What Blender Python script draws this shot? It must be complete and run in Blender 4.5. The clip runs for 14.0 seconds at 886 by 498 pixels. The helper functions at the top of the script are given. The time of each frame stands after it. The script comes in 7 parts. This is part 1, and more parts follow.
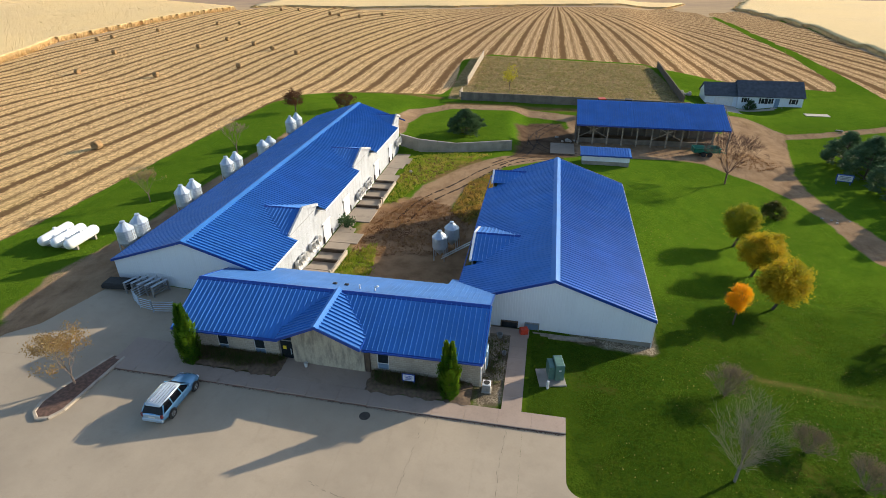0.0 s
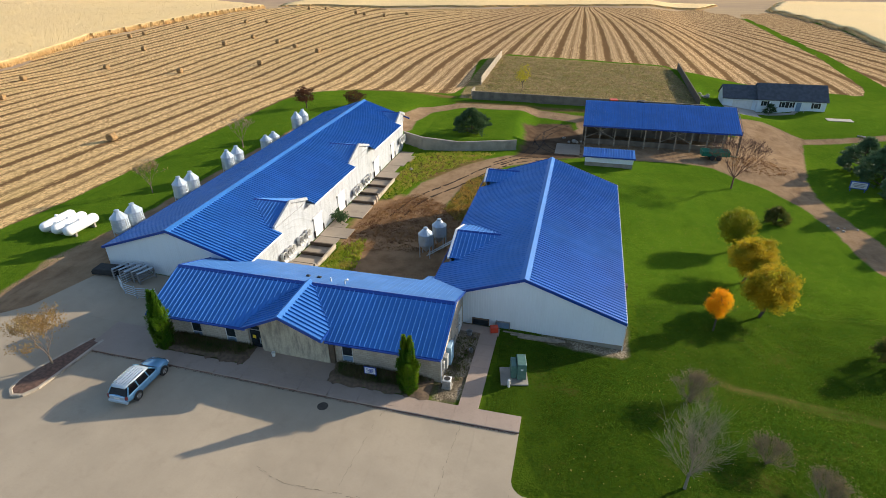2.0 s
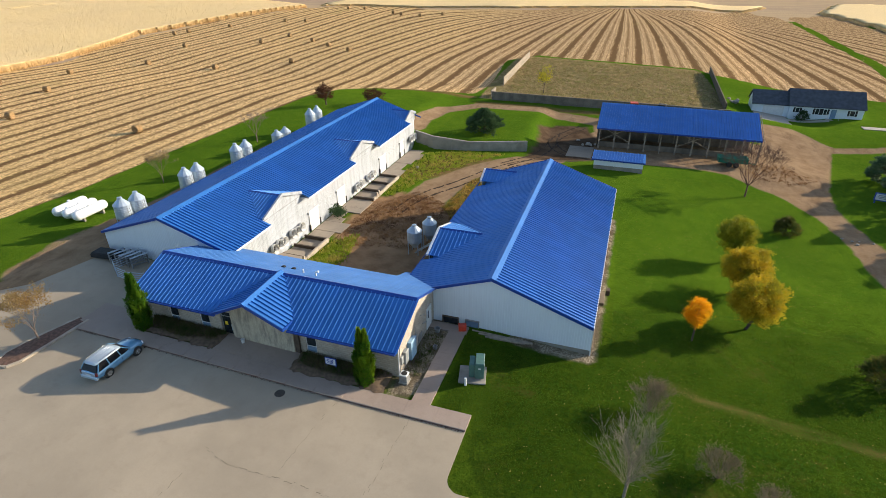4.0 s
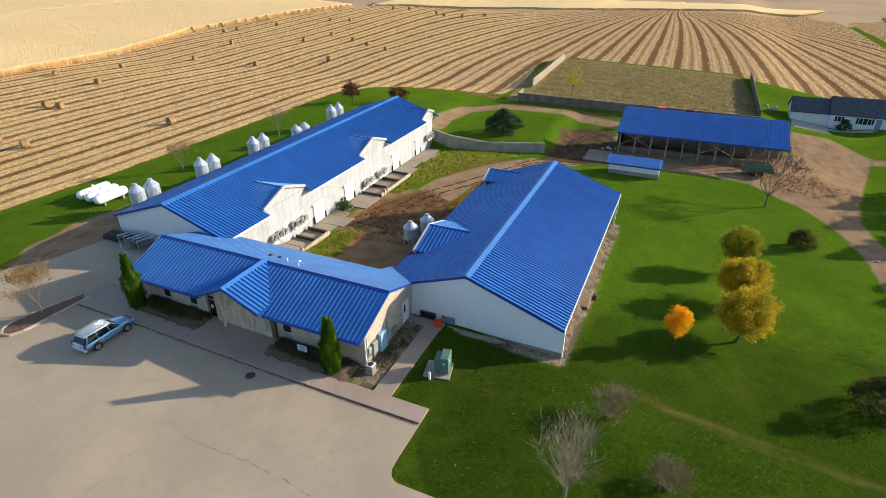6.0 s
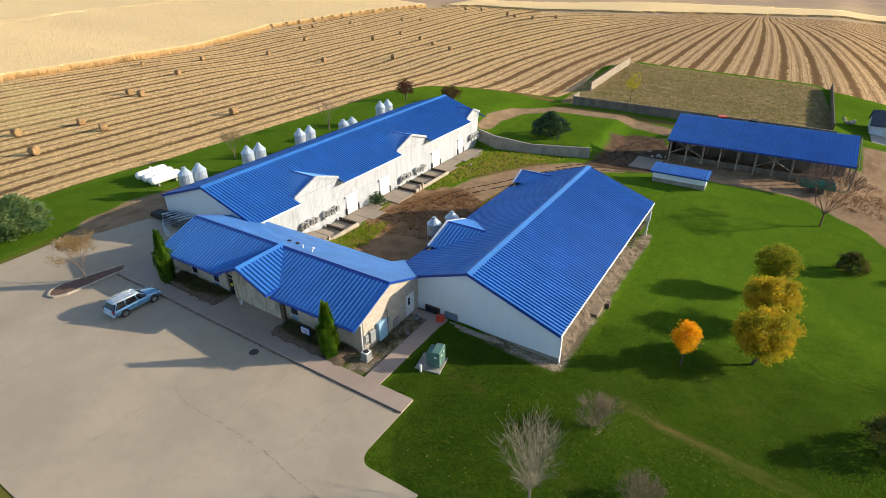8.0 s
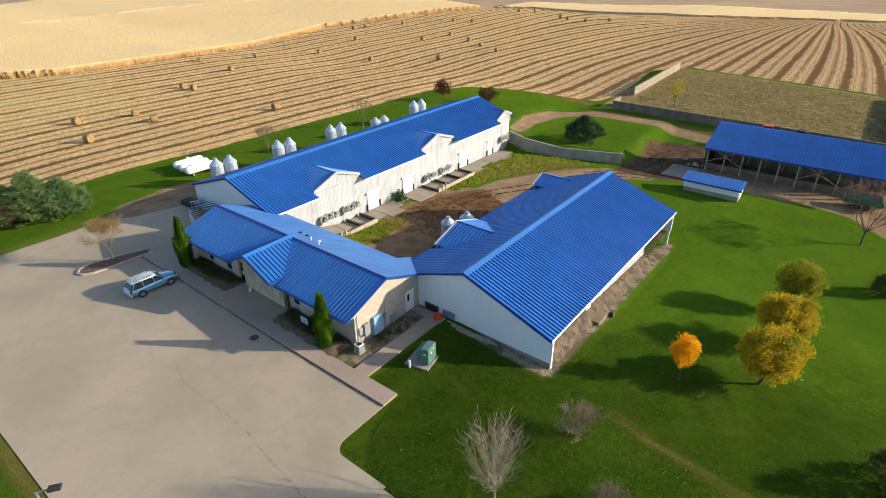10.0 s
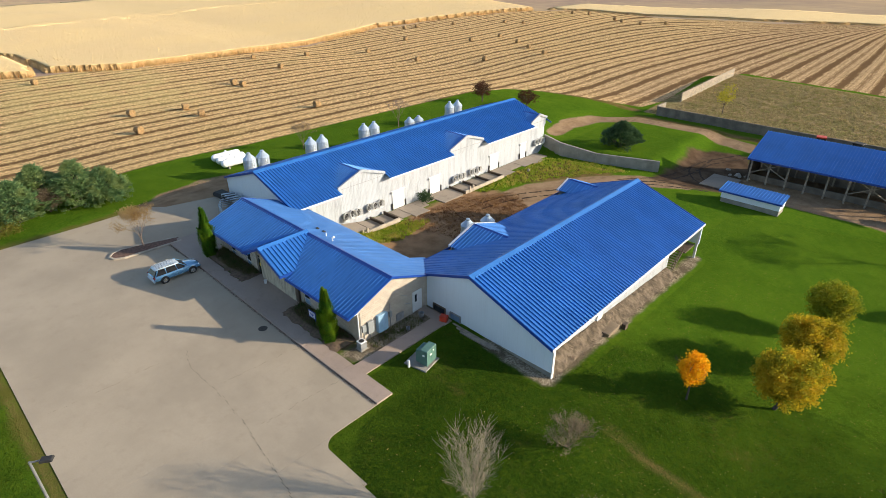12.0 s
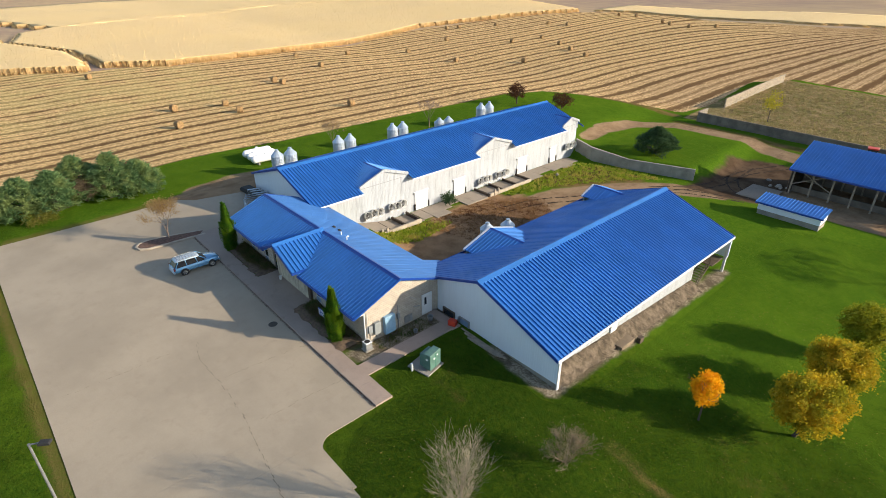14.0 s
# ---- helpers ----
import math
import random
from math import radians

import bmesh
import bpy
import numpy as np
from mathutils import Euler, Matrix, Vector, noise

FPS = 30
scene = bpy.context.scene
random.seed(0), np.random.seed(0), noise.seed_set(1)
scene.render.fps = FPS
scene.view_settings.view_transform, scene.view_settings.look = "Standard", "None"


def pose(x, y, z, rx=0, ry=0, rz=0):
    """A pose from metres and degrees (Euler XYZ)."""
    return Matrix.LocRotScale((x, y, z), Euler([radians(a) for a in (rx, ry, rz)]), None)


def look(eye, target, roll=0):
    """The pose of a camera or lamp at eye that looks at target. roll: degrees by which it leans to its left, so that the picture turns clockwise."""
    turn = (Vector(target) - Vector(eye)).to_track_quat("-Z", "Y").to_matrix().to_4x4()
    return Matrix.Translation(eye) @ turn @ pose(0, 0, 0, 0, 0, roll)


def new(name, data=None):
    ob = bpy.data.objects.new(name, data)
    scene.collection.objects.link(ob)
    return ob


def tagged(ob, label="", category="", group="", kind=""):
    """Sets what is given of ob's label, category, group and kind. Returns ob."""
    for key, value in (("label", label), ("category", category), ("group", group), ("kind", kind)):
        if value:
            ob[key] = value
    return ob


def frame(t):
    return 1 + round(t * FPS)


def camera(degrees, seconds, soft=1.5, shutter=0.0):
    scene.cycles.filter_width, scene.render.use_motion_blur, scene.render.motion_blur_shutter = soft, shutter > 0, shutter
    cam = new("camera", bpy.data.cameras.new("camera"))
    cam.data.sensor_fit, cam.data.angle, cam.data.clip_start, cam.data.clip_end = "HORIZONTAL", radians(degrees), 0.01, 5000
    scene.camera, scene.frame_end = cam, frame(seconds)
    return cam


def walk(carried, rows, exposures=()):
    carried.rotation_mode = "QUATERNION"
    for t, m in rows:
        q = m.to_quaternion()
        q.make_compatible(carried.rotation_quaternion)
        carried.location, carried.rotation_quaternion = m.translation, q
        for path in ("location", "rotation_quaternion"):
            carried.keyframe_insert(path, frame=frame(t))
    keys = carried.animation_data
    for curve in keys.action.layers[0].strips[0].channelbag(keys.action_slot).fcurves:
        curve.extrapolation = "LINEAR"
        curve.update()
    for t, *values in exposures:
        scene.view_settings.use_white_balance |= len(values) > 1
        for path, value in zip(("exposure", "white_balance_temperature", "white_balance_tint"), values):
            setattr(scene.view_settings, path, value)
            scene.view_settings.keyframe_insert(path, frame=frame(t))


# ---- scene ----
cam = camera(77.9, 14.0, soft=0.7)
METRES, EYE, TILT, LEAN, TURN = 33.52, 31.2, 0.0, 0.0, 10.9
ROWS = [
    (0.0, 0.0, 0.0, 0.0, -0.22, -28.95, 0.39),
    (0.5, 0.0341, -0.0024, -0.0021, -0.26, -28.94, 0.38),
    (1.0, 0.0703, -0.0046, -0.0043, 0.35, -28.94, 0.37),
    (1.5, 0.1098, -0.0061, -0.0059, 1.65, -28.93, 0.37),
    (2.0, 0.1523, -0.0064, -0.0077, 3.16, -28.91, 0.4),
    (2.5, 0.1978, -0.0058, -0.0095, 4.73, -28.89, 0.42),
    (3.0, 0.2448, -0.0042, -0.0112, 5.99, -28.86, 0.43),
    (5.5, 0.4721, 0.0074, -0.018, 11.31, -28.69, 0.42),
    (6.0, 0.5159, 0.0112, -0.0191, 13.14, -28.65, 0.39),
    (6.5, 0.5587, 0.0163, -0.02, 15.08, -28.61, 0.37),
    (7.0, 0.5997, 0.0225, -0.0211, 17.09, -28.58, 0.34),
    (7.5, 0.6392, 0.0296, -0.0216, 19.08, -28.54, 0.3),
    (8.0, 0.6766, 0.0378, -0.0229, 21.02, -28.51, 0.28),
    (10.5, 0.8305, 0.0936, -0.0237, 28.19, -28.34, 0.2),
    (11.0, 0.8543, 0.1076, -0.0237, 29.55, -28.31, 0.2),
    (11.5, 0.8752, 0.1224, -0.0236, 30.95, -28.28, 0.17),
    (12.0, 0.8937, 0.1371, -0.0235, 32.5, -28.27, 0.15),
    (12.5, 0.9095, 0.1521, -0.0234, 33.92, -28.24, 0.13),
    (13.0, 0.9233, 0.167, -0.0241, 35.04, -28.21, 0.13),
    (13.5, 0.9356, 0.1821, -0.0245, 36.04, -28.21, 0.12),
    (14.0, 0.9459, 0.1964, -0.025, 37.14, -28.21, 0.12),
]
walk(cam, [(t, pose(0, 0, EYE, TILT, LEAN, TURN) @ pose(METRES * x, METRES * y, METRES * z, 90 + pitch, roll, yaw)) for t, x, y, z, yaw, pitch, roll in ROWS])

# ---- light ----
SUN_AZ, SUN_EL = math.atan2(2.50, 1.88), radians(17.6)
world = bpy.data.worlds.new("sky")
scene.world = world
world.use_nodes = True
_nt = world.node_tree
_bg = _nt.nodes["Background"]
_sky = _nt.nodes.new("ShaderNodeTexSky")
_sky.sky_type = "NISHITA"
_sky.sun_disc = False
_sky.dust_density, _sky.ozone_density = 1.0, 1.4
_sky.sun_elevation, _sky.sun_rotation = SUN_EL, SUN_AZ
_nt.links.new(_sky.outputs[0], _bg.inputs[0])
_bg.inputs[1].default_value = 0.145
_sun = bpy.data.lights.new("sun", "SUN")
_sun.energy, _sun.angle, _sun.color = 5.0, radians(0.6), (1.0, 0.86, 0.66)
sun = new("sun", _sun)
sun.matrix_basis = look((0, 0, 0), (-math.sin(SUN_AZ) * math.cos(SUN_EL), -math.cos(SUN_AZ) * math.cos(SUN_EL), -math.sin(SUN_EL)))
scene.view_settings.exposure = 0.70

# ---- materials ----


class Shade:
    """A node material under construction."""

    def __init__(self, name, rough=0.6, metal=0.0, spec=0.5):
        self.mat = bpy.data.materials.new(name)
        self.mat.use_nodes = True
        self.nt = self.mat.node_tree
        self.bsdf = self.nt.nodes["Principled BSDF"]
        self.bsdf.inputs["Roughness"].default_value = rough
        self.bsdf.inputs["Metallic"].default_value = metal
        self.bsdf.inputs["Specular IOR Level"].default_value = spec
        self.pos = self.nt.nodes.new("ShaderNodeNewGeometry").outputs["Position"]
        self.own = self.nt.nodes.new("ShaderNodeTexCoord").outputs["Object"]

    def put(self, node, slot, value):
        if isinstance(value, bpy.types.NodeSocket):
            self.nt.links.new(value, node.inputs[slot])
        elif value is not None:
            node.inputs[slot].default_value = value

    def noise(self, scale, detail=4.0, rough=0.55, where=None, stretch=None, out=0):
        where = where or self.pos
        if stretch:
            m = self.nt.nodes.new("ShaderNodeMapping")
            m.inputs["Scale"].default_value = stretch
            self.nt.links.new(where, m.inputs[0])
            where = m.outputs[0]
        n = self.nt.nodes.new("ShaderNodeTexNoise")
        self.put(n, "Vector", where)
        self.put(n, "Scale", scale)
        self.put(n, "Detail", detail)
        self.put(n, "Roughness", rough)
        return n.outputs[out]

    def math(self, op, a, b=None, clamp=False):
        n = self.nt.nodes.new("ShaderNodeMath")
        n.operation, n.use_clamp = op, clamp
        self.put(n, 0, a)
        self.put(n, 1, b)
        return n.outputs[0]

    def span(self, v, a, b, c=0.0, d=1.0):
        n = self.nt.nodes.new("ShaderNodeMapRange")
        n.interpolation_type = "SMOOTHSTEP"
        for slot, x in zip(range(5), (v, a, b, c, d)):
            self.put(n, slot, x)
        return n.outputs[0]

    def mix(self, fac, a, b, blend="MIX"):
        n = self.nt.nodes.new("ShaderNodeMix")
        n.data_type, n.blend_type = "RGBA", blend
        self.put(n, 0, fac)
        for slot, c in ((6, a), (7, b)):
            self.put(n, slot, c if isinstance(c, bpy.types.NodeSocket) else (*c, 1))
        return n.outputs[2]

    def attr(self, name, out=2):
        n = self.nt.nodes.new("ShaderNodeAttribute")
        n.attribute_name = name
        return n.outputs[out]

    def split(self, colour):
        n = self.nt.nodes.new("ShaderNodeSeparateColor")
        self.nt.links.new(colour, n.inputs[0])
        return n.outputs

    def chance(self):
        return self.nt.nodes.new("ShaderNodeObjectInfo").outputs["Random"]

    def island(self):
        return self.nt.nodes.new("ShaderNodeNewGeometry").outputs["Random Per Island"]

    def colour(self, c):
        self.put(self.bsdf, "Base Color", c if isinstance(c, bpy.types.NodeSocket) else (*c, 1))
        return self

    def rough(self, v):
        self.put(self.bsdf, "Roughness", v)
        return self

    def bump(self, height, strength=0.4, distance=0.05):
        n = self.nt.nodes.new("ShaderNodeBump")
        n.inputs["Strength"].default_value, n.inputs["Distance"].default_value = strength, distance
        self.nt.links.new(height, n.inputs["Height"])
        self.nt.links.new(n.outputs[0], self.bsdf.inputs["Normal"])
        return self


def plain(name, c, rough=0.6, metal=0.0, vary=0.25, scale=3.0, grain=40.0, bump=0.15, spec=0.5, dirt=None):
    """A surface of one colour with broad stains, fine grain and a little relief."""
    s = Shade(name, rough, metal, spec)
    dark = tuple(x * (1 - vary) for x in c)
    light = tuple(min(1, x * (1 + vary * 0.6)) for x in c)
    col = s.mix(s.span(s.noise(scale), 0.3, 0.7), dark, light)
    fine = s.noise(grain, 3)
    col = s.mix(s.span(fine, 0.3, 0.7, 0, 0.35), col, dark)
    if dirt:
        col = s.mix(s.span(s.noise(scale * 0.6, 6, 0.7), 0.52, 0.75, 0, 0.6), col, dirt)
    s.colour(col)
    s.rough(s.span(s.noise(scale * 2), 0.2, 0.8, max(0, rough - 0.1), min(1, rough + 0.1)))
    if bump:
        s.bump(fine, bump, 0.02)
    return s.mat


def roof_paint(name, c):
    s = Shade(name, 0.5, 0.15, 0.6)
    s.bsdf.inputs["IOR"].default_value = 1.62
    s.bsdf.inputs["Specular Tint"].default_value = (0.60, 0.80, 1.0, 1)
    col = s.mix(s.span(s.noise(0.35, 4, 0.6), 0.3, 0.7), tuple(x * 0.9 for x in c), tuple(x * 1.1 for x in c))
    col = s.mix(s.span(s.chance(), 0, 1, 0, 0.25), col, tuple(x * 0.75 for x in c))
    s.colour(col)
    s.rough(s.span(s.noise(0.5, 4), 0.3, 0.7, 0.48, 0.56))
    return s.mat


BLUE = roof_paint("blue_roof_steel", (0.024, 0.148, 0.47))
# rear office slope: the grazing sky sheen is put into the paint colour
BLUE_SHEEN = roof_paint("sheen_blue_roof_steel", (0.045, 0.16, 0.44))
BLUE_TRIM = plain("blue_trim_steel", (0.006, 0.050, 0.29), 0.4, vary=0.15)


def siding(name, c, axis, pitch=0.23, grime=0.5):
    """White ribbed steel siding; the ribs are upright, one each pitch metres along the axis."""
    s = Shade(name, 0.5)
    n = s.nt.nodes.new("ShaderNodeSeparateXYZ")
    s.nt.links.new(s.pos, n.inputs[0])
    w = s.math("FRACT", s.math("DIVIDE", n.outputs[axis], pitch))
    rib = s.span(s.math("ABSOLUTE", s.math("SUBTRACT", w, 0.5)), 0.36, 0.44)
    stain = s.noise(1.0, 5, 0.65, stretch=(1.5, 1.5, 0.25))
    col = s.mix(s.span(stain, 0.42, 0.75, 0, grime), c, tuple(x * 0.7 for x in c))
    seam = s.span(s.math("ABSOLUTE", s.math("SUBTRACT", s.math("FRACT", s.math("DIVIDE", n.outputs[axis], pitch * 4)), 0.5)), 0.482, 0.494)
    col = s.mix(s.math("MULTIPLY", seam, grime), col, (0.30, 0.29, 0.27))
    s.colour(col)
    s.bump(rib, 0.6, 0.04)
    return s.mat


# gable tint holds the blue sky shade; side tone is lowered against full sun
WHITE_X = siding("white_siding_sky_shade", (0.68, 0.75, 0.83), 0, grime=0.12)
WHITE_Y = siding("white_siding_sun_toned", (0.40, 0.43, 0.475), 1, grime=1.0)
WHITE = plain("white_paint", (0.66, 0.67, 0.68), 0.45, vary=0.08)
TANK_WHITE = plain("tank_white", (0.82, 0.82, 0.82), 0.35, vary=0.05, bump=0.03)
GALV = plain("galvanised_steel", (0.46, 0.54, 0.62), 0.42, 0.5, vary=0.15, scale=1.5)
STEEL_GREY = plain("grey_steel", (0.30, 0.31, 0.32), 0.5, 0.4, vary=0.25)
DARK = plain("dark_void", (0.02, 0.02, 0.022), 0.8, vary=0.3)
BLACK_RUBBER = plain("black_rubber", (0.018, 0.018, 0.018), 0.75, vary=0.3)
CONC = plain("concrete_wall", (0.29, 0.27, 0.235), 0.85, vary=0.28, scale=0.6, grain=18, bump=0.3, dirt=(0.16, 0.14, 0.11))
CONC_TAN = plain("mud_splashed_concrete", (0.21, 0.16, 0.11), 0.9, vary=0.3, scale=0.8, grain=16, bump=0.3, dirt=(0.14, 0.105, 0.07))
WOOD = plain("weathered_timber", (0.30, 0.25, 0.19), 0.8, vary=0.35, scale=2, grain=25, bump=0.3)
WOOD_DARK = plain("dark_timber", (0.09, 0.065, 0.045), 0.8, vary=0.35, scale=2, grain=25, bump=0.3)
GREEN_BOX = plain("green_enamel", (0.085, 0.175, 0.15), 0.45, vary=0.2)
GREEN_DARK = plain("dark_green_enamel", (0.015, 0.16, 0.11), 0.4, vary=0.2)
RED = plain("red_paint", (0.55, 0.05, 0.02), 0.5, vary=0.2)
ROCK = plain("pale_rock", (0.36, 0.32, 0.27), 0.85, vary=0.3, scale=2, bump=0.5)
SHINGLE = plain("grey_shingles", (0.055, 0.065, 0.085), 0.75, vary=0.35, scale=1.5, grain=8, bump=0.4)
BLUE_SIGN = plain("blue_sign", (0.02, 0.06, 0.35), 0.5, vary=0.1)
KERB_SHADE = plain("kerb_shade_tone", (0.22, 0.11, 0.09), 0.7, vary=0.35, dirt=(0.25, 0.22, 0.2))
MULCH = plain("brown_mulch", (0.15, 0.085, 0.06), 0.95, vary=0.45, scale=4, grain=12, bump=0.9)
BARK = plain("tree_bark", (0.09, 0.07, 0.055), 0.9, vary=0.35, scale=4, grain=20, bump=0.6)
BARK_PALE = plain("pale_grey_twigs", (0.215, 0.19, 0.145), 0.9, vary=0.25, scale=4, bump=0.3)
BARK_RED = plain("reddish_twigs", (0.14, 0.075, 0.055), 0.9, vary=0.3, scale=4, bump=0.3)
TWIG = plain("brown_twigs", (0.20, 0.145, 0.115), 0.9, vary=0.3, scale=4, bump=0.3)
STRAW = plain("rolled_straw", (0.30, 0.19, 0.085), 0.95, vary=0.4, scale=3, grain=14, bump=0.9)
TREE_CONC = plain("pale_kerb_concrete", (0.40, 0.34, 0.27), 0.85, vary=0.25, scale=1.2, grain=20, bump=0.25)


def glass(name, c=(0.015, 0.02, 0.025)):
    s = Shade(name, 0.06)
    s.colour(s.mix(s.span(s.noise(1.3), 0.3, 0.7), c, tuple(x * 2 for x in c)))
    return s.mat


GLASS = glass("window_glass")


def foliage(name, a, b, c, glow=0.45):
    """Leaves in three tints, mixed leaf by leaf and clump by clump; light passes through them in part."""
    s = Shade(name, 0.6, 0, 0.12)
    col = s.mix(s.span(s.island(), 0, 1), a, b)
    col = s.mix(s.span(s.noise(0.55, 3), 0.42, 0.66), col, c)
    s.colour(col)
    thin = s.nt.nodes.new("ShaderNodeBsdfTranslucent")
    s.nt.links.new(col, thin.inputs[0])
    both = s.nt.nodes.new("ShaderNodeMixShader")
    both.inputs[0].default_value = glow
    s.nt.links.new(s.bsdf.outputs[0], both.inputs[1])
    s.nt.links.new(thin.outputs[0], both.inputs[2])
    s.nt.links.new(both.outputs[0], s.nt.nodes["Material Output"].inputs[0])
    return s.mat


LEAF_GOLD = foliage("gold_green_leaves", (0.52, 0.385, 0.02), (0.59, 0.39, 0.02), (0.32, 0.30, 0.018), 0.45)
LEAF_OLIVE = foliage("olive_leaves", (0.36, 0.34, 0.018), (0.42, 0.35, 0.02), (0.24, 0.27, 0.016), 0.4)
LEAF_ORANGE = foliage("orange_leaves", (0.88, 0.44, 0.008), (0.82, 0.34, 0.007), (0.90, 0.52, 0.012))
LEAF_TAN = foliage("tan_leaves", (0.42, 0.28, 0.11), (0.52, 0.37, 0.17), (0.34, 0.21, 0.08))
LEAF_RUST = foliage("rust_leaves", (0.085, 0.035, 0.02), (0.12, 0.05, 0.025), (0.06, 0.03, 0.02))
LEAF_YELLOW = foliage("yellow_leaves", (0.55, 0.45, 0.02), (0.42, 0.38, 0.03), (0.35, 0.33, 0.04))
LEAF_CYPRESS = foliage("cypress_scales", (0.045, 0.13, 0.012), (0.09, 0.20, 0.015), (0.16, 0.26, 0.015))
NEEDLE = foliage("pine_needles", (0.11, 0.20, 0.085), (0.20, 0.31, 0.13), (0.28, 0.35, 0.13), 0.35)
NEEDLE_DEEP = foliage("deep_green_needles", (0.055, 0.11, 0.05), (0.095, 0.16, 0.075), (0.12, 0.19, 0.08), 0.3)
NEEDLE_DARK = foliage("dark_needles", (0.055, 0.105, 0.045), (0.085, 0.14, 0.06), (0.04, 0.08, 0.035))
LEAF_BRAMBLE = foliage("weed_leaves", (0.10, 0.12, 0.02), (0.16, 0.13, 0.03), (0.07, 0.10, 0.02))
FALLEN = foliage("fallen_leaves", (0.30, 0.22, 0.05), (0.22, 0.14, 0.04), (0.36, 0.29, 0.10))


def block_wall():
    """Tan split-face block: courses 0.2 m high, blocks 0.4 m long, mortar joints recessed."""
    s = Shade("tan_split_block", 0.9)
    n = s.nt.nodes.new("ShaderNodeSeparateXYZ")
    s.nt.links.new(s.pos, n.inputs[0])
    c = s.nt.nodes.new("ShaderNodeCombineXYZ")
    s.nt.links.new(s.math("ADD", n.outputs[0], n.outputs[1]), c.inputs[0])
    s.nt.links.new(n.outputs[2], c.inputs[1])
    b = s.nt.nodes.new("ShaderNodeTexBrick")
    s.nt.links.new(c.outputs[0], b.inputs["Vector"])
    for k, v in (("Scale", 1.0), ("Mortar Size", 0.012), ("Brick Width", 0.4), ("Row Height", 0.2), ("Bias", 0.0)):
        b.inputs[k].default_value = v
    b.inputs["Color1"].default_value = (0.46, 0.41, 0.345, 1)
    b.inputs["Color2"].default_value = (0.38, 0.335, 0.28, 1)
    b.inputs["Mortar"].default_value = (0.27, 0.24, 0.20, 1)
    col = s.mix(s.span(s.noise(0.7, 5), 0.45, 0.75, 0, 0.4), b.outputs[0], (0.25, 0.21, 0.17))
    s.colour(col)
    s.bump(s.math("ADD", s.math("MULTIPLY", b.outputs[1], -1.0), s.noise(12, 4)), 0.6, 0.02)
    return s.mat


BLOCK = block_wall()


def stone_wall():
    """Pale poured stone panel with grey water stains."""
    s = Shade("stained_stone_panel", 0.9)
    st = s.noise(0.9, 6, 0.7, stretch=(2.0, 2.0, 0.55))
    col = s.mix(s.span(st, 0.42, 0.66), (0.47, 0.42, 0.32), (0.22, 0.20, 0.17))
    col = s.mix(s.span(s.noise(7, 3), 0.35, 0.7, 0, 0.4), col, (0.33, 0.29, 0.23))
    s.colour(col)
    s.bump(s.noise(10, 4), 0.4, 0.02)
    return s.mat


STONE = stone_wall()


def paving(name, c, stain):
    s = Shade(name, 0.82)
    col = s.mix(s.span(s.noise(0.12, 5, 0.6), 0.35, 0.68), c, tuple(x * 0.80 for x in c))
    col = s.mix(s.span(s.noise(0.9, 6, 0.7), 0.50, 0.78, 0, 0.45), col, stain)
    col = s.mix(s.span(s.chance(), 0, 1, 0, 0.05), col, tuple(x * 0.75 for x in c))
    col = s.mix(s.span(s.noise(0.30, 6, 0.75, stretch=(1, 3, 1)), 0.62, 0.72, 0, 0.35), col, stain)
    col = s.mix(s.span(s.noise(9, 3), 0.35, 0.7, 0, 0.15), col, stain)
    s.colour(col)
    s.bump(s.noise(25, 3), 0.2, 0.01)
    return s.mat


LOT = paving("parking_concrete", (0.385, 0.318, 0.232), (0.265, 0.212, 0.153))
WALK = paving("walk_concrete", (0.37, 0.285, 0.23), (0.20, 0.15, 0.12))
SLAB_STAINED = paving("muddy_slab_concrete", (0.25, 0.195, 0.145), (0.10, 0.07, 0.05))
YARD_CONC = paving("dirty_yard_concrete", (0.31, 0.26, 0.205), (0.12, 0.085, 0.06))
PAD = paving("pad_concrete", (0.42, 0.37, 0.31), (0.22, 0.18, 0.14))

# ---- helpers for meshes ----


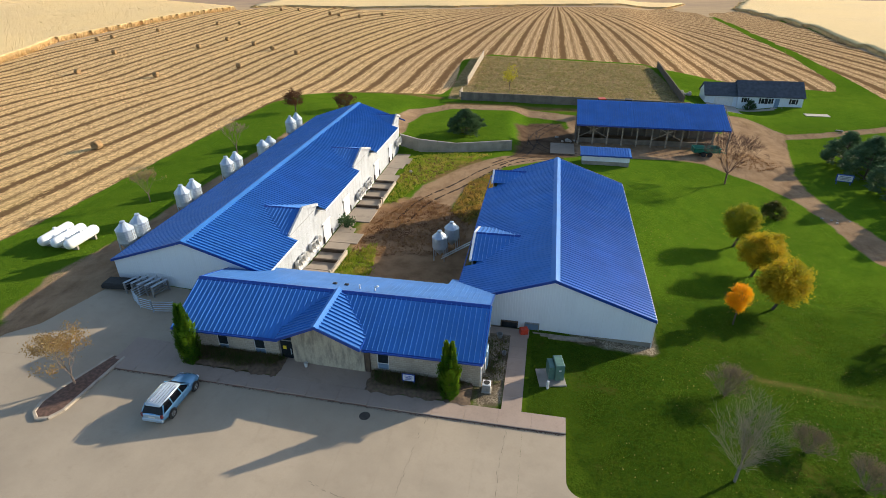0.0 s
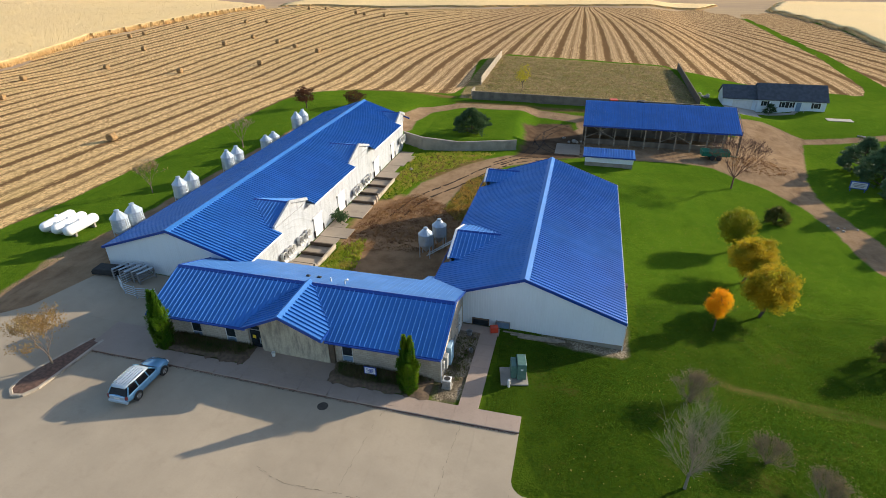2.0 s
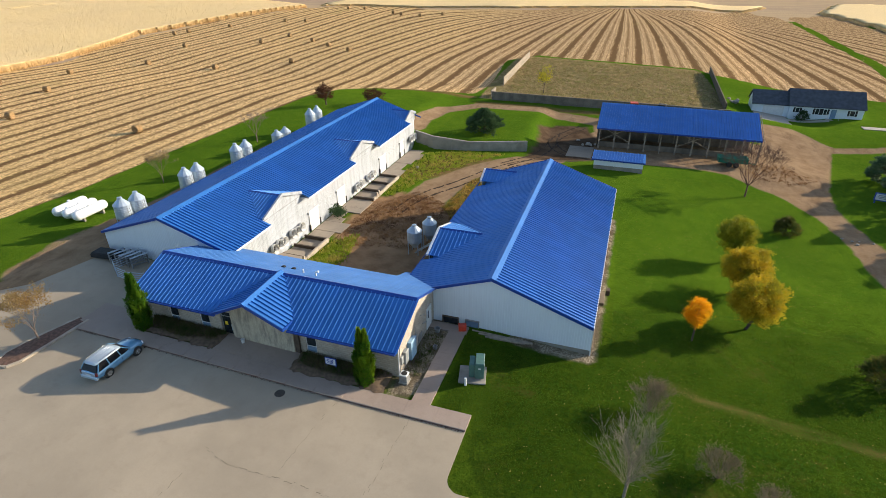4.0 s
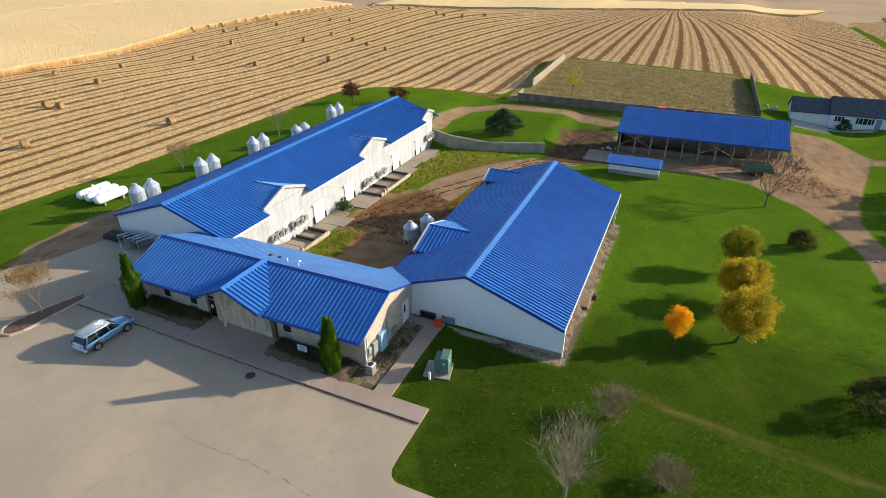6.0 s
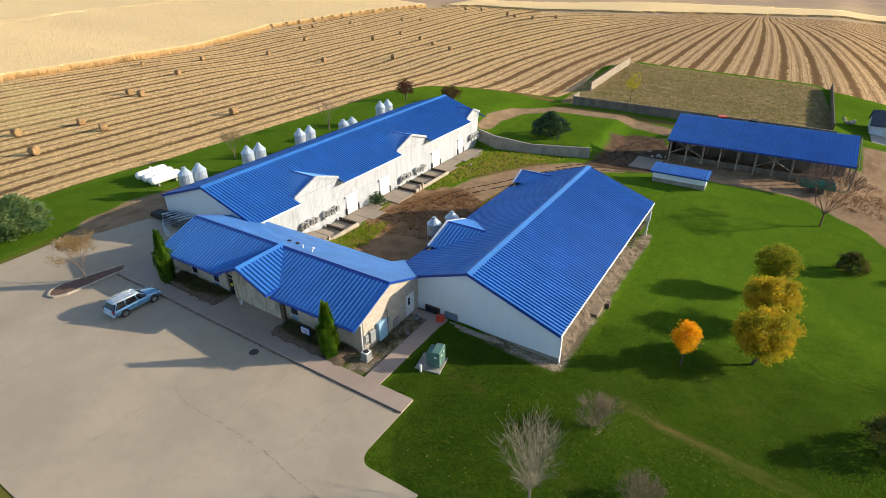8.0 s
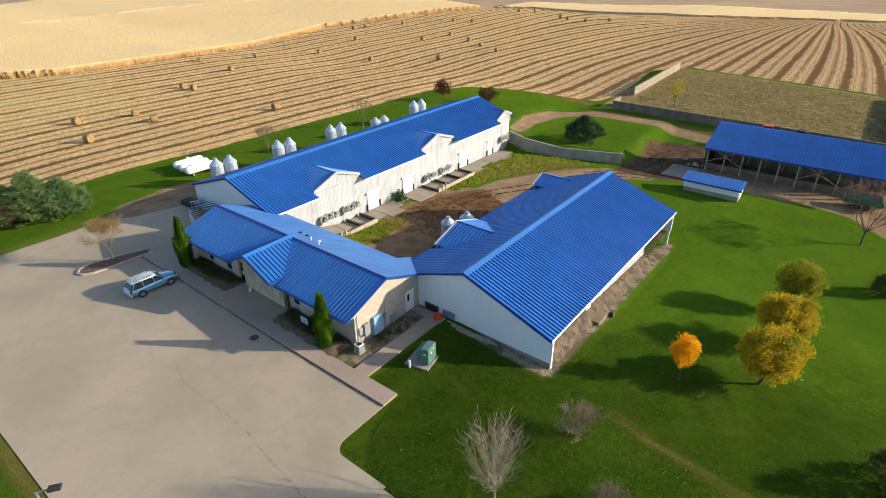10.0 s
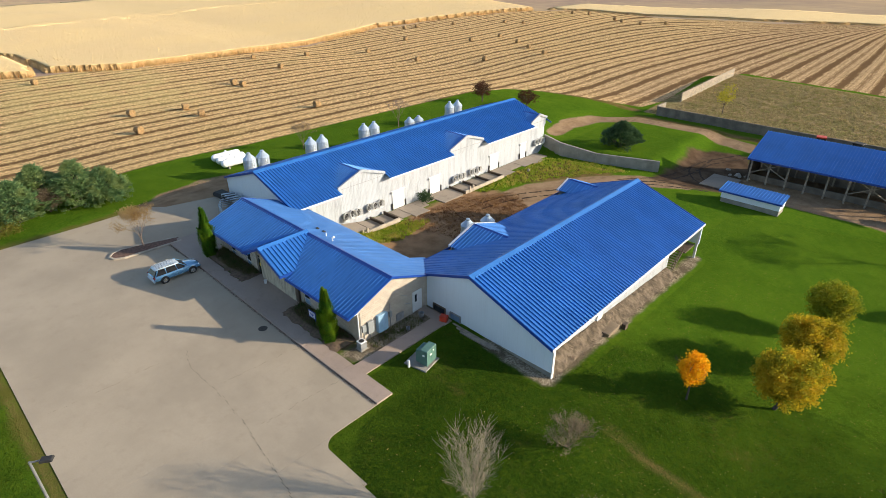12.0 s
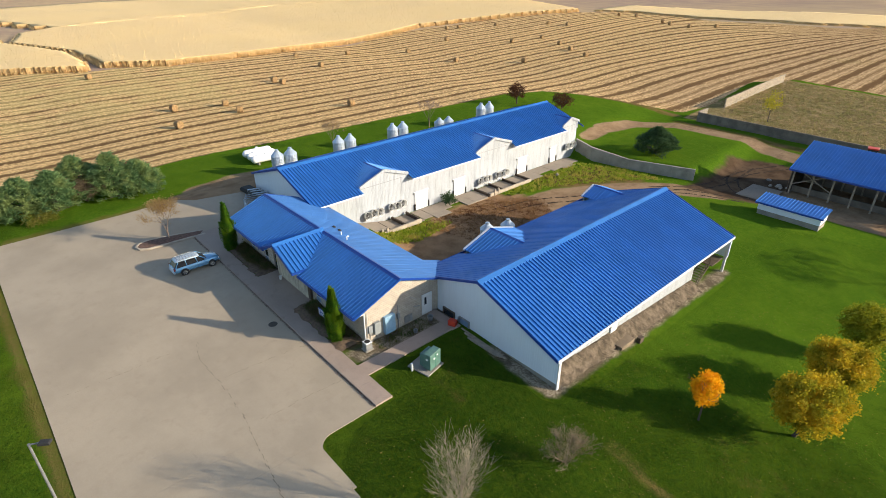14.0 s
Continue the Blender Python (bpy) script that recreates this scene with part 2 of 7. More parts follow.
class Geo:
    """Points and faces of one mesh."""

    def __init__(self):
        self.v, self.f = [], []

    def add(self, verts, faces):
        k = len(self.v)
        self.v += [tuple(p) for p in verts]
        self.f += [tuple(i + k for i in q) for q in faces]
        return self

    def box(self, x0, x1, y0, y1, z0, z1):
        p = [(x, y, z) for z in (z0, z1) for y in (y0, y1) for x in (x0, x1)]
        return self.add(p, [(0, 2, 3, 1), (4, 5, 7, 6), (0, 1, 5, 4), (2, 6, 7, 3), (0, 4, 6, 2), (1, 3, 7, 5)])

    def slab(self, c, size, turn=0.0, bevel=0.0):
        """A box round c, turned about z, with its upper edges bevelled."""
        sx, sy, sz = (s / 2 for s in size)
        ca, sa = math.cos(radians(turn)), math.sin(radians(turn))
        rings = [(sx, sy, -sz), (sx, sy, sz - bevel), (sx - bevel, sy - bevel, sz)] if bevel else [(sx, sy, -sz), (sx, sy, sz)]
        pts = []
        for ax, ay, az in rings:
            for ux, uy in ((-1, -1), (1, -1), (1, 1), (-1, 1)):
                x, y = ux * ax, uy * ay
                pts.append((c[0] + x * ca - y * sa, c[1] + x * sa + y * ca, c[2] + az))
        faces = [(3, 2, 1, 0)]
        for r in range(len(rings) - 1):
            faces += [(4 * r + i, 4 * r + (i + 1) % 4, 4 * r + 4 + (i + 1) % 4, 4 * r + 4 + i) for i in range(4)]
        k = 4 * (len(rings) - 1)
        faces.append((k, k + 1, k + 2, k + 3))
        return self.add(pts, faces)

    def prism(self, poly, axis, a, b):
        """A polygon (pairs of the other two axes, in order) drawn out along an axis from a to b."""
        def at(u, w, t):
            return {"x": (t, u, w), "y": (u, t, w), "z": (u, w, t)}[axis]
        n = len(poly)
        pts = [at(u, w, a) for u, w in poly] + [at(u, w, b) for u, w in poly]
        return self.add(pts, [tuple(range(n))[::-1], tuple(range(n, 2 * n))] + [(i, (i + 1) % n, n + (i + 1) % n, n + i) for i in range(n)])

    def tube(self, p, q, r0, r1=None, n=8, caps=True):
        p, q = Vector(p), Vector(q)
        r1 = r0 if r1 is None else r1
        d = q - p
        if d.length < 1e-6:
            return self
        u = d.orthogonal().normalized()
        w = d.normalized().cross(u)
        ring = [(math.cos(2 * math.pi * i / n), math.sin(2 * math.pi * i / n)) for i in range(n)]
        pts = [p + (u * a + w * b) * r0 for a, b in ring] + [q + (u * a + w * b) * r1 for a, b in ring]
        faces = [(i, (i + 1) % n, n + (i + 1) % n, n + i) for i in range(n)]
        if caps:
            faces += [tuple(range(n))[::-1], tuple(range(n, 2 * n))]
        return self.add(pts, faces)

    def lathe(self, c, profile, n=16, axis="z"):
        """A profile of (radius, height) turned about an axis through c."""
        pts = []
        for r, h in profile:
            for i in range(n):
                a = 2 * math.pi * i / n
                u, w = r * math.cos(a), r * math.sin(a)
                pts.append((c[0] + u, c[1] + w, c[2] + h) if axis == "z" else (c[0] + h, c[1] + u, c[2] + w) if axis == "x" else (c[0] + w, c[1] + h, c[2] + u))
        m = len(profile)
        faces = [(j * n + i, j * n + (i + 1) % n, (j + 1) * n + (i + 1) % n, (j + 1) * n + i) for j in range(m - 1) for i in range(n)]
        faces += [tuple(range(n))[::-1], tuple(range((m - 1) * n, m * n))]
        return self.add(pts, faces)

    def mesh(self, name, material, smooth=False):
        me = bpy.data.meshes.new(name)
        me.from_pydata(self.v, [], self.f)
        me.materials.append(material)
        if smooth:
            me.polygons.foreach_set("use_smooth", [True] * len(me.polygons))
        me.update()
        return me


def hold(name, at=(0, 0, 0), turn=0.0):
    """An empty at a thing's base."""
    ob = new(name)
    ob.empty_display_size = 0.3
    ob.matrix_basis = pose(*at, 0, 0, turn)
    return ob


def part(name, geo, material, parent=None, label="", smooth=False):
    """One mesh object, in the parent's own coordinates."""
    me = geo if isinstance(geo, bpy.types.Mesh) else geo.mesh(name, material, smooth)
    ob = new(name, me)
    ob.parent = parent
    return tagged(ob, label)


def soften(ob, width=0.02, segments=2):
    m = ob.modifiers.new("bevel", "BEVEL")
    m.width, m.segments, m.limit_method = width, segments, "ANGLE"
    return ob


# ---- the ground ----


def sm(a, b, v):
    t = np.clip((v - a) / (b - a), 0.0, 1.0)
    return t * t * (3 - 2 * t)


def height(x, y):
    """The lie of the land: a level front, a sunken yard between the barns, a fall to the east lawn, fields that rise far off."""
    left = 0.5 * sm(2, 30, -x) * sm(-10, 6, y) * (1 - sm(42, 58, y)) * (1 - sm(60, 80, -x)) + 0.5 * sm(30, 42, -x) * sm(24, 40, y) * (1 - 0.6 * sm(60, 110, y)) - 1.6 * sm(55, 115, -x)
    wall_y = 95 + (x + 24.4) * 0.3
    a = sm(-8, 9, x)
    west = sm(-34, -27, x)
    yard = -2.1 * sm(42.5, 52, y) * west * (1 - a) - 2.0 * sm(42, 72, y) * a
    back = -2.9 * (1 - sm(112, 135, y)) - 1.2 * sm(112, 135, y) + 1.2 * sm(135, 185, y) + 3 * sm(180, 290, y) + 6 * sm(330, 900, y)
    k = sm(90, 104, y)
    base = yard * (1 - k) + back * k * west + back * k * (1 - west) * sm(112, 150, y)
    lawn = 1.75 * sm(-3.5, -8, x) * sm(wall_y + 0.2, wall_y + 1.2, y) * (1 - sm(112, 135, y)) * west
    s = 9 + 21 * sm(90, 106, y)
    t = np.clip((x - s) / 21, 0, 1)
    lawn = lawn - 0.6 * sm(1, 11, x) * sm(33, 41, y) * (1 - sm(52, 66, y))
    lawn = lawn - 1.15 * sm(29, 37, x) * (1 - sm(45, 57, x)) * sm(133, 140, y) * (1 - sm(153, 166, y))
    # gentle swells of the east lawn
    swell = 0.10 * np.sin(x * 0.52 + 0.9 * np.sin(y * 0.21)) * np.sin(y * 0.37 + 0.6) + 0.06 * np.sin(x * 0.93 - y * 0.71 + 1.3)
    swell = swell * sm(13, 18, x) * (1 - sm(37, 41, x)) * sm(27, 33, y) * (1 - sm(84, 90, y))
    return base + left + lawn - (1.7 + 0.35 * sm(72, 94, y)) * t * t * (3 - 2 * t) + swell + 5 * sm(300, 900, -x)


def ground_z(x, y):
    return float(height(np.float64(x), np.float64(y)))


def inside(X, Y, poly):
    """Signed distance to a polygon, positive within."""
    best = np.full(X.shape, 1e9)
    odd = np.zeros(X.shape, bool)
    for (ax, ay), (bx, by) in zip(poly, poly[1:] + poly[:1]):
        ex, ey = bx - ax, by - ay
        t = np.clip(((X - ax) * ex + (Y - ay) * ey) / (ex * ex + ey * ey), 0, 1)
        best = np.minimum(best, np.hypot(X - ax - t * ex, Y - ay - t * ey))
        if ey:
            odd ^= ((ay > Y) != (by > Y)) & (X < ax + (Y - ay) * ex / ey)
    return np.where(odd, best, -best)


def strip(X, Y, line, half):
    """Signed distance to a path of the given half width, positive within."""
    best = np.full(X.shape, 1e9)
    for (ax, ay), (bx, by) in zip(line, line[1:]):
        ex, ey = bx - ax, by - ay
        t = np.clip(((X - ax) * ex + (Y - ay) * ey) / (ex * ex + ey * ey), 0, 1)
        best = np.minimum(best, np.hypot(X - ax - t * ex, Y - ay - t * ey))
    return half - best


def lines(near0, near1, step, far0, far1):
    """Grid lines, even in the near part and wider and wider outside."""
    mid = list(np.arange(near0, near1 + step / 2, step))
    out, d, v = [], step, near1
    while v < far1:
        d *= 1.13
        v += d
        out.append(v)
    low, d, v = [], step, near0
    while v > far0:
        d *= 1.13
        v -= d
        low.append(v)
    return np.array(low[::-1] + mid + out)


FIELD_WEST = [(-61, -60), (-66, 10), (-68, 24), (-62.5, 33), (-62.6, 47), (-62.4, 97), (-62, 117), (-59, 127), (-50, 131.5), (-33, 133.5), (-26, 136), (-24.5, 146),
              (-27.5, 176), (-20, 187), (27, 178), (31, 171), (52, 166), (73, 160), (76, 168), (78, 210), (74.5, 240), (70, 312), (60, 330), (0, 318), (-54, 300), (-150, 312),
              (-170, 296), (-183, 254), (-189, 224), (-193, 197), (-184, 176), (-169, 111), (-166, 72), (-172, 47), (-210, 20), (-230, -60)]
FIELD_EAST = [(82, 130), (82, 210), (77.5, 250), (73, 310), (90, 330), (101, 273), (106, 203), (112, 130)]
PASTURE = [(-24, 131.5), (-25, 150), (-25, 186), (28, 176), (31, 150), (31, 133), (8, 131.5)]


def make_ground():
    gx, gy = lines(-75, 66, 1.0, -2600, 2600), lines(4, 152, 1.0, -600, 4200)
    X, Y = np.meshgrid(gx, gy)
    Z = height(X, Y)
    nx, ny = len(gx), len(gy)
    verts = np.stack([X, Y, Z], -1).reshape(-1, 3)
    i = np.arange(nx * ny).reshape(ny, nx)
    faces = np.stack([i[:-1, :-1], i[:-1, 1:], i[1:, 1:], i[1:, :-1]], -1).reshape(-1, 4)
    me = bpy.data.meshes.new("ground")
    me.from_pydata(verts.tolist(), [], faces.tolist())
    field = np.maximum(inside(X, Y, FIELD_WEST), inside(X, Y, FIELD_EAST))
    far = np.maximum.reduce([Y - 296 + 0 * X, np.minimum(-X - 158, Y - 20), X - 104])
    dirt = np.maximum.reduce([
        strip(X, Y, [(-47.4, 35), (-47.2, 45), (-46.8, 60), (-46.6, 78), (-46.4, 96), (-45, 106)], 2.1),
        strip(X, Y, [(-30, 110), (-28.5, 118), (-22, 124.5), (-8, 125.0), (6, 122), (8, 110), (3, 100)], 2.0),
        strip(X, Y, [(-30, 110), (-29, 103)], 1.6),
        inside(X, Y, [(-20.5, 66), (-18.4, 79), (-13.4, 88.2), (-7.2, 96), (2, 99), (1.5, 95), (-6.5, 89.3), (-11.2, 82.5), (-12.5, 71), (-9.5, 64)]),
        inside(X, Y, [(0, 97), (2, 112), (6, 119), (36, 118), (36, 130), (43.5, 131), (49.5, 124), (47, 113), (44, 101), (42.5, 92), (43, 87), (46, 73), (52, 60), (47, 58), (41.5, 68), (40.5, 80), (39, 87), (35, 96), (28, 99.5), (6, 99)]),
                strip(X, Y, [(48, 122), (56, 124), (68, 128), (75, 131)], 1.2)])
    dirt = np.maximum(dirt, inside(X, Y, [(-47.8, 31.0), (-48.6, 36.5), (-50.4, 40.5), (-49, 47), (-45, 48), (-41.5, 41.6), (-41.5, 34), (-46, 31.0)]))
    soil = np.maximum.reduce([
        inside(X, Y, [(-20.5, 43.5), (-20, 50), (-21, 56), (-23.6, 58), (-23.6, 70), (-20, 74), (-13, 72), (-8, 66), (-7.5, 44)]),
        inside(X, Y, [(-6.0, 95.5), (-5.4, 100.5), (-5.0, 104), (-5.4, 110), (-6.6, 114.5), (-3, 118.5), (3, 119), (5.8, 112), (5.8, 98), (1, 96)])])
    pasture = inside(X, Y, PASTURE)
    gravel = np.maximum.reduce([
        inside(X, Y, [(-3.6, 30.9), (-4.4, 42), (-1.2, 41.6), (-1.6, 31.2)]),
        strip(X, Y, [(4.5, 41.4), (10.7, 41.3), (10.8, 50), (10.7, 60), (10.8, 73)], 0.8)])
    worn = np.maximum.reduce([
        strip(X, Y, [(17, 40.5), (22, 39.9), (27, 39.6), (33, 39), (44, 37)], 0.35),
        strip(X, Y, [(-47, 10.2), (-20, 10.3), (5, 10.4)], 0.5),
        strip(X, Y, [(-47.3, 10), (-47.3, 36)], 0.5),
        inside(X, Y, [(-24, 80), (-20, 93), (-12, 95), (-8, 88), (-14, 84), (-20, 79)]),
        strip(X, Y, [(-60, 131), (-40, 133), (-26, 132)], 1.3),
        inside(X, Y, [(-13, 62), (-8.2, 62), (-6.2, 86), (-7.5, 89), (-11.5, 82)]),
        strip(X, Y, [(-22.5, 127.2), (8, 127.4)], 1.1)])
    wild = inside(X, Y, [(-28, 30.8), (-20.2, 30.9), (-20.2, 33.4), (-28, 33.4)])
    wild = np.maximum(wild, inside(X, Y, [(-12.4, 31.2), (-3.6, 31.2), (-3.6, 33.4), (-12.4, 33.4)]))

    # near lawn: given the darker tone of grass seen from above in shade
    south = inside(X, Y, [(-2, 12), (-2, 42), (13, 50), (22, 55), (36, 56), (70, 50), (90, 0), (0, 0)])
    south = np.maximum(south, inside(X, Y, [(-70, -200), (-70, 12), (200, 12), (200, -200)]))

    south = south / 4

    def soft(d):
        return np.clip(0.5 + d / 6.0, 0, 1).reshape(-1)
    one = np.ones(nx * ny)
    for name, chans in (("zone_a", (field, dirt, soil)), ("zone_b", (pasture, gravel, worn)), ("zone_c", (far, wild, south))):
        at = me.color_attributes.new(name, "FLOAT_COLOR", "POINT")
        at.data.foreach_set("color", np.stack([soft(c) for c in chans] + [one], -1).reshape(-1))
    # windrows: they run north, and draw together toward the far end
    draw = np.clip(0.55 * np.clip((Y - 150) / 140, 0, 1.4) ** 2, 0, 0.75) * sm(-120, -35, X)
    row = X / (1 - draw) / 8.2
    at = me.attributes.new("row", "FLOAT", "POINT")
    at.data.foreach_set("value", row.reshape(-1))
    me.materials.append(ground_material())
    me.polygons.foreach_set("use_smooth", [True] * len(me.polygons))
    me.update()
    tagged(new("ground", me), "mown green lawn, dirt tracks and striped corn stubble", "ground", kind="structure")


def ground_material():
    s = Shade("ground_cover", 1.0, 0, 0.0)
    n_big, n_mid, n_fine = s.noise(0.05, 4), s.noise(0.45, 5, 0.6), s.noise(5.0, 5, 0.7)
    n_blade = s.noise(2.2, 5, 0.75)
    edge = s.math("SUBTRACT", s.math("ADD", s.math("MULTIPLY", n_mid, 0.7), s.math("MULTIPLY", n_fine, 0.3)), 0.5)

    def zone(channel, rag=0.25, width=0.05):
        m = s.math("ADD", channel, s.math("MULTIPLY", edge, rag))
        return s.span(m, 0.5 - width, 0.5 + width)
    za, zb, zc = (s.split(s.attr(n, 0)) for n in ("zone_a", "zone_b", "zone_c"))
    # lawn
    grass = s.mix(s.span(n_big, 0.35, 0.65), (0.025, 0.056, 0.005), (0.050, 0.088, 0.007))
    grass = s.mix(s.span(n_mid, 0.35, 0.7, 0, 0.7), grass, (0.022, 0.046, 0.004))
    grass = s.mix(s.span(n_blade, 0.40, 0.68, 0, 0.65), grass, (0.065, 0.09, 0.008))
    grass = s.mix(s.span(n_fine, 0.52, 0.75, 0, 0.8), grass, (0.010, 0.023, 0.003))
    grass = s.mix(s.span(s.noise(0.16, 6, 0.75), 0.54, 0.74, 0, 0.7), grass, (0.12, 0.085, 0.026))
    # brighter lawn: the glow of backlit grass is put into the colour
    lit_grass = s.mix(s.span(n_big, 0.35, 0.65), (0.058, 0.125, 0.009), (0.092, 0.16, 0.012))
    lit_grass = s.mix(s.span(n_mid, 0.35, 0.7, 0, 0.6), lit_grass, (0.052, 0.115, 0.008))
    lit_grass = s.mix(s.span(n_blade, 0.40, 0.68, 0, 0.6), lit_grass, (0.11, 0.17, 0.014))
    lit_grass = s.mix(s.span(n_fine, 0.52, 0.75, 0, 0.6), lit_grass, (0.025, 0.055, 0.005))
    grass = s.mix(s.span(s.math("ADD", zc[2], s.math("MULTIPLY", edge, 0.8)), 0.1, 0.9), lit_grass, grass)
    # dirt, soil, gravel
    dirt = s.mix(s.span(n_mid, 0.3, 0.7), (0.33, 0.225, 0.135), (0.235, 0.15, 0.085))
    dirt = s.mix(s.span(n_fine, 0.4, 0.7, 0, 0.4), dirt, (0.33, 0.245, 0.165))
    dirt = s.mix(s.span(s.noise(0.5, 5, 0.7, stretch=(1.0, 0.35, 1)), 0.5, 0.7, 0, 0.6), dirt, (0.15, 0.095, 0.06))
    soil = s.mix(s.span(n_mid, 0.3, 0.7), (0.21, 0.125, 0.068), (0.33, 0.205, 0.115))
    soil = s.mix(s.span(n_blade, 0.45, 0.7, 0, 0.7), soil, (0.30, 0.20, 0.11))
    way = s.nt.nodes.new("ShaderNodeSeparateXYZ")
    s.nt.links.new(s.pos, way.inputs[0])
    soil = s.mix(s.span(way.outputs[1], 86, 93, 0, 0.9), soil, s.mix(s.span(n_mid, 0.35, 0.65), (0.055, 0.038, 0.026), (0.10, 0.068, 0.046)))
    gravel = s.mix(s.span(s.noise(7, 2), 0.35, 0.65), (0.17, 0.135, 0.09), (0.38, 0.32, 0.235))
    worn = s.mix(s.span(n_mid, 0.35, 0.65), (0.20, 0.125, 0.055), (0.11, 0.105, 0.022))
    past = s.mix(s.span(s.noise(0.35, 6, 0.7), 0.35, 0.65), (0.36, 0.255, 0.135), (0.18, 0.16, 0.062))
    past = s.mix(s.span(s.noise(0.16, 4, 0.6), 0.42, 0.62, 0, 0.6), past, (0.17, 0.16, 0.055))
    past = s.mix(s.span(s.noise(1.1, 6, 0.75), 0.42, 0.60, 0, 0.8), past, (0.15, 0.105, 0.05))
    past = s.mix(s.span(n_fine, 0.5, 0.7, 0, 0.5), past, (0.44, 0.34, 0.19))
    wild = s.mix(s.span(n_mid, 0.3, 0.7), (0.15, 0.115, 0.065), (0.085, 0.10, 0.03))
    # stubble: pale chopped stalks between dark wheel furrows
    row = s.math("ADD", s.attr("row", 2), s.math("MULTIPLY", s.noise(0.03, 3), 0.10))
    ph = s.math("FRACT", row)
    dist = s.math("ABSOLUTE", s.math("SUBTRACT", ph, 0.5))
    chop = s.noise(2.8, 6, 0.85, stretch=(1.0, 0.5, 1))
    clod = s.noise(0.7, 5, 0.75, stretch=(1.0, 0.3, 1))
    ragged = s.math("ADD", s.math("MULTIPLY", s.math("SUBTRACT", chop, 0.5), 0.40), s.math("MULTIPLY", s.math("SUBTRACT", clod, 0.5), 0.34))
    px = s.nt.nodes.new("ShaderNodeSeparateXYZ")
    s.nt.links.new(s.pos, px.inputs[0])
    north = s.math("MULTIPLY", s.span(px.outputs[0], -70, -25), s.span(px.outputs[1], 120, 150))
    furrow = s.span(s.math("ADD", s.math("ADD", dist, ragged), s.math("MULTIPLY", north, -0.035)), 0.18, 0.06)
    ph2 = s.math("FRACT", s.math("ADD", s.math("MULTIPLY", row, 2.0), 0.5))
    second = s.span(s.math("ADD", s.math("ABSOLUTE", s.math("SUBTRACT", ph2, 0.5)), s.math("MULTIPLY", ragged, 1.3)), 0.18, 0.05)
    ph3 = s.math("FRACT", s.math("MULTIPLY", row, 6.0))
    many = s.math("ADD", 0.42, s.math("MULTIPLY", north, 0.4))
    thin = s.span(s.math("ADD", s.math("ABSOLUTE", s.math("SUBTRACT", ph3, 0.5)), s.math("MULTIPLY", s.math("SUBTRACT", chop, 0.5), 1.2)), 0.25, 0.02)
    straw = s.mix(s.span(chop, 0.40, 0.62), (0.32, 0.19, 0.08), (0.96, 0.67, 0.33))
    straw = s.mix(s.span(s.noise(0.012, 3), 0.4, 0.65, 0, 0.4), straw, (0.66, 0.44, 0.19))
    straw = s.mix(s.math("MULTIPLY", north, 0.55), straw, s.mix(s.span(chop, 0.4, 0.62), (0.20, 0.125, 0.07), (0.62, 0.43, 0.265)))
    straw = s.mix(s.math("MULTIPLY", thin, many), straw, (0.25, 0.165, 0.09))
    straw = s.mix(s.math("MULTIPLY", second, 0.85), straw, (0.21, 0.125, 0.06))
    straw = s.mix(s.math("MULTIPLY", furrow, 0.97), straw, (0.16, 0.095, 0.046))
    weedy = s.math("MULTIPLY", s.math("MULTIPLY", s.span(px.outputs[0], -88, -125), s.span(px.outputs[1], 84, 66)), s.span(s.noise(0.09, 5, 0.7), 0.36, 0.56))
    straw = s.mix(s.math("MULTIPLY", weedy, 0.4), straw, s.mix(s.span(chop, 0.4, 0.6), (0.36, 0.31, 0.10), (0.72, 0.56, 0.26)))
    straw = s.mix(s.span(s.noise(0.03, 4), 0.62, 0.74, 0, 0.25), straw, (0.30, 0.25, 0.08))
    farc = s.mix(s.span(s.noise(0.006, 3), 0.4, 0.6), (0.44, 0.32, 0.20), (0.33, 0.24, 0.185))
    farc = s.mix(s.span(s.noise(0.2, 4, stretch=(0.3, 1, 1)), 0.4, 0.65, 0, 0.4), farc, (0.52, 0.39, 0.23))
    col = s.mix(zone(zb[2], 0.5, 0.10), grass, worn)
    col = s.mix(zone(zc[1]), col, wild)
    col = s.mix(zone(zb[0], 0.3), col, past)
    gravel = s.mix(s.span(s.noise(0.6, 5, 0.7), 0.42, 0.60, 0, 0.85), gravel, (0.10, 0.08, 0.055))
    col = s.mix(zone(zb[1], 0.2), col, gravel)
    col = s.mix(zone(za[1], 0.28), col, dirt)
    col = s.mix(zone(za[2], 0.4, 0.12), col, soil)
    col = s.mix(zone(zc[0], 0.0), col, farc)
    col = s.mix(zone(za[0], 0.3, 0.03), col, straw)
    s.colour(col)
    relief = s.math("ADD", s.math("ADD", s.math("MULTIPLY", n_blade, 0.5), n_fine), s.math("MULTIPLY", s.math("MULTIPLY", furrow, za[0]), -0.8))
    s.bump(relief, 0.75, 0.16)
    return s.mat


make_ground()

# ---- paving ----


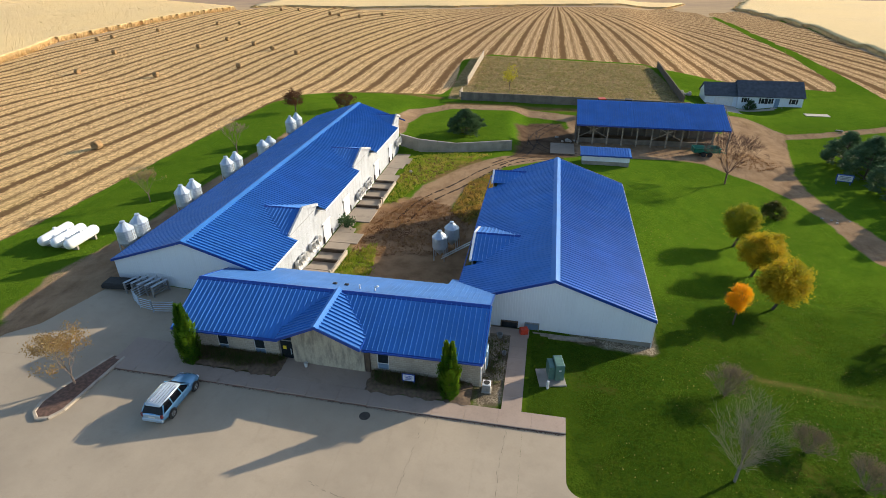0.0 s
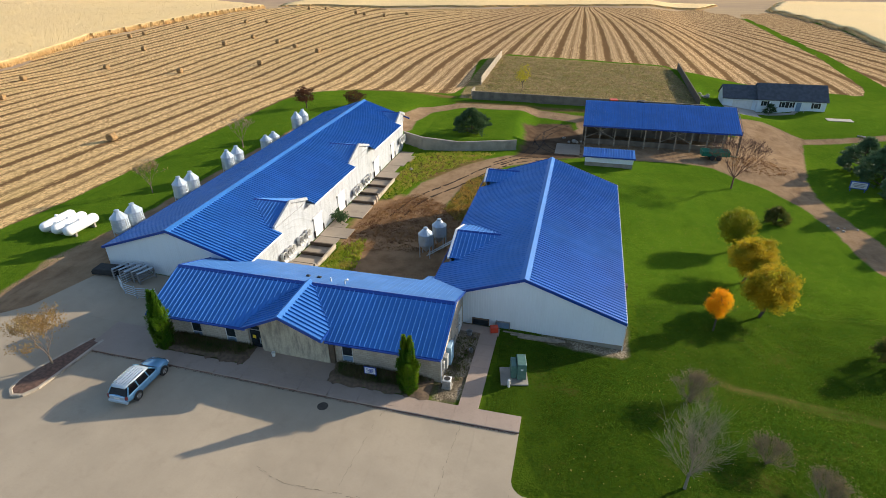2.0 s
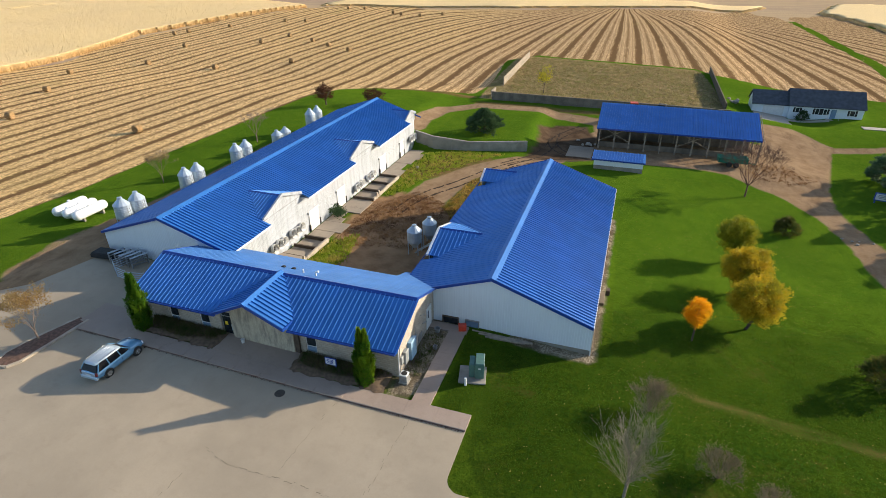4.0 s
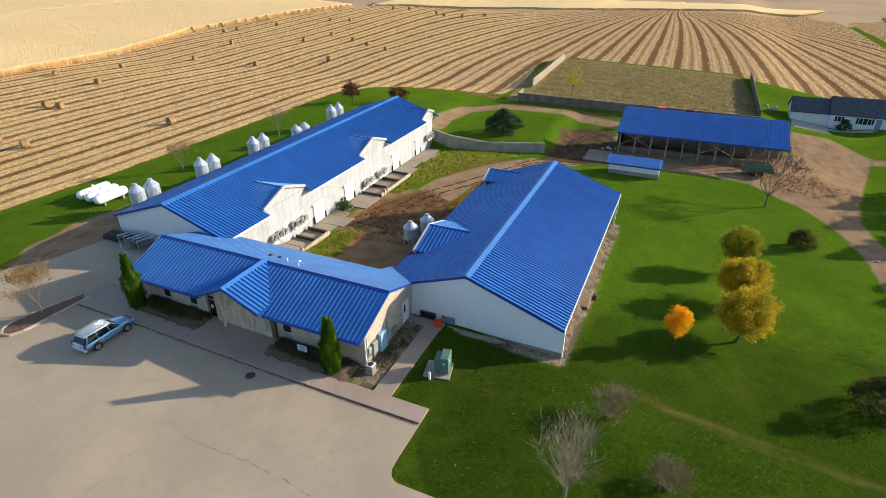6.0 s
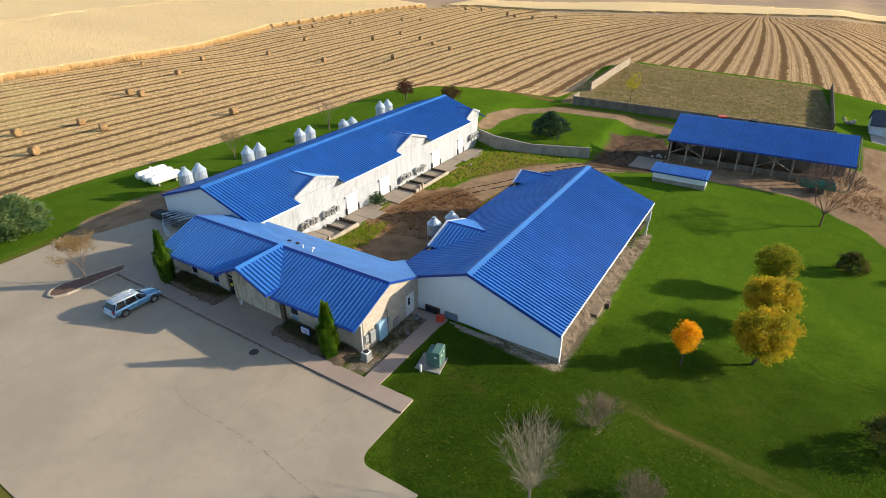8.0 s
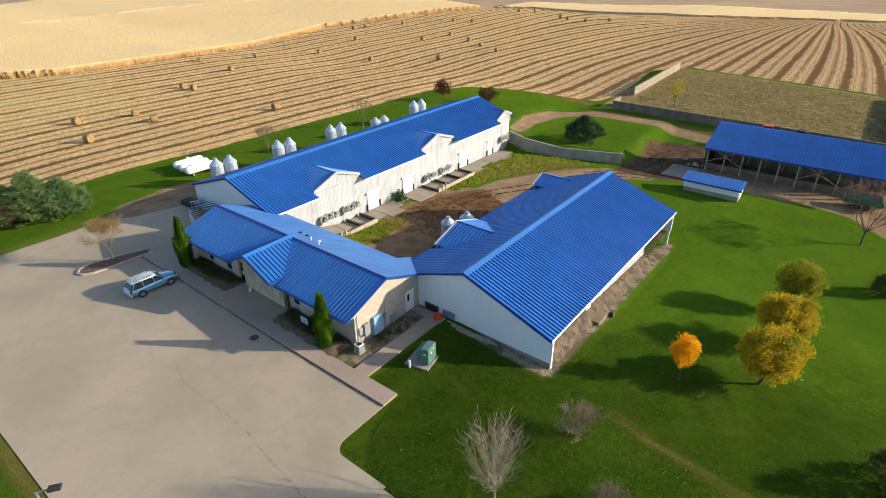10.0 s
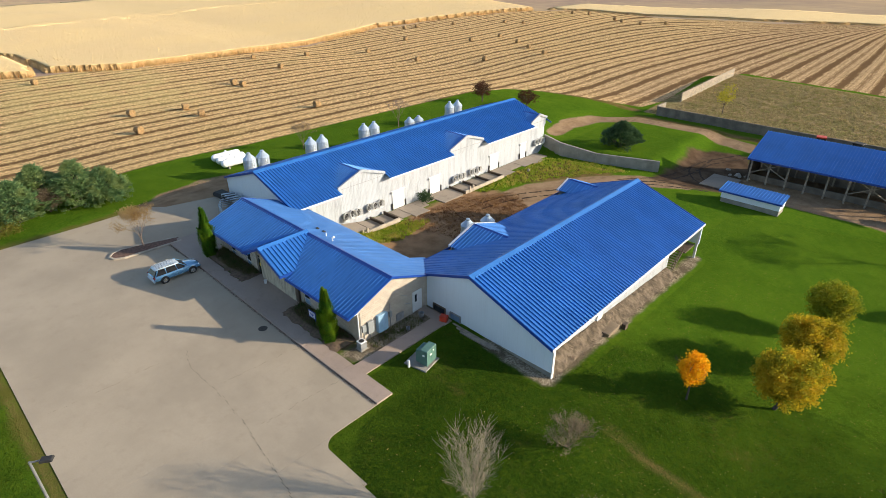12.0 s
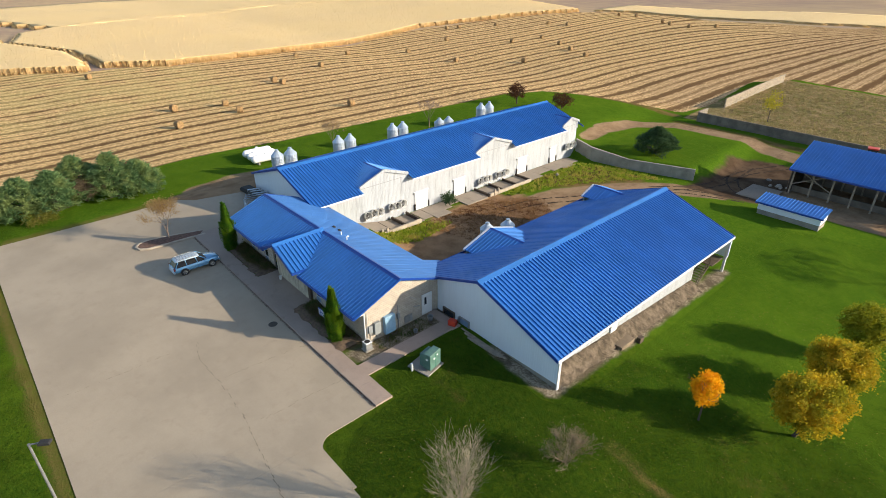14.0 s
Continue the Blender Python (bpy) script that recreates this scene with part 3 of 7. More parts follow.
def patch(name, x0, x1, y0, y1, material, parent, lift=0.05, n=4, gap=0.005, depth=0.18):
    """One poured slab that follows the ground, with its own sides."""
    g = Geo()
    xs, ys = np.linspace(x0 + gap, x1 - gap, n + 1), np.linspace(y0 + gap, y1 - gap, n + 1)
    m = n + 1
    top = [(x, y, ground_z(x, y) + lift) for y in ys for x in xs]
    g.add(top, [(j * m + i, j * m + i + 1, (j + 1) * m + i + 1, (j + 1) * m + i) for j in range(n) for i in range(n)])
    rim = [i for i in range(m)] + [j * m + n for j in range(1, m)] + [n * m + i for i in range(n - 1, -1, -1)] + [j * m for j in range(n - 1, 0, -1)]
    k = len(g.v)
    g.v += [(g.v[i][0], g.v[i][1], g.v[i][2] - depth) for i in rim]
    r = len(rim)
    g.f += [(rim[i], k + i, k + (i + 1) % r, rim[(i + 1) % r]) for i in range(r)]
    return part(name, g, material, parent)


lot = tagged(hold("parking_lot"), "sun-bleached tan concrete parking lot with hairline joints", "parking lot", kind="structure")
for i in range(16):
    patch("slab", -46.7 + 3.125 * i, -43.575 + 3.125 * i, 10.6, 29.4, LOT, lot, n=8, gap=0.003)
# the slabs beside the west barn, whose outer edge runs off at a slant into the track
edge = [(29.4, -47.2), (31.6, -46.4), (33.4, -44.4), (37.4, -43.0), (41.3, -41.9)]
for (ya, xa), (yb, xb) in zip(edge, edge[1:]):
    g = Geo()
    pts = [(x, y, ground_z(x, y) + 0.05) for y, x0 in ((ya + 0.003, xa), (yb - 0.003, xb)) for x in (x0, -41.0, -37.5, -34.35)]
    g.add(pts + [(x, y, z - 0.2) for x, y, z in pts], [(0, 1, 5, 4), (1, 2, 6, 5), (2, 3, 7, 6), (0, 8, 9, 1), (1, 9, 10, 2), (2, 10, 11, 3), (4, 5, 13, 12), (5, 6, 14, 13), (6, 7, 15, 14), (0, 4, 12, 8), (3, 11, 15, 7)])
    part("slab", g, LOT, lot)
patch("slab", -34.35, -29.6, 33.4, 41.2, LOT, lot)
# the drive that leaves the lot toward the road
for i in range(5):
    patch("slab", 3.3 + 5 * i, 8.3 + 5 * i, 10.6, 24.3 - 0.25 * i, LOT, lot)
patch("slab", 28.3, 60, 10.6, 22.5, LOT, lot, n=10)
# rounded corner where the drive meets the lot
fillet = [(3.3, 24.2)] + [(4.5 - 1.2 * math.cos(a), 25.45 - 1.2 * math.sin(a)) for a in np.linspace(0, math.pi / 2, 9)] + [(4.5, 24.2)]
g = Geo()
g.prism([(x, y) for x, y in fillet], "z", -0.15, 0.048)
part("slab", g, LOT, lot)

walk_way = tagged(hold("front_walk"), "pinkish tan concrete walk along the brick front", "walkway", kind="structure")
for i in range(15):
    x0 = -34.35 + i * 2.51
    patch("slab", x0, x0 + 2.51, 29.75, 31.0, WALK, walk_way, 0.17, 2)
for i in range(4):
    patch("slab", -20.0 + i * 1.9, -18.1 + i * 1.9, 31.0, 33.35, WALK, walk_way, 0.18, 2)
for i in range(4):
    patch("slab", -34.35 + i * 1.6, -32.75 + i * 1.6, 31.0, 33.4, WALK, walk_way, 0.12, 2)
side_walk = tagged(hold("side_walk"), "narrow concrete walk to the barn door", "walkway", kind="structure")
for i in range(6):
    patch("slab", -1.55, 0.0, 31.0 + i * 1.55, 32.55 + i * 1.55, WALK, side_walk, 0.12, 2)
patch("slab", -3.9, 0.1, 40.3, 41.35, WALK, side_walk, 0.12, 2)

kerb = tagged(hold("front_kerb"), "concrete kerb with a dark red-brown shaded face along the walk", "kerb", kind="structure")
for i in range(15):
    x0 = -34.35 + i * 2.51
    g = Geo()
    z = ground_z(x0 + 1.2, 29.6)
    g.prism([(29.42, z - 0.15), (29.42, z + 0.12), (29.45, z + 0.172), (29.76, z + 0.172), (29.76, z - 0.15)], "x", x0 + 0.008, x0 + 2.502)
    part("kerb_stone", g, WALK, kerb)
    # dark face strip: the shade on the kerb's front is put in as colour
    part("kerb_face", Geo().box(x0 + 0.008, x0 + 2.502, 29.405, 29.418, z - 0.15, z + 0.11), KERB_SHADE, kerb)

# planting island in the lot
island = tagged(hold("planting_island"), "bark-mulched planting island with a pale rounded concrete kerb", "planting island", kind="structure")
ring = [(-34.75, 30.75), (-35.55, 28.3), (-36.15, 26.3), (-36.4, 24.9), (-36.1, 23.9), (-35.4, 23.4), (-34.6, 23.6), (-34.1, 24.5), (-33.95, 26.5), (-33.8, 28.7), (-33.65, 30.75)]
nr = len(ring)
g = Geo()
g.add([(x, y, ground_z(x, y) + 0.16) for x, y in ring] + [(-35.0, 26.8, ground_z(-35.0, 26.8) + 0.28)], [(i, (i + 1) % nr, nr)[::-1] for i in range(nr)])
part("mulch_bed", g, MULCH, island)
for a, b in zip(ring, ring[1:]):
    g = Geo()
    d = Vector((b[0] - a[0], b[1] - a[1]))
    n = Vector((-d.y, d.x)).normalized() * 0.14
    pts = []
    for (x, y) in (a, b):
        z = ground_z(x, y)
        for s, h in ((-1, -0.1), (-1, 0.18), (-0.6, 0.22), (0.6, 0.22), (1, 0.18), (1, -0.1)):
            pts.append((x + n.x * s, y + n.y * s, z + h))
    g.add(pts, [(i, i + 1, i + 7, i + 6) for i in range(5)] + [(0, 6, 11, 5), (0, 1, 2, 3, 4, 5)[::-1], (6, 7, 8, 9, 10, 11)])
    part("kerb_stone", g, TREE_CONC, island)

# ---- roofs ----
RIB = 0.425


def panel_mesh(name, length, rise, width=RIB, rib=0.105, thick=0.03, material=None, crest=0.035):
    """One steel roof panel: local x along the eave, local y up the slope, a folded seam at each side."""
    s = math.hypot(length, rise)
    prof = [(0, 0), (0.015, rib), (0.015 + crest, rib), (0.025 + crest, 0.004), (width - 0.004, 0.004), (width - 0.004, -thick), (0, -thick)]
    g = Geo()
    g.prism(prof, "y", 0, s)
    me = g.mesh(name, material or BLUE)
    return me


def slope(parent, origin, along, up, count, mesh, name="roof_panel"):
    """A row of panels: origin at the eave's start, along the eave, up the slope."""
    a, u = Vector(along).normalized(), Vector(up).normalized()
    n = a.cross(u)
    m = Matrix((a, u, n)).transposed().to_4x4()
    for i in range(count):
        ob = part(name, mesh, None, parent)
        ob.matrix_basis = Matrix.Translation(Vector(origin) + a * RIB * i) @ m


def wall_with_holes(axis, at, thick, u0, u1, z0, z1, holes):
    """An upright wall along x or y, cut by holes (u0, u1, z0, z1)."""
    g = Geo()

    def put(a, b, c, d):
        if b - a < 1e-4 or d - c < 1e-4:
            return
        if axis == "x":
            g.box(a, b, at, at + thick, c, d)
        else:
            g.box(at, at + thick, a, b, c, d)
    u = u0
    for a, b, c, d in sorted(holes):
        put(u, a, z0, z1)
        put(a, b, z0, c)
        put(a, b, d, z1)
        u = b
    put(u, u1, z0, z1)
    return g


# ---- front office ----
FX0, FX1, FY, FRIDGE, FZR, FEZ = -29.4, -3.2, 32.1, 37.1, 5.35, 3.45
office = tagged(hold("office_building"), "tan block office with a bright blue standing-seam roof", "building")
SLOPE_F = (FZR - FEZ) / (FRIDGE - FY)
holes = [(-26.3, -25.3, 0.55, 2.1), (-22.9, -21.9, 0.4, 2.4), (-20.6, -19.3, 0.12, 3.0), (-12.0, -11.0, 0.5, 2.2)]
g = wall_with_holes("x", 33.3, 0.3, -28.7, -3.5, -0.3, 3.75, holes)
part("front_wall", g, BLOCK, office)
for x0, x1, nm in ((-3.8, -3.5, "east_gable"), (-28.7, -28.4, "west_gable")):
    hx = [(33.6, -0.3), (41.8, -0.3), (41.8, 3.45), (37.1, 5.1), (33.6, 3.8)]
    g = Geo()
    g.prism(hx, "x", x0, x1)
    part(nm, g, BLOCK, office)
g = Geo()
g.box(-28.4, -3.8, 42.0, 42.3, -2.6, 3.3)
part("rear_wall", g, BLOCK, office)
# roof, both slopes
rise = FZR - FEZ
m_front = panel_mesh("roof_panel_front", FRIDGE - FY, rise, rib=0.05, crest=0.02)
n_f = round((FX1 - FX0) / RIB)
m_entry = panel_mesh("roof_panel_entry", FRIDGE - 33.4, (FRIDGE - 33.4) * SLOPE_F, rib=0.05, crest=0.02)
for i in range(n_f):
    x = FX0 + i * RIB
    over_entry = -19.75 < x and x + RIB < -12.85
    run = FRIDGE - 33.4 if over_entry else FRIDGE - FY
    slope(office, (x, FRIDGE - run, FZR - run * SLOPE_F), (1, 0, 0), (0, run, run * SLOPE_F), 1, m_entry if over_entry else m_front)
rear_run = 6.4
m_rear = panel_mesh("roof_panel_rear", rear_run, rear_run * SLOPE_F, rib=0.015, material=BLUE_SHEEN)
m_rear_long = panel_mesh("roof_panel_rear_long", 8.6, 8.6 * SLOPE_F, rib=0.015, material=BLUE_SHEEN)
slope(office, (FX1 - 11 * RIB, FRIDGE + rear_run, FZR - rear_run * SLOPE_F), (-1, 0, 0), (0, -rear_run, rear_run * SLOPE_F), n_f - 11, m_rear)
slope(office, (FX1, FRIDGE + 8.6, FZR - 8.6 * SLOPE_F), (-1, 0, 0), (0, -8.6, 8.6 * SLOPE_F), 11, m_rear_long)
g = Geo()
g.prism([(FRIDGE - 0.28, FZR - 0.07), (FRIDGE, FZR + 0.075), (FRIDGE + 0.28, FZR - 0.07), (FRIDGE + 0.28, FZR - 0.1), (FRIDGE, FZR + 0.045), (FRIDGE - 0.28, FZR - 0.1)], "x", FX0, FX1 + 0.02)
part("ridge_cap", g, BLUE_TRIM, office)
for a, b in ((FX0 - 0.02, -19.9), (-12.75, FX1 + 0.02)):
    g = Geo()
    g.box(a, b, FY - 0.04, FY + 0.0, FEZ - 0.22, FEZ + 0.03)
    g.box(a, b, FY - 0.17, FY - 0.04, FEZ - 0.15, FEZ - 0.02)
    part("eave_gutter", g, BLUE_TRIM, office)
for x in (FX0, FX1):
    g = Geo()
    e = 0.16
    g.prism([(FY, FEZ - e - 0.05), (FY, FEZ + 0.05), (FRIDGE, FZR + 0.06), (FRIDGE + rear_run, FZR - rear_run * SLOPE_F + 0.05), (FRIDGE + rear_run, FZR - rear_run * SLOPE_F - e), (FRIDGE, FZR - e)], "x", x - 0.03, x + 0.03)
    part("rake_trim", g, BLUE_TRIM, office)
for x0, x1 in ((-29.3, -19.9), (-12.7, -3.3)):
    g = Geo().box(x0, x1, FY, 33.3, FEZ - 0.12, FEZ - 0.07)
    part("soffit", g, WHITE, office)


def office_window(x0, x1, z0, z1, tint):
    w = hold("window")
    w.parent = office
    g = Geo()
    f = 0.06
    for a, b, c, d in ((x0, x0 + f, z0, z1), (x1 - f, x1, z0, z1), (x0 + f, x1 - f, z0, z0 + f), (x0 + f, x1 - f, z1 - f, z1), (x0 + f, x1 - f, z0 + (z1 - z0) * 0.36, z0 + (z1 - z0) * 0.36 + 0.05)):
        g.box(a, b, 33.36, 33.44, c, d)
    part("frame", g, WHITE, w)
    g = Geo()
    g.box(x0 + f, x1 - f, 33.40, 33.42, z0 + (z1 - z0) * 0.36 + 0.05, z1 - f)
    part("pane", g, GLASS, w)
    g = Geo()
    g.box(x0 + f, x1 - f, 33.39, 33.42, z0 + f, z0 + (z1 - z0) * 0.36)
    part("lower_panel", g, tint, w)
    g = Geo()
    g.box(x0 - 0.08, x1 + 0.08, 33.2, 33.36, z0 - 0.09, z0)
    part("sill", g, TREE_CONC, w)


PANEL_BLUE = plain("pale_blue_panel", (0.16, 0.25, 0.38), 0.5, vary=0.15)
for h in (holes[0], holes[1], holes[3]):
    office_window(*h, PANEL_BLUE)
# entry: recessed glass door beside a stone panel under its own gable
entry = hold("entry_door")
entry.parent = office
g = Geo()
for a, b, c, d in ((-20.6, -20.5, 0.12, 3.0), (-19.4, -19.3, 0.12, 3.0), (-20.5, -19.4, 2.9, 3.0), (-20.5, -19.4, 2.25, 2.33), (-20.5, -19.4, 0.12, 0.3)):
    g.box(a, b, 33.42, 33.5, c, d)
part("frame", g, STEEL_GREY, entry)
g = Geo()
g.box(-20.5, -19.4, 33.45, 33.47, 0.3, 2.25)
part("pane", g, GLASS, entry)
g = Geo()
g.box(-20.5, -19.4, 33.45, 33.47, 2.33, 2.9)
part("transom_pane", g, GLASS, entry)
g = Geo()
g.box(-19.62, -19.56, 33.36, 33.42, 0.9, 1.5)
part("handle", g, GALV, entry)
NOTE = plain("yellow_notice", (0.75, 0.55, 0.03), 0.7, vary=0.05)
g = Geo()
g.box(-20.3, -20.0, 33.435, 33.445, 1.35, 1.7)
part("notice", g, NOTE, entry)
GX, GHW, GZ, GEZ = -16.3, 3.55, 5.5, 3.85
g = Geo()
g.prism([(-19.2, 0.0), (-13.0, 0.0), (-13.0, 3.95), (GX, 5.35), (-19.7, 3.85), (-19.7, 3.1), (-19.2, 3.1)], "y", 33.0, 33.29)
part("stone_panel", g, STONE, office, "pale stone panel with grey water stains")
# dark board added in place of the shaded gap beside the stone panel
part("entry_recess_shade", Geo().box(-12.95, -12.55, 33.05, 33.29, 0.0, 3.3), WOOD_DARK, office)
gs = (GZ - GEZ) / GHW
glen = 5.6
m_gab = panel_mesh("roof_panel_gable", GHW, GZ - GEZ)
slope(office, (GX + GHW, 31.55, GEZ), (0, 1, 0), (-GHW, 0, GZ - GEZ), 8, m_gab)
slope(office, (GX - GHW, 31.55 + 8 * RIB, GEZ), (0, -1, 0), (GHW, 0, GZ - GEZ), 8, m_gab)
# the upper panels shorten into the valley
for k in range(8, 13):
    y = 31.55 + k * RIB
    zm = FEZ + (y - FY) * SLOPE_F - 0.05
    run = min(GHW, max(0.3, (GZ - zm) / gs + 0.15))
    me = panel_mesh("roof_panel_valley", run, run * gs)
    slope(office, (GX + run, y, GZ - run * gs), (0, 1, 0), (-run, 0, run * gs), 1, me)
    slope(office, (GX - run, y + RIB, GZ - run * gs), (0, -1, 0), (run, 0, run * gs), 1, me)
g = Geo()
g.prism([(GX - 0.3, GZ - 0.3 * gs + 0.095), (GX, GZ + 0.15), (GX + 0.3, GZ - 0.3 * gs + 0.095), (GX + 0.3, GZ - 0.3 * gs + 0.01), (GX, GZ + 0.06), (GX - 0.3, GZ - 0.3 * gs + 0.01)], "y", 31.53, 37.2)
part("gable_ridge_cap", g, BLUE, office)
g = Geo()
g.prism([(GX - GHW, GEZ - 0.2), (GX - GHW, GEZ + 0.05), (GX, GZ + 0.06), (GX + GHW, GEZ + 0.05), (GX + GHW, GEZ - 0.2), (GX, GZ - 0.17)], "y", 31.5, 31.55)
part("gable_rake_trim", g, BLUE_TRIM, office)
for x in (GX - GHW, GX + GHW):
    g = Geo()
    g.box(x - 0.04, x + 0.04, 31.55, 33.0, GEZ - 0.2, GEZ + 0.03)
    part("gable_eave_trim", g, BLUE_TRIM, office)
g = Geo()
g.prism([(GX - GHW + 0.1, GEZ - 0.13), (GX, GZ - 0.12), (GX + GHW - 0.1, GEZ - 0.13), (GX, GZ - 0.16)], "y", 31.58, 33.0)
part("gable_soffit", g, WHITE, office)
# roof vents
for x, y in ((-14.9, 38.5), (-13.4, 38.2)):
    g = Geo()
    z = FZR - (y - FRIDGE) * SLOPE_F
    g.tube((x, y, z - 0.1), (x, y, z + 0.38), 0.07, 0.07, 10)
    part("vent_pipe", g, WHITE, office)
g = Geo()
g.tube((-13.4, 38.2, 5.3), (-13.1, 38.2, 5.45), 0.09, 0.09, 10)
part("vent_elbow", g, WHITE, office)
for x in (-17.5, -16.4):
    g = Geo()
    y = 39.2
    z = FZR - (y - FRIDGE) * SLOPE_F
    g.slab((x, y, z + 0.07), (0.36, 0.28, 0.16), 0, 0.05)
    part("roof_vent", g, DARK, office)
# east gable: door, cabinets, pipes
door = hold("door_east")
door.parent = office
g = Geo()
for a, b, c, d in ((39.7, 39.78, 0.15, 2.35), (40.82, 40.9, 0.15, 2.35), (39.78, 40.82, 2.27, 2.35)):
    g.box(-3.5, -3.42, a, b, c, d)
part("frame", g, WHITE, door)
g = Geo()
g.box(-3.5, -3.45, 39.78, 40.82, 0.15, 2.27)
part("leaf", g, WHITE, door)
g = Geo()
g.box(-3.45, -3.44, 40.0, 40.25, 1.2, 2.0)
part("pane", g, GLASS, door)
CABINET_BLUE = plain("pale_blue_cabinet_enamel", (0.24, 0.40, 0.56), 0.45, vary=0.15)
METER = plain("grey_meter_enamel", (0.24, 0.26, 0.27), 0.45, vary=0.1)
for y0, y1, z0, z1, d in ((33.55, 33.95, 1.1, 1.8, 0.2), (34.1, 34.75, 0.75, 1.95, 0.32), (35.2, 36.3, 0.3, 2.1, 0.38), (36.7, 37.0, 1.2, 1.75, 0.2)):
    g = Geo()
    g.slab((-3.5 + d / 2, (y0 + y1) / 2, (z0 + z1) / 2), (d, y1 - y0, z1 - z0), 0, 0.03)
    part("meter_cabinet", g, CABINET_BLUE if d > 0.35 else METER, office)
for y, z0, z1 in ((33.75, 0.1, 1.1), (34.4, 0.1, 0.75), (36.85, 0.1, 2.6), (33.45, 0.1, 3.3)):
    part("conduit", Geo().tube((-3.42, y, z0), (-3.42, y, z1), 0.035, 0.035, 6), STEEL_GREY, office)
g = Geo()
g.tube((-3.42, 33.2, 0.1), (-3.42, 33.2, 3.3), 0.06, 0.06, 8)
part("downpipe", g, WHITE, office)
g = Geo()
g.box(-3.5, -3.43, 37.6, 38.5, 0.2, 0.95)
part("low_vent_door", g, STEEL_GREY, office, "dented grey vent door")
g = Geo()
g.tube((-3.45, 38.3, 2.75), (-3.3, 38.9, 2.5), 0.03, 0.03, 6)
g.tube((-3.45, 38.7, 1.6), (-3.3, 39.3, 1.5), 0.05, 0.05, 6)
part("wall_bracket", g, STEEL_GREY, office)

# ---- barns ----


def barn(name, label, ridge_x, half, ridge_z, eave_z, y0, y1, left_wall, right_wall, base, dorm_side, dorms, short):
    """A long gabled barn along y. dorms: (centre, half width) of cross gables; on their stretch the eave panels stop at the wall."""
    b = tagged(hold(name), label, "barn")
    k = (ridge_z - eave_z) / half
    n = round((y1 - y0) / RIB)
    full = panel_mesh("roof_panel_full", half, ridge_z - eave_z)
    lee = panel_mesh("roof_panel_lee", half, ridge_z - eave_z, rib=0.04)
    cut_run = half - short
    cut = panel_mesh("roof_panel_cut", cut_run, cut_run * k, rib=0.04 if dorm_side < 0 else 0.105)
    for side in (-1, 1):
        for i in range(n):
            y = y0 + i * RIB
            is_cut = side == dorm_side and any(c - h < y + 0.25 < c + h for c, h in dorms)
            run, me = (cut_run, cut) if is_cut else (half, lee if side < 0 else full)
            z = ridge_z - run * k
            x = ridge_x + side * run
            if side > 0:
                slope(b, (x, y, z), (0, 1, 0), (-run, 0, run * k), 1, me)
            else:
                slope(b, (x, y + RIB, z), (0, -1, 0), (run, 0, run * k), 1, me)
    g = Geo()
    w = 0.42
    g.prism([(ridge_x - w, ridge_z - w * k + 0.095), (ridge_x, ridge_z + 0.15), (ridge_x + w, ridge_z - w * k + 0.095), (ridge_x + w, ridge_z - w * k + 0.01), (ridge_x, ridge_z + 0.06), (ridge_x - w, ridge_z - w * k + 0.01)], "y", y0 - 0.03, y1 + 0.03)
    part("ridge_cap", g, BLUE, b)
    for y in (y0, y1):
        g = Geo()
        e = 0.2
        g.prism([(ridge_x - half, eave_z - e), (ridge_x - half, eave_z + 0.06), (ridge_x, ridge_z + 0.07), (ridge_x + half, eave_z + 0.06), (ridge_x + half, eave_z - e), (ridge_x, ridge_z - e)], "y", y - 0.04, y + 0.04)
        part("rake_trim", g, BLUE_TRIM, b)
    # gable walls
    def roof_z(x):
        return ridge_z - abs(x - ridge_x) * k - 0.1
    for y, nm in ((y0 + 0.25, "front_gable"), (y1 - 0.45, "back_gable")):
        g = Geo()
        g.prism([(left_wall, base), (right_wall, base), (right_wall, roof_z(right_wall)), (ridge_x, ridge_z - 0.1), (left_wall, roof_z(left_wall))], "y", y, y + 0.2)
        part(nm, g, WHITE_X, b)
    return b, k


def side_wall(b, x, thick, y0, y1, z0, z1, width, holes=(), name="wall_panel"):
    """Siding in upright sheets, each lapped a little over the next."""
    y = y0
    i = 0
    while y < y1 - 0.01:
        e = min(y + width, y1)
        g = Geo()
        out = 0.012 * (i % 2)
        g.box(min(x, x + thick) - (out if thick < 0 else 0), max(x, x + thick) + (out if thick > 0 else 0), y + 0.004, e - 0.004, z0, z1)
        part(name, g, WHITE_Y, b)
        y, i = e, i + 1


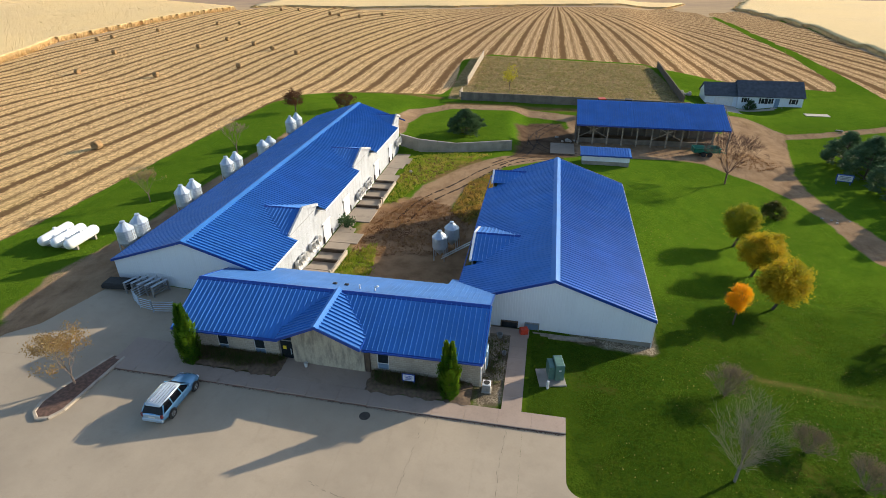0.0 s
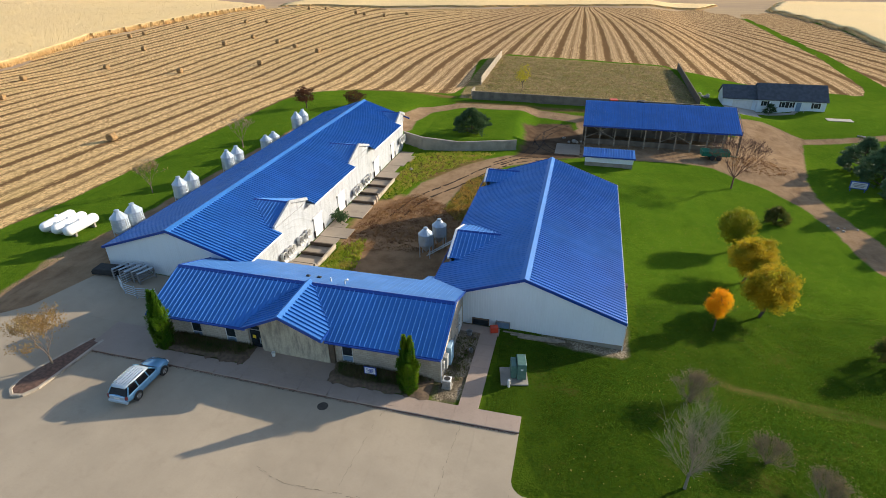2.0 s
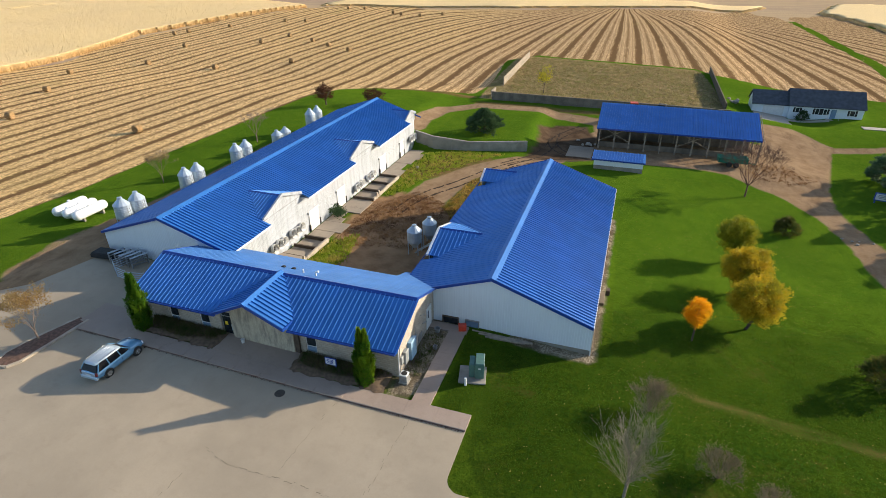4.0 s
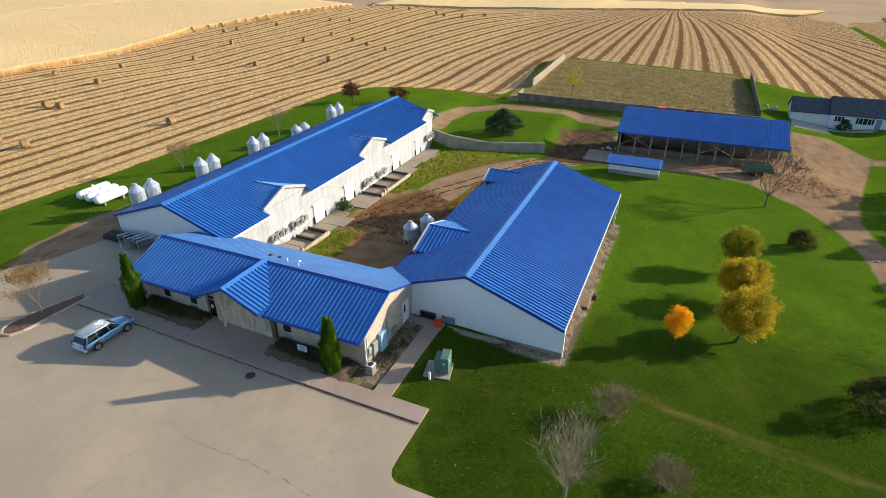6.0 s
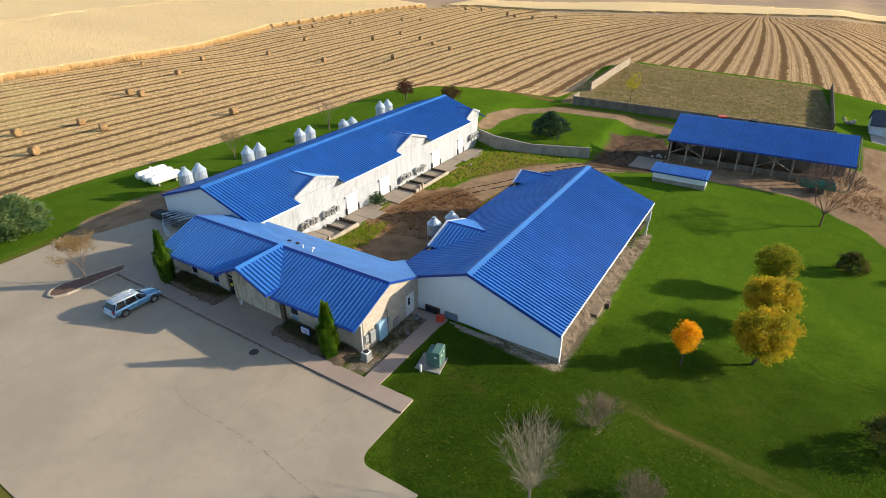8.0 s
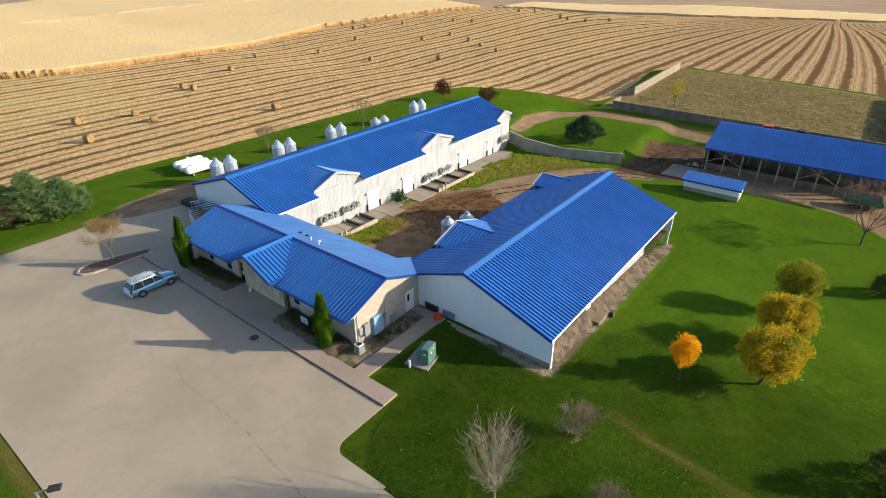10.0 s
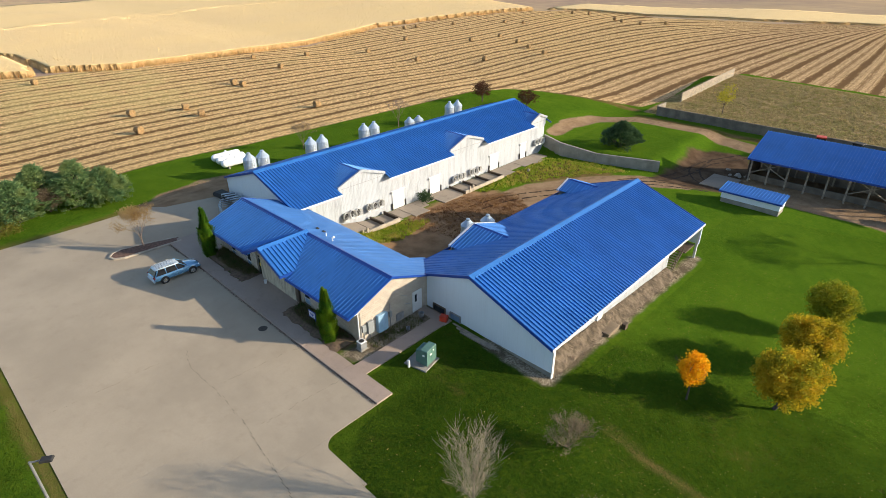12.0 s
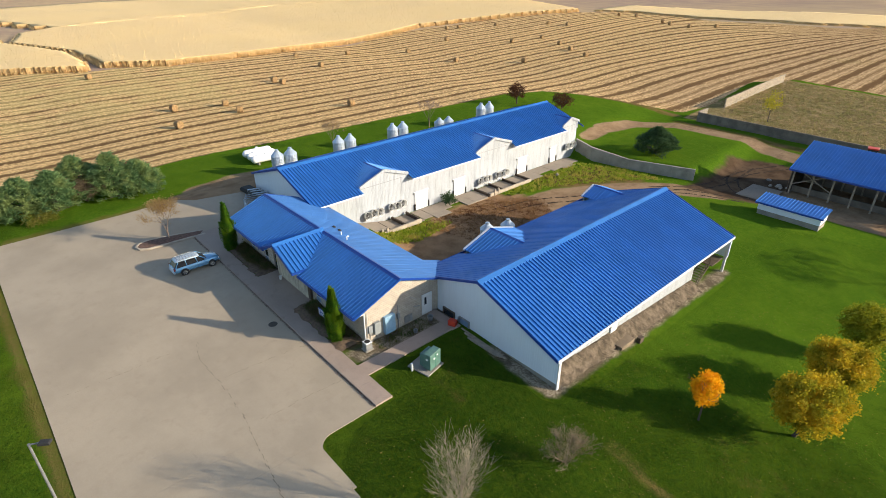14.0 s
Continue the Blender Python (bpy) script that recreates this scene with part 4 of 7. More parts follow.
def cross_gable(b, wall_x, sign, c, h, ridge_z, eave_z, roof_at, base, trim, cut_far=None, proud=0.0):
    """A gable dormer: a white face flush with the wall, a small ribbed roof that runs back into the main slope."""
    d = hold("cross_gable")
    d.parent = b
    k = (ridge_z - eave_z) / h
    far = c + h if cut_far is None else cut_far
    zf = ridge_z - abs(far - c) * k
    g = Geo()
    g.prism([(c - h + 0.15, base), (far - 0.1, base), (far - 0.1, zf - 0.06), (c, ridge_z - 0.08), (c - h + 0.15, eave_z - 0.03)], "x", wall_x, wall_x + sign * 0.1)
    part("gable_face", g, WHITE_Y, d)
    g = Geo().box(min(wall_x + sign * 0.1, wall_x + sign * 0.13), max(wall_x + sign * 0.1, wall_x + sign * 0.13), c - h + 0.2, far - 0.15, base + 0.72, base + 0.78)
    part("lap_trim", g, STEEL_GREY, d)
    tip = roof_at(ridge_z)
    n = max(2, int(abs(tip - wall_x) / RIB))
    for i in range(n + 1):
        x = wall_x + sign * 0.35 - sign * RIB * i
        xin = x - sign * RIB
        zm = roof_at(None, x)
        for s, hh in ((-1, h), (1, far - c)):
            run = min(hh, max(0.25, (ridge_z - zm) / k + 0.1))
            if zm > ridge_z:
                continue
            me = panel_mesh("roof_panel_gable", run, run * k, rib=0.065 if s < 0 else 0.08, crest=0.010 if s < 0 else 0.06)
            along = (1, 0, 0) if s < 0 else (-1, 0, 0)
            ox = min(x, xin) if s < 0 else max(x, xin)
            slope(d, (ox, c + s * run, ridge_z - run * k), along, (0, -s * run, run * k), 1, me)
    g = Geo()
    x0 = wall_x + sign * 0.37
    g.prism([(c - h, eave_z - 0.14), (c - h, eave_z + 0.06), (c, ridge_z + 0.07 + proud), (far, zf + 0.06 + proud), (far, zf - 0.14), (c, ridge_z - 0.13)], "x", min(x0, x0 - sign * 0.24), max(x0, x0 - sign * 0.24))
    part("rake_trim", g, trim, d)
    g = Geo()
    g.prism([(c - 0.2, ridge_z - 0.05), (c, ridge_z + 0.07), (c + 0.2, ridge_z - 0.05), (c, ridge_z + 0.03)], "x", min(x0, tip), max(x0, tip))
    part("ridge_cap", g, BLUE_TRIM, d)
    return d


# west barn
WR, WH, WZ, WE = -33.85, 8.6, 6.3, 3.45
WDORM = [(52.4, 4.0), (73.6, 4.0), (93.4, 2.3)]
west, wk = barn("west_barn", "long white barn with a ribbed blue steel roof", WR, WH, WZ, WE, 41.2, 95.7, -42.3, -26.5, -2.6, 1, WDORM, 1.25)


def w_roof(z=None, x=None):
    return WR + (WZ - z) / wk if x is None else WZ - (x - WR) * wk


for c, h in WDORM[:2]:
    cross_gable(west, -26.5, 1, c, h, 5.35, 4.05, w_roof, 2.9, WHITE_Y, proud=0.16)
cross_gable(west, -26.5, 1, 93.4, 2.4, 5.0, 4.1, w_roof, 2.9, WHITE_Y, 95.7, 0.16)
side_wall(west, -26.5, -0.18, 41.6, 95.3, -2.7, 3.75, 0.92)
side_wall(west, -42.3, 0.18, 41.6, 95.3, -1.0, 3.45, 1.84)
for a, b_ in ((41.2, 48.4), (56.4, 69.6), (77.6, 91.1)):
    g = Geo().box(WR + WH - 0.02, WR + WH + 0.05, a, b_, WE - 0.16, WE + 0.03)
    part("eave_trim", g, WHITE, west)
g = Geo()
g.box(WR - WH - 0.05, WR - WH + 0.02, 41.2, 95.7, WE - 0.18, WE + 0.03)
part("eave_trim_west", g, BLUE_TRIM, west)
for a, b_ in ((41.5, 48.4), (56.4, 69.6), (77.6, 91.1)):
    g = Geo().box(-26.5, WR + WH - 0.02, a, b_, WE - 0.08, WE - 0.03)
    part("soffit", g, WHITE, west)


def barn_door(b, x, y0, y1, z0, z1):
    d = hold("door")
    d.parent = b
    g = Geo()
    g.box(x + 0.03, x + 0.09, y0, y1, z0, z1)
    part("leaf", g, WHITE, d)
    g = Geo()
    g.prism([(x + 0.02, z1 + 0.24), (x + 0.02, z1 + 0.10), (x + 0.2, z1 + 0.10), (x + 0.2, z1 + 0.15)], "y", y0 - 0.15, y1 + 0.15)
    part("hood", g, WHITE, d)
    for y in (y0 - 0.12, y1 + 0.12):
        g = Geo()
        g.box(x + 0.04, x + 0.2, y - 0.1, y + 0.1, z0, z0 + 0.95)
        part("dock_bumper", g, BLACK_RUBBER, d)
    g = Geo()
    g.slab((x + 0.13, y0 - 0.2, z1 + 0.05), (0.16, 0.2, 0.25), 0, 0.03)
    part("wall_lamp", g, STEEL_GREY, d)


for y0 in (57.7, 65.2, 79.6, 88.2):
    zb = ground_z(-24.5, y0 + 1) + 0.12
    barn_door(west, -26.49, y0, y0 + (2.3 if y0 < 86 else 1.6), zb, zb + 2.55)


FAN_GREY = plain("weathered_fan_shroud", (0.58, 0.58, 0.57), 0.6, 0.3, vary=0.25)


def fan(b, y, z, r=0.62):
    """A wall fan: a slanted discharge cone with wire guard and hub."""
    f = hold("wall_fan")
    f.parent = b
    f.matrix_basis = pose(-26.42, y, z, 0, -8, 4)
    g = Geo()
    n = 20
    prof = [(r * 0.80, 0.0), (r, 0.55), (r * 0.95, 0.55), (r * 0.76, 0.04)]
    g.lathe((0, 0, 0), prof, n, "x")
    part("cone", g, FAN_GREY, f, smooth=True)
    g = Geo()
    g.lathe((0, 0, 0), [(r * 0.83, 0.05), (r * 0.83, 0.10), (0.02, 0.10)], n, "x")
    part("shutter", g, DARK, f)
    g = Geo()
    for k in range(6):
        a = math.pi * k / 6
        c, s = math.cos(a) * r * 0.95, math.sin(a) * r * 0.95
        g.tube((0.5, c, s), (0.5, -c, -s), 0.010, 0.012, 4)
    part("guard", g, STEEL_GREY, f)


for y0 in (49.3, 70.6):
    for i in range(6):
        fan(west, y0 + i * 1.0 + (0.95 if i > 2 else 0), (-0.55, -0.45)[i % 2] + ground_z(-24, y0) + 1.9 - 0.35 + 0.15)
for i in range(3):
    fan(west, 92.6 + i * 1.0, 0.0)

# east barn
ER, EH, EZ, EE = 1.97, 9.0, 5.62, 2.42
EDORM = [(51.9, 3.9), (71.2, 2.4)]
east, ek = barn("east_barn", "white steel barn under a broad blue ribbed roof", ER, EH, EZ, EE, 41.45, 73.5, -6.3, 10.9, -0.12, -1, EDORM, 1.2)


def e_roof(z=None, x=None):
    return ER - (EZ - z) / ek if x is None else EZ - (ER - x) * ek


cross_gable(east, -6.2, -1, 51.9, 3.9, 4.35, 3.1, e_roof, 1.5, WHITE)
cross_gable(east, -6.2, -1, 71.2, 2.4, 4.2, 3.3, e_roof, 1.5, WHITE)
side_wall(east, 9.8, -0.18, 41.9, 67.0, -1.5, 2.6, 0.92)
side_wall(east, -6.3, 0.18, 41.9, 73.1, -2.9, 2.55, 1.84)
g = Geo()
g.box(ER + EH - 0.02, ER + EH + 0.06, 41.45, 73.5, EE - 0.2, EE + 0.03)
part("eave_trim", g, WHITE, east)
g = Geo()
g.box(9.6, ER + EH - 0.02, 41.9, 73.0, EE - 0.04, EE + 0.01)
part("soffit", g, WHITE, east)
g = Geo()
g.box(ER - EH - 0.06, ER - EH + 0.02, 41.45, 73.5, EE - 0.2, EE + 0.03)
part("eave_trim_west", g, BLUE_TRIM, east)
g = Geo()
g.box(-3.5, 10.9, 41.72, 41.88, -1.8, -0.12)
part("foundation_front", g, CONC, east)
g = Geo()
g.box(10.9, 11.0, 41.66, 41.94, -1.4, 2.2)
part("corner_trim", g, WHITE, east)
# open porch at the back corner
g = Geo()
g.box(10.55, 10.8, 73.0, 73.25, -2.4, 2.3)
part("porch_post", g, WHITE, east)
g = Geo()
g.box(7.4, 9.8, 66.9, 67.1, -2.4, 2.6)
part("porch_wall", g, WHITE_X, east)
g = Geo()
g.box(7.2, 7.4, 67.0, 73.1, -2.4, 3.4)
part("porch_back_wall", g, WOOD_DARK, east)
stairs = tagged(hold("porch_stairs"), "dark timber stairs under the barn eave", "stairs")
for i in range(9):
    g = Geo()
    g.slab((9.7, 67.6 + i * 0.28, -2.0 + i * 0.19), (1.0, 0.3, 0.05), 0, 0.01)
    part("tread", g, WOOD, stairs)
for x in (9.2, 10.2):
    g = Geo()
    g.prism([(67.3, -2.3), (67.6, -2.3), (70.2, -0.35), (70.2, -0.05)], "x", x - 0.04, x + 0.04)
    part("stringer", g, WOOD_DARK, stairs)
    g = Geo()
    g.tube((x, 67.5, -1.1), (x, 70.2, 0.75), 0.05, 0.05, 6)
    for i in range(4):
        g.tube((x, 67.6 + i * 0.85, -2.1 + i * 0.58), (x, 67.6 + i * 0.85, -1.05 + i * 0.58), 0.04, 0.04, 6)
    part("handrail", g, WOOD_DARK, stairs)
g = Geo()
g.box(8.2, 10.5, 70.2, 73.0, -0.4, -0.25)
part("landing", g, WOOD_DARK, stairs)
# hatch frames and window on the front
for x0, x1, z0, z1, m in ((-2.6, -1.0, -0.25, 0.75, WOOD_DARK), (-0.4, 0.95, -0.25, 0.75, STEEL_GREY)):
    w = hold("window")
    w.parent = east
    g = Geo()
    f = 0.09
    for a, b_, c, d in ((x0, x0 + f, z0, z1), (x1 - f, x1, z0, z1), (x0 + f, x1 - f, z0, z0 + f), (x0 + f, x1 - f, z1 - f, z1)):
        g.box(a, b_, 41.55, 41.69, c, d)
    part("frame", g, m, w)
    g = Geo()
    g.box(x0 + f, x1 - f, 41.62, 41.68, z0 + f, z1 - f)
    part("pane", g, GLASS if m is WOOD_DARK else PANEL_BLUE, w)
# earth and gravel banked against the side wall, lower toward the back


def bank_z(x, y):
    f = float(sm(9.8, 11.35, np.float64(x)))
    return (0.42 - (y - 42) * 0.062) * (1 - f) + (ground_z(x, y) - 0.06) * f


rng_b = random.Random(55)
g = Geo()
nx, ny = 9, 84
pts = []
for j in range(ny + 1):
    for i in range(nx + 1):
        y = 42.0 + 25.0 * j / ny
        x = 9.75 + (1.72 + 0.2 * math.sin(y * 0.9) + 0.12 * math.sin(y * 2.3 + 1)) * i / nx
        ragged = rng_b.uniform(-0.12, 0.12) if 0 < i else 0
        pts.append((x + ragged, y, bank_z(x + ragged, y) + rng_b.uniform(-0.06, 0.07)))
g.add(pts, [(j * (nx + 1) + i, j * (nx + 1) + i + 1, (j + 1) * (nx + 1) + i + 1, (j + 1) * (nx + 1) + i) for j in range(ny) for i in range(nx)])
BANK = plain("banked_gravel_earth", (0.145, 0.115, 0.085), 0.95, vary=0.5, scale=1.6, grain=12, bump=1.0, spec=0.1, dirt=(0.05, 0.042, 0.026))
tagged(part("earth_bank", g, BANK), "brown gravelly earth banked along the barn side", "earth bank", kind="structure")
# side door and landing
step = tagged(hold("side_landing"), "cracked concrete landing at the barn side door", "landing")
g = Geo()
g.slab((10.75, 51.6, bank_z(10.9, 51.6) + 0.02), (1.5, 2.2, 0.4), 0, 0.03)
part("slab", g, CONC_TAN, step)
g = Geo()
g.box(11.55, 11.95, 52.9, 53.5, ground_z(12, 52) - 0.1, ground_z(12, 52) + 0.5)
part("block", g, WOOD_DARK, step)
door = hold("door")
door.parent = east
g = Geo()
g.box(9.8, 9.96, 50.9, 51.9, -0.4, 1.7)
part("leaf", g, WHITE, door)

# ---- pole shed ----
# stained concrete, its base also darkened to stand for shade under the roof
BUNK = plain("stained_shaded_bunk_concrete", (0.17, 0.145, 0.115), 0.9, vary=0.35, scale=0.7, grain=14, bump=0.3, dirt=(0.08, 0.06, 0.045))
shed = tagged(hold("pole_shed"), "open timber pole shed with a blue steel roof", "shed")
SX0, SX1, SY0, SY1, SZ0, SZ1 = 5.85, 33.4, 105.9, 114.4, 1.25, 3.92
m_shed = panel_mesh("roof_panel_shed", SY1 - SY0, SZ1 - SZ0)
slope(shed, (SX0, SY0, SZ0), (1, 0, 0), (0, SY1 - SY0, SZ1 - SZ0), 65, m_shed)
g = Geo()
g.box(SX0, SX1, SY0 - 0.05, SY0, SZ0 - 0.25, SZ0 + 0.03)
part("eave_trim", g, BLUE_TRIM, shed)
for x in (SX0, SX1):
    g = Geo()
    g.prism([(SY0, SZ0 - 0.22), (SY0, SZ0 + 0.05), (SY1, SZ1 + 0.05), (SY1, SZ1 - 0.22)], "x", x - 0.04, x + 0.04)
    part("rake_trim", g, BLUE_TRIM, shed)
k_s = (SZ1 - SZ0) / (SY1 - SY0)
posts = [6.4 + 2.72 * i for i in range(11)]
for x in posts:
    g = Geo()
    zb = ground_z(x, 107)
    g.box(x - 0.12, x + 0.12, 106.9, 107.14, zb - 0.2, SZ0 + k_s * 1.0 - 0.1)
    part("post", g, WOOD, shed)
    g = Geo()
    g.box(x - 0.12, x + 0.12, 113.6, 113.84, ground_z(x, 113.7) - 0.2, SZ1 - 0.45)
    part("back_post", g, WOOD, shed)
    g = Geo()
    g.prism([(SY0 + 0.1, SZ0 - 0.22), (SY0 + 0.1, SZ0 - 0.05), (SY1 - 0.2, SZ1 - 0.1), (SY1 - 0.2, SZ1 - 0.27)], "x", x + 0.13, x + 0.21)
    part("rafter", g, WOOD, shed)
g = Geo()
g.box(SX0 + 0.2, SX1 - 0.3, 106.95, 107.09, SZ0 - 0.1, SZ0 + 0.12)
part("header_beam", g, WOOD, shed)
for i in (0, 5):
    for za, zb in ((0.9, 0.02), (0.02, 0.9)):
        a, b_ = posts[i], posts[i + 2]
        zg = ground_z(a + 2, 107)
        h = SZ0 + 0.2 - zg
        z_lo = zg + 1.55
        z_hi = SZ0 + 0.15
        g = Geo()
        p0, p1 = (a, 106.86, z_hi if za > zb else z_lo), (b_, 106.86, z_lo if za > zb else z_hi)
        g.tube(p0, p1, 0.08, 0.08, 4)
        part("brace", g, WOOD, shed)
g = Geo()
g.box(SX0 + 0.2, SX1 - 0.3, 113.9, 114.15, -4.6, -1.3)
part("concrete_bunk_wall", g, BUNK, shed)
g = Geo()
g.box(SX0 + 0.2, SX1 - 0.3, 113.95, 114.1, -1.3, SZ1 - 0.3)
part("back_boards", g, WOOD_DARK, shed)
g = Geo()
g.box(SX0 + 0.5, 31.5, 108.1, 108.35, -4.6, -1.9)
part("feed_bunk_wall", g, BUNK, shed)
g = Geo()
g.box(SX0 + 0.1, SX0 + 0.25, 107.1, 113.9, -3.4, 1.0)
part("west_boards", g, WOOD_DARK, shed)

# small feed shed
small = tagged(hold("small_shed"), "small white shed with a blue roof and block base", "shed")
zb = -2.9
g = Geo()
g.box(6.7, 14.5, 93.3, 96.0, zb, -1.45)
part("base_wall", g, CONC, small)
g = Geo()
g.prism([(93.25, -1.45), (96.05, -1.45), (96.05, -0.15), (93.25, -0.35)], "x", 6.65, 14.55)
part("upper_wall", g, WHITE_X, small)
m_small = panel_mesh("roof_panel_small", 3.5, 0.38)
slope(small, (6.3, 92.9, -0.3), (1, 0, 0), (0, 3.5, 0.38), 20, m_small)
g = Geo()
g.box(6.25, 14.85, 92.82, 92.9, -0.5, -0.27)
part("eave_trim", g, BLUE_TRIM, small)

# ---- farmhouse ----
house = tagged(hold("farmhouse"), "single-storey white farmhouse with a dark grey shingle roof", "house")
HZ = -3.6


def gable_block(parent, x0, x1, y0, y1, zb, ze, zr):
    g = Geo()
    ym = (y0 + y1) / 2
    g.prism([(y0, zb), (y1, zb), (y1, ze), (ym, zr - 0.1), (y0, ze)], "x", x0, x1)
    part("wall", g, WHITE_X, parent)
    g = Geo()
    o = 0.45
    k = (zr - ze) / (ym - y0)
    g.prism([(y0 - o, ze - o * k), (ym, zr), (y1 + o, ze - o * k), (y1 + o, ze - o * k + 0.14), (ym, zr + 0.14), (y0 - o, ze - o * k + 0.14)], "x", x0 - 0.3, x1 + 0.3)
    part("roof", g, SHINGLE, parent)


gable_block(house, 45.2, 59.6, 144.3, 151.3, HZ - 1.0, HZ + 2.9, HZ + 5.6)
gable_block(house, 37.8, 45.2, 145.2, 151.0, HZ - 0.6, HZ + 2.7, HZ + 4.9)


def house_window(x0, x1, z0, z1, y):
    w = hold("window")
    w.parent = house
    g = Geo()
    f = 0.07
    for a, b_, c, d in ((x0, x0 + f, z0, z1), (x1 - f, x1, z0, z1), (x0 + f, x1 - f, z0, z0 + f), (x0 + f, x1 - f, z1 - f, z1)):
        g.box(a, b_, y - 0.08, y - 0.003, c, d)
    part("frame", g, WHITE, w)
    g = Geo()
    g.box(x0 + f, x1 - f, y - 0.05, y - 0.004, z0 + f, z1 - f)
    part("pane", g, GLASS, w)
    for a, b_ in ((x0 - 0.42, x0 - 0.04), (x1 + 0.04, x1 + 0.42)):
        g = Geo()
        g.box(a, b_, y - 0.06, y - 0.003, z0, z1)
        part("shutter", g, DARK, w)


for x0, x1, z0, z1 in ((46.4, 47.2, 1.2, 2.3), (50.3, 51.1, 1.0, 2.3), (51.9, 52.6, 1.0, 2.3), (57.0, 58.0, 1.1, 2.3)):
    house_window(x0, x1, HZ + z0, HZ + z1, 144.3)
g = Geo()
g.box(53.4, 54.4, 144.2, 144.29, HZ + 0.2, HZ + 2.25)
part("front_door", g, PANEL_BLUE, house)
g = Geo()
g.box(40.0, 44.3, 145.12, 145.19, HZ - 0.1, HZ + 2.1)
part("garage_door", g, WHITE, house)
g = Geo()
g.box(52.6, 55.0, 143.0, 144.28, HZ - 0.3, HZ + 0.25)
part("porch_slab", g, PAD, house)
g = Geo()
for x in (52.7, 54.9):
    g.tube((x, 143.1, HZ + 0.25), (x, 143.1, HZ + 1.2), 0.04, 0.04, 6)
    g.tube((x, 143.1, HZ + 1.2), (x, 144.2, HZ + 1.2), 0.04, 0.04, 6)
part("porch_rail", g, WHITE, house)
drive = tagged(hold("house_drive"), "pale concrete apron before the garage", "driveway", kind="structure")
patch("slab", 38.0, 45.0, 137.5, 145.1, PAD, drive, 0.1, 3)
patch("slab", 45.0, 53.0, 142.0, 143.4, PAD, drive, 0.1, 3)
patch("slab", 58.0, 63.0, 136.6, 138.6, PAD, drive, 0.12, 2)

# ---- yard walls and slabs ----


def run_wall(name, label, line, tops, thick, material, mat_cap=None):
    """A poured wall along a line of points, its top at the given heights, its foot below ground."""
    w = tagged(hold(name), label, "wall")
    for (a, za), (b_, zb_) in zip(zip(line, tops), list(zip(line, tops))[1:]):
        d = Vector((b_[0] - a[0], b_[1] - a[1]))
        n = Vector((-d.y, d.x)).normalized() * thick / 2
        steps = max(1, int(d.length / 3.0))
        for i in range(steps):
            p0, p1 = (Vector(a) + d * (i / steps)), (Vector(a) + d * ((i + 1) / steps) - d.normalized() * 0.015)
            z0, z1 = za + (zb_ - za) * i / steps, za + (zb_ - za) * (i + 1) / steps
            gz = min(ground_z(p0.x, p0.y), ground_z(p1.x, p1.y), ground_z(p0.x, p0.y - 1)) - 0.5
            pts = []
            for p, z in ((p0, z0), (p1, z1)):
                pts += [(p.x - n.x, p.y - n.y, gz), (p.x + n.x, p.y + n.y, gz), (p.x + n.x, p.y + n.y, z), (p.x - n.x, p.y - n.y, z)]
            g = Geo().add(pts, [(0, 1, 2, 3)[::-1], (4, 5, 6, 7), (0, 4, 7, 3), (1, 2, 6, 5), (3, 7, 6, 2), (0, 1, 5, 4)])
            part("wall_panel", g, material, w)
    return w


run_wall("retaining_wall", "grey poured concrete retaining wall stepped into the slope", [(-26.3, 95.6), (-22.8, 95.6), (-16, 96.9), (-6.0, 100.5)], [0.9, 0.1, -0.75, -0.8], 0.35, CONC)
run_wall("lot_wall", "low weathered concrete wall beside the pasture", [(-20.5, 130.9), (6, 130.9), (31.5, 131.5)], [0.75, 0.5, 0.1], 0.3, BUNK)
run_wall("board_fence_wall", "dark board wall along the pasture's far side", [(31.0, 136), (30.4, 174)], [0.4, 1.5], 0.2, WOOD_DARK)
plank = tagged(hold("plank_fence"), "pale plank fence rising over the pasture edge", "fence")
for i in range(12):
    y = 146 + i * 3.2
    x = -21.3
    z = ground_z(x, y)
    g = Geo().box(x - 0.1, x + 0.1, y - 0.1, y + 0.1, z - 0.3, z + 2.3)
    part("post", g, WOOD, plank)
    if i < 11:
        for k in range(5):
            g = Geo().box(x + 0.1, x + 0.16, y, y + 3.18, z + 0.25 + k * 0.42, z + 0.6 + k * 0.42)
            part("board", g, WOOD, plank)
g = Geo()
z = ground_z(-20, 136)
gate = tagged(hold("timber_gate"), "short weathered timber gate in the pasture corner", "gate")
for k in range(4):
    g = Geo().box(-21.2, -20.9, 132.5, 136.5, z + 0.3 + k * 0.4, z + 0.55 + k * 0.4)
    part("board", g, WOOD, gate)

yard = tagged(hold("yard_slab"), "stained concrete apron along the barn doors", "slab", kind="structure")
for y0, y1, x1 in ((47.0, 48.1, -24.2), (48.2, 56.6, -23.0), (56.7, 58.4, -23.3), (58.4, 61.2, -22.4), (61.2, 62.6, -23.9), (62.6, 64.6, -24.6), (64.6, 68.8, -22.7), (68.9, 79.0, -23.1), (79.1, 82.4, -23.0),
                   (82.4, 85.6, -24.0), (85.6, 88.0, -23.4), (88.0, 91.0, -22.8), (91.0, 93.2, -23.8)):
    patch("slab", -26.3, x1, y0, y1, YARD_CONC, yard, 0.06 + 0.03 * (round(y0) % 3), 2, 0.02)
g0 = tagged(hold("silage_slab"), "cracked pale concrete slab beside the pole shed", "slab", kind="structure")
patch("slab", 1.2, 5.7, 99.8, 106.6, SLAB_STAINED, g0, 0.1, 2)


